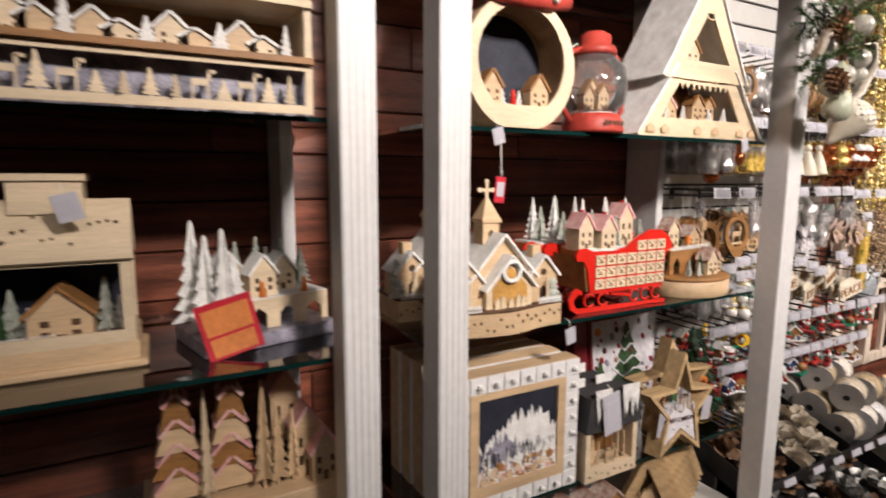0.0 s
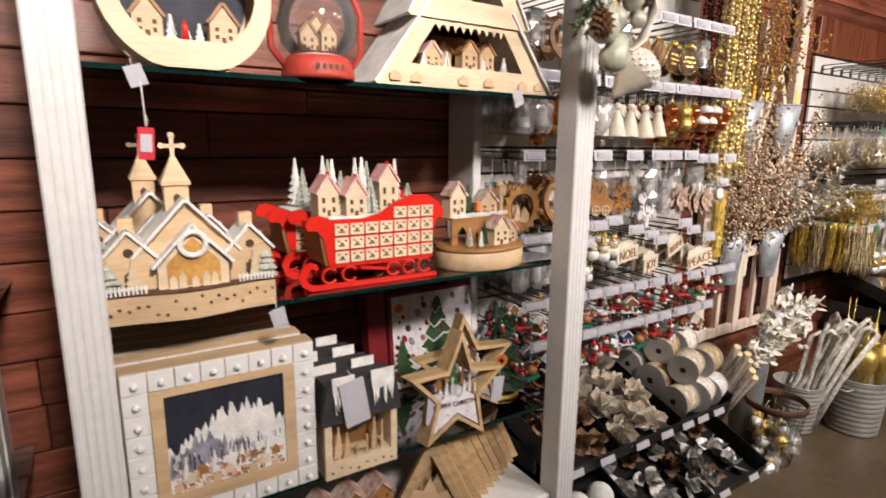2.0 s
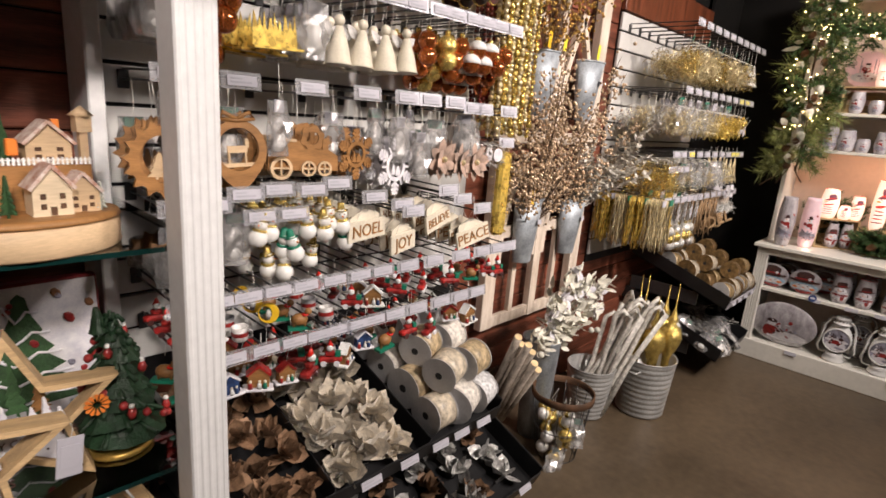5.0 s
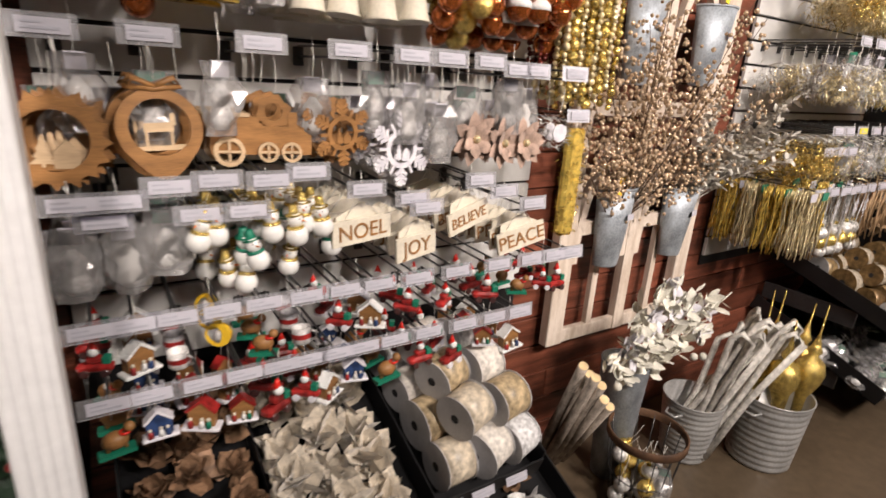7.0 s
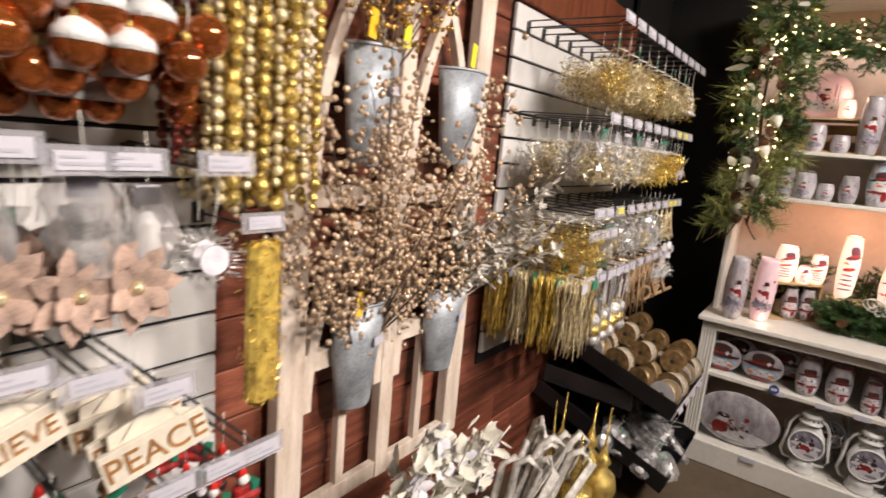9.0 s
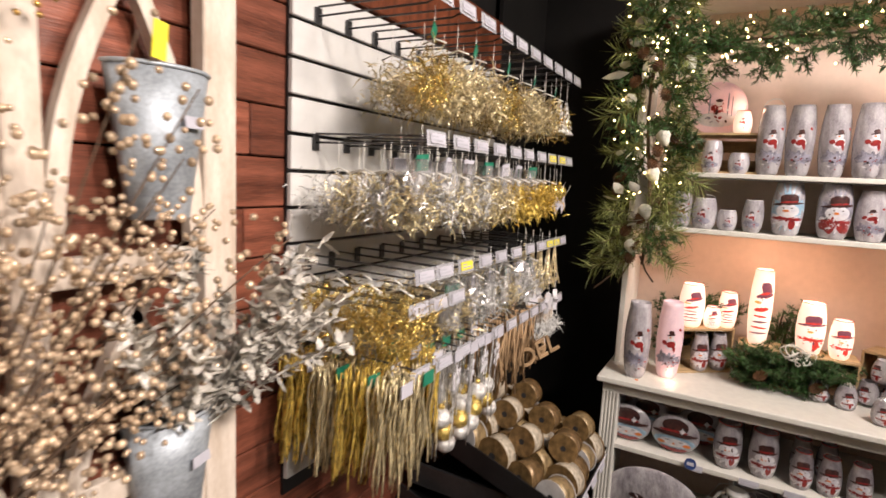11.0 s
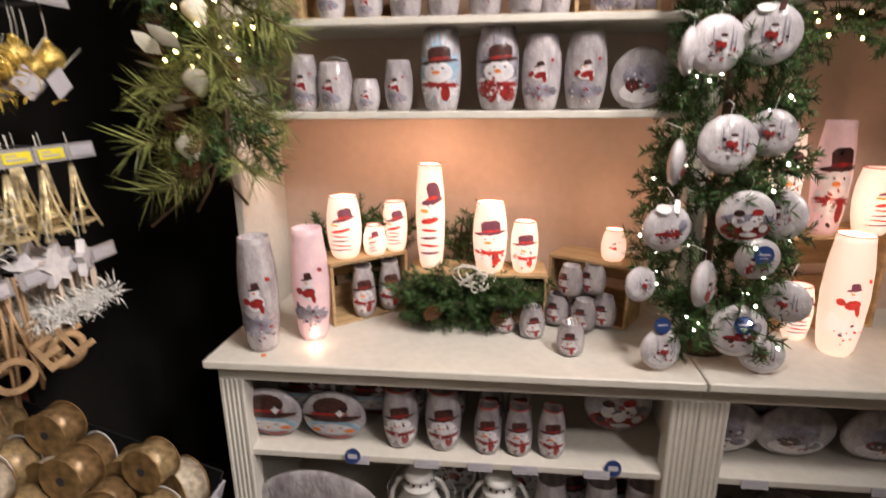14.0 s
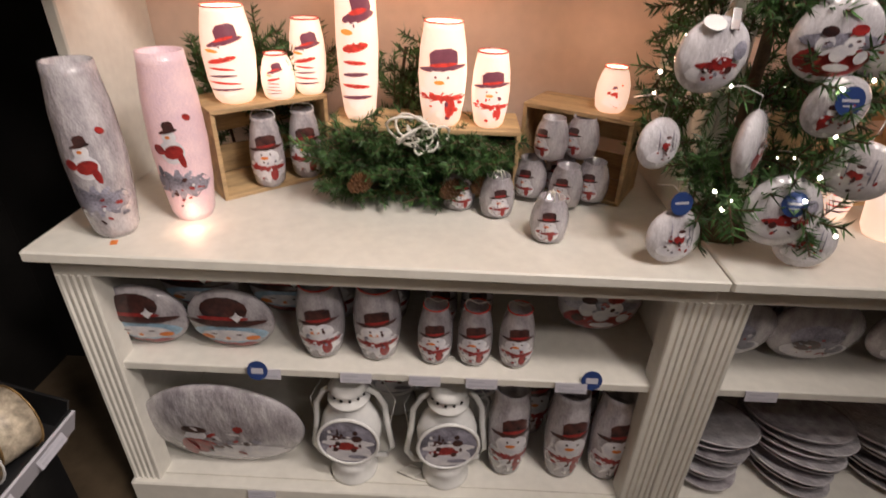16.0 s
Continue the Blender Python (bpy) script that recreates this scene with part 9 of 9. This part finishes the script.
for i in range(5):
    a = TAU * i / 5
    x, y = 0.08 * math.cos(a), 0.08 * math.sin(a)
    part("finial", Shape().lathe([(0.012, -0.04), (0.02, 0.20), (0.048, 0.27), (0.055, 0.31), (0.045, 0.35), (0.016, 0.375), (0.026, 0.395), (0.016, 0.415), (0.004, 0.46), (0.002, 0.54 + 0.04 * (i % 3))], 14, m=pose(x, y, 0, 0, 6 * math.cos(a), 0)), GOLD, crown)

# bead garlands hanging in columns
def bead_strand(parent, x, y, z0, z1, r, mt, seed):
    r2, sh, z = random.Random(seed), Shape(), z1
    while z > z0:
        q = r * r2.uniform(0.7, 1.2)
        sh.ball((x + r2.uniform(-0.003, 0.003), y + r2.uniform(-0.003, 0.003), z), q, 7, 5)
        z -= q * 1.9
    tagged(part("bead_strand", sh, mt, parent), kind="stuff")


gar = thing("bead_garland", "gold bead garlands hanging in a thick column", "garland", pose(2.735, 1.22, 0))
for i in range(32):
    bead_strand(gar, -0.095 + 0.026 * (i % 8), -0.05 + 0.032 * (i // 8), 1.32 + 0.06 * MR.random(), 2.2, (0.009, 0.013, 0.0075, 0.0105)[(i * 5) % 4], GOLD if i % 2 else GOLD_PALE, i)
gar2 = thing("bead_garland", "dark red bead garlands hanging beside gold ones", "garland", pose(2.635, 1.24, 0))
for i in range(6):
    bead_strand(gar2, -0.03 + 0.02 * (i % 3), -0.02 + 0.04 * (i // 3), 1.40 + 0.06 * MR.random(), 2.2, 0.008, DEEP_RED, 40 + i)
gar3 = thing("tinsel_garland", "flat gold tinsel band hanging from a hook", "garland", pose(2.745, 1.20, 0))
sh = Shape()
for i in range(620):
    p = Vector((MR.uniform(-0.034, 0.034), MR.uniform(-0.02, 0.02), MR.uniform(0.98, 1.28)))
    d = Vector((MR.gauss(0, 1), MR.gauss(0, 1) - 0.4, MR.gauss(0, 1))).normalized() * 0.014
    s2 = d.orthogonal().normalized() * 0.0016
    sh.add([tuple(p - s2), tuple(p + s2), tuple(p + d)], [(0, 1, 2)])
tagged(part("tinsel", sh, GOLD_DEEP, gar3), kind="stuff")
part("core", Shape().box(-0.03, 0.03, -0.016, 0.016, 0.98, 1.28, bevel=0.01), GOLD_DEEP, gar3)
for x, z, r2 in ((2.735, 1.30, 0.20), (2.735, 2.2, 0.22), (2.64, 2.2, 0.2)):
    peg_hook(x, z, r2)

# ---- goods on the second slatwall ----
S2 = random.Random(31)
REACH2 = 0.345


def tinsel_heap(m, w, d, h, n, mt, size, label, category="tinsel", name="tinsel_bundle", droop=0.1, hook=None):
    """A bundle of glittering strips gathered on a hook."""
    o = thing(name, label, category, m, "tinsel bundles")
    sh = Shape()
    for i in range(3 * n):
        p = Vector((S2.gauss(0, 0.34) * w, S2.uniform(-0.5, 0.5) * d, -h * (S2.random() + S2.random()) / 2))
        q = Vector((S2.gauss(0, 0.9), S2.gauss(0, 0.6), S2.gauss(0, 0.8) - droop)).normalized() * size * S2.uniform(0.5, 1.2)
        s2 = q.cross(Vector((S2.random() - 0.5, S2.random() - 0.5, S2.random() - 0.5))).normalized() * size * 0.045
        mid = p + q * 0.5 + Vector((0, 0, size * 0.12))
        sh.add([tuple(p - s2), tuple(p + s2), tuple(mid + s2), tuple(p + q), tuple(mid - s2)], [(0, 1, 2, 4), (4, 2, 3)])
    tagged(part("tuft", sh, mt, o), kind="stuff")
    part("tie", Shape().tube([(0, -d * 0.4, 0.0), (0.004, 0, 0.012), (0, d * 0.4, 0)], 0.002, 5), WIRE, o)
    if hook:
        part("cord", Shape().cyl((0, 0, -0.02), (0, 0, hook - m.translation.z), 0.001, seg=5), WIRE, o)
    return o


def strand_bundle(m, n, length, spread, depth, mt, r, label, wave=0.006, name="strand_bundle"):
    """A bundle of hanging wavy strands."""
    o = thing(name, label, "garland", m, "hanging strands")
    sh = Shape()
    for i in range(n):
        x, y, L, ph = S2.gauss(0, 0.35) * spread, S2.uniform(-0.5, 0.5) * depth, length * S2.uniform(0.8, 1.05), S2.uniform(0, 6)
        sh.tube([(x * (0.75 + 0.25 * t) + wave * math.sin(ph + 9 * t), y + wave * math.cos(ph + 8 * t), -L * t) for t in [k / 7 for k in range(8)]], r, 4)
    tagged(part("tassel", sh, mt, o), kind="stuff")
    part("header_card", Shape().box(-0.022, 0.022, -depth / 2 - 0.004, -depth / 2 - 0.001, -0.03, 0.0), GREEN_CARD if S2.random() < 0.2 else PAPER, o)
    return o


def row(z, xs, yellow=()):
    for i, x in enumerate(xs):
        peg_hook(x, z, REACH2, YELLOW_CARD if i in yellow else PAPER)


def y_at(t):
    """Along a hook: 0 at its tip, 1 at the wall."""
    return FACE_Y - REACH2 * (1 - t) + 0.015 - 0.03 * t


row(1.88, [3.92 + 0.115 * i for i in range(10)])
row(1.578, [3.92, 4.04, 4.15, 4.27, 4.39, 4.50, 4.62, 4.73, 4.84, 4.93], (7, 8))
row(1.275, [3.90, 3.99, 4.10, 4.22, 4.33, 4.45, 4.57, 4.68, 4.77, 4.85, 4.93], (2, 8, 9))
row(1.045, [3.90, 4.01, 4.12, 4.23, 4.34, 4.45, 4.56, 4.66, 4.76, 4.86, 4.94])
row(1.20, [3.88, 3.97, 4.06])

# top row: gold wire shapes
for i, x in enumerate((3.95, 4.06, 4.16, 4.27, 4.38, 4.49, 4.60, 4.71, 4.82)):
    for k in range(3 if i else 1):
        tinsel_heap(pose(x, y_at(0.05 + 0.30 * k), 1.80), 0.11, 0.08, 0.15, 120, GOLD_PALE if (i + k) % 4 else GOLD, 0.036, "champagne gold wire sprays hanging on a hook", hook=1.882)
    if i % 2 == 0:
        solid("header_card", Shape().box(-0.02, 0.02, -0.001, 0.001, -0.03, 0.0), GREEN_CARD, "small green header card on a hook", "card", pose(x, y_at(0.04), 1.84, 10, 12, 20), "header cards")
# second row: clear wraps and pale glitter leaves, then deep gold tinsel
for i, x in enumerate((3.92, 4.04, 4.15, 4.27, 4.39, 4.50, 4.62)):
    for k in range(2):
        bagged(pose(x + 0.035 * (k - 0.5), y_at(0.02 + 0.25 * k), 1.575, 0, 0, S2.uniform(-30, 30)), 20 + (i + k) % 5)
    solid("header_card", Shape().box(-0.022, 0.022, -0.001, 0.001, -0.036, 0.0), GREEN_CARD if i % 3 == 0 else PAPER, "small header card hanging on a hook", "card", pose(x - 0.02, y_at(0.0), 1.555, 8, S2.uniform(-15, 15), S2.uniform(-20, 30)), "header cards")
for i, x in enumerate((3.90, 3.98, 4.07, 4.16, 4.25, 4.34, 4.42, 4.50, 4.58, 4.66, 4.75)):
    for k in range(4):
        mt = (GOLD_PALE, SILVER, GOLD_PALE, CRYSTAL, GOLD_PALE)[(i + k) % 5] if i < 6 else GOLD_DEEP
        tinsel_heap(pose(x, y_at(0.03 + 0.24 * k), 1.505), 0.13, 0.10, 0.13, 165, mt, 0.034, "bright gold tinsel picks hanging in a thick row" if i >= 6 else "pale glitter leaf picks hanging in a row", hook=1.58)
# fourth row: gold tassels, bells, crystal garlands
for k in range(4):
    for j in range(2):
        tinsel_heap(pose(3.84 + 0.09 * j, y_at(0.02 + 0.28 * k), 1.25), 0.085, 0.09, 0.18, 150, GOLD, 0.028, "gold leaf garland bundles hanging on a hook")
        strand_bundle(pose(3.82 + 0.09 * j, y_at(0.02 + 0.28 * k), 1.065), 44, 0.25, 0.11, 0.08, GOLD_DEEP if k % 2 else GOLD_PALE, 0.0023, "shimmering gold tassel strands hanging on a hook")
for k in range(3):
    strand_bundle(pose(3.985, y_at(0.02 + 0.2 * k), 1.09), 40, 0.23, 0.05, 0.04, GOLD_DEEP, 0.0022, "deep gold tinsel band hanging on a hook", 0.003)
for i, x in enumerate((4.10, 4.22, 4.33, 4.45, 4.57, 4.66)):
    for k in range(3):
        tinsel_heap(pose(x, y_at(0.05 + 0.28 * k), 1.235), 0.11, 0.09, 0.15, 130, CRYSTAL if i % 3 else GOLD_PALE, 0.036, "clear crystal bead garlands hanging on a hook")
    bagged(pose(x - 0.03, y_at(0.0), 1.272, 0, 0, S2.uniform(-30, 30)), 20 + i % 5)
# fifth row: strings with silver drops, sticks and letters
for i, x in enumerate((4.08, 4.17, 4.26, 4.35)):
    for k in range(3):
        strand_bundle(pose(x, y_at(0.02 + 0.28 * k), 1.07), 9, 0.30, 0.07, 0.06, SILVER, 0.0016, "silver cords with drops hanging on a hook", 0.003)
        for q in range(3):
            bauble(pose(x + S2.uniform(-0.03, 0.03), y_at(0.03 + 0.28 * k), 0.86 + 0.04 * q, 0, 0, 0), ("silver", "gold", "silver")[q])
    ob = flake(pose(x + 0.03, y_at(-0.02), 1.03, 0, 0, 10), True)
    ob.scale = (0.55, 0.55, 0.55)
STICK = shader("natural_twig_wood", (0.40, 0.26, 0.14), 0.65, vary=0.25, scale=20, random_each=0.2)
for i, x in enumerate((4.45, 4.54, 4.63, 4.72)):
    for k in range(3):
        o = thing("wooden_sticks", "bundle of thin brown wooden sticks hanging on a hook", "decoration", pose(x, y_at(0.02 + 0.28 * k), 1.065, 0, S2.uniform(-6, 6), 0), "hanging sticks")
        for q in range(8):
            part("stick", Shape().tube([(S2.uniform(-0.03, 0.03), S2.uniform(-0.02, 0.02), 0), (S2.uniform(-0.05, 0.05), S2.uniform(-0.03, 0.03), -S2.uniform(0.18, 0.27))], 0.0035, 5), STICK, o)


def letters(word, size):
    cu = bpy.data.curves.new("word", "FONT")
    cu.body, cu.size, cu.align_x, cu.align_y, cu.extrude, cu.bevel_depth = word, size, "CENTER", "CENTER", 0.004, 0.001
    tmp = new("word", cu)
    me = bpy.data.meshes.new_from_object(tmp.evaluated_get(bpy.context.evaluated_depsgraph_get()))
    bpy.data.objects.remove(tmp)
    me.materials.append(STICK)
    return me


noel = letters("NOEL", 0.10)
for k in range(4):
    ob = part("wooden_word", noel, None, None, "brown wooden word ornament spelling NOEL", pose(4.70 + 0.05 * k, y_at(0.0) + 0.07 * k, 0.875 + 0.012 * k, 90, 0, -38) @ pose(0, 0, 0, 0, 0, 24))
    tagged(ob, category="word", group="hanging wooden words")
for k in range(5):
    o = thing("wooden_ornament", "natural wooden pretzel-shaped ornament on a cord", "ornament", pose(4.82 + 0.03 * (k % 3), y_at(0.02) + 0.05 * k, 0.90, 0, 0, S2.uniform(-60, 60)), "hanging ornaments")
    part("ring", Shape().tube([(0.035 * math.sin(TAU * i / 16), 0, -0.03 + 0.035 * math.cos(TAU * i / 16)) for i in range(16)], 0.009, 7, closed=True), STICK, o)
    part("cord", Shape().tube([(0, 0, 0.0), (0, 0, 0.17)], 0.001, 4), STICK, o)

# end column by the black wall
def tower():
    o = ornament("tower_ornament", "glittered lattice tower ornament")
    sh = Shape()
    for sx in (-1, 1):
        for sy in (-1, 1):
            sh.tube([(sx * 0.030, sy * 0.018, -0.17), (sx * 0.014, sy * 0.009, -0.12), (sx * 0.006, sy * 0.005, -0.075), (0.001 * sx, 0.001 * sy, -0.02)], 0.0035, 5)
    part("legs", sh, GOLD_PALE, o)
    for z, w in ((-0.15, 0.026), (-0.12, 0.016), (-0.085, 0.009)):
        part("deck", Shape().box(-w, w, -w * 0.7, w * 0.7, z - 0.003, z + 0.003), GOLD_PALE, o)
    return o


def mini_tree():
    o = ornament("tree_ornament", "clear silver tree ornament on a hook")
    sh = Shape()
    for j in range(5):
        sh.lathe([(0.036 - 0.006 * j, -0.15 + 0.022 * j), (0.012 - 0.002 * j, -0.118 + 0.022 * j)], 9, smooth=False)
    part("tree", sh, SILVER, o)
    part("stem", Shape().cyl((0, 0, -0.17), (0, 0, -0.04), 0.003), SILVER, o)
    return o


def white_star():
    o = ornament("star_ornament", "white felt star ornament")
    part("star", Shape().plate(star_pts(0.042, 0, -0.06, 0.5), -0.008, 0.008), PR_WHITE, o)
    return o


tower, mini_tree, white_star = kind_of(tower), kind_of(mini_tree), kind_of(white_star)
for k, (x, t) in enumerate(((4.93, 0.02), (4.93, 0.22), (4.85, 0.02), (4.93, 0.42), (4.85, 0.22))):
    mini_tree(pose(x, y_at(t), 1.84, 0, 0, S2.uniform(-20, 20)))
    tower(pose(x, y_at(t), 1.28, 0, S2.uniform(-5, 5), S2.uniform(-20, 20)))
    tower(pose(x - 0.08, y_at(t), 1.28, 0, S2.uniform(-5, 5), S2.uniform(-20, 20)))
    white_star(pose(x - 0.05, y_at(t) - 0.03, 1.12, 0, S2.uniform(-10, 10), S2.uniform(-40, 40)))
    for q in range(2):
        bauble(pose(x - 0.05 * q, y_at(t), 1.535 - 0.02 * q, 0, 0, 0), "gold")
    ob = part("price_card", Shape().box(-0.024, 0.024, -0.001, 0.001, -0.024, 0.024), PAPER, None, "white square price card hanging on a cord", pose(x - 0.01, y_at(t) - 0.02, 1.425, S2.uniform(-10, 10), S2.uniform(25, 60), S2.uniform(-50, 10)))
    tagged(ob, category="price card", group="hanging price cards")
    part("cord", Shape().cyl((-0.017, 0, 0.017), (-0.02, 0, 0.10), 0.0008, seg=4), WIRE, ob)
    for q in range(2):
        tinsel_heap(pose(x - 0.04 * q, y_at(t) - 0.01, 0.985), 0.08, 0.05, 0.06, 70, SNOW, 0.03, "white snowflake cluster hanging on ribbons", "ornament", "snowflake_cluster")
    strand_bundle(pose(x - 0.02, y_at(t), 1.07), 6, 0.11, 0.05, 0.03, WASHED, 0.004, "pale flat ribbons hanging on a hook", 0.001)

# bins
RIBBONS_GOLD = [shader("gold_weave_ribbon", (0.34, 0.24, 0.12), 0.4, vary=0.35, scale=60, metal=0.2), shader("cream_weave_ribbon", (0.50, 0.43, 0.33), 0.5, vary=0.3, scale=70), shader("bronze_ribbon", (0.24, 0.15, 0.07), 0.35, vary=0.35, scale=60, metal=0.3)]
KRAFT_END = shader("gold_brown_card", (0.30, 0.19, 0.08), 0.45, vary=0.35, scale=40, metal=0.3)
m3 = slant_bin(4.40, 4.89, 0.80, 0.50, 0.70, "black slanted bin full of gold and white ribbon spools")
for j in range(5):
    for i in range(5):
        r2 = (0.056, 0.062, 0.052)[(i + 2 * j) % 3]
        spool(m3 @ pose(0.06 + 0.088 * i, 0.065 + 0.11 * j, r2 - 0.046, 0, 0, -10 + S2.uniform(-12, 12)), r2, 0.06, RIBBONS_GOLD[(i + j * 2) % 3], "spool of gold and white ribbon with card ends", KRAFT_END if (i + j) % 3 else None)
        if j < 4 and i < 4 and (i + j) % 2:
            spool(m3 @ pose(0.10 + 0.088 * i, 0.115 + 0.11 * j, r2 + 0.045, 0, 0, -10 + S2.uniform(-12, 12)), 0.05, 0.055, RIBBONS_GOLD[(i * 2 + j) % 3], "spool of gold and white ribbon with card ends", KRAFT_END)
solid("label_rail", Shape().box(0.0, 0.49, -0.011, -0.006, -0.05, 0.0, m=m3), PAPER, "white label rail along a black bin", "label rail")
for x in (4.47, 4.58, 4.70, 4.82):
    shelf_label(pose(x, 0.793, 0.478, -20, 0, 0))
m4 = slant_bin(4.36, 4.86, 0.78, 0.20, 0.42, "low black slanted bin of wrapped silver ornaments", (4.60,))
for k in range(26):
    bagged(m4 @ pose(0.05 + 0.032 * (k % 13), 0.10 + 0.16 * (k // 13), 0.04, 60, S2.uniform(-40, 40), S2.uniform(0, 360)), 20 + k % 6)
solid("black_panel", Shape().box(4.90, 5.0, 0.98, FACE_Y, 0.0, 0.42, bevel=0.004), BLACK, "black low stand beside the bins", "stand")

# ---- boards of the wall, piece by piece ----
PLANK = 0.118
meshes = [Shape().box(0, L, 0, 0.018, 0.002, PLANK - 0.002, bevel=0.003).data("plank", WOOD_WALL) for L in (1.2, 0.9, 1.5)]
rng = random.Random(4)
for row in range(24):
    x = -2.1 - rng.random() * 0.6
    z = row * PLANK
    while x < 4.6:
        k = rng.randrange(3)
        part("plank", meshes[k], None, wall_north, m=pose(x, WALL_Y, z))
        x += (1.2, 0.9, 1.5)[k] + 0.003
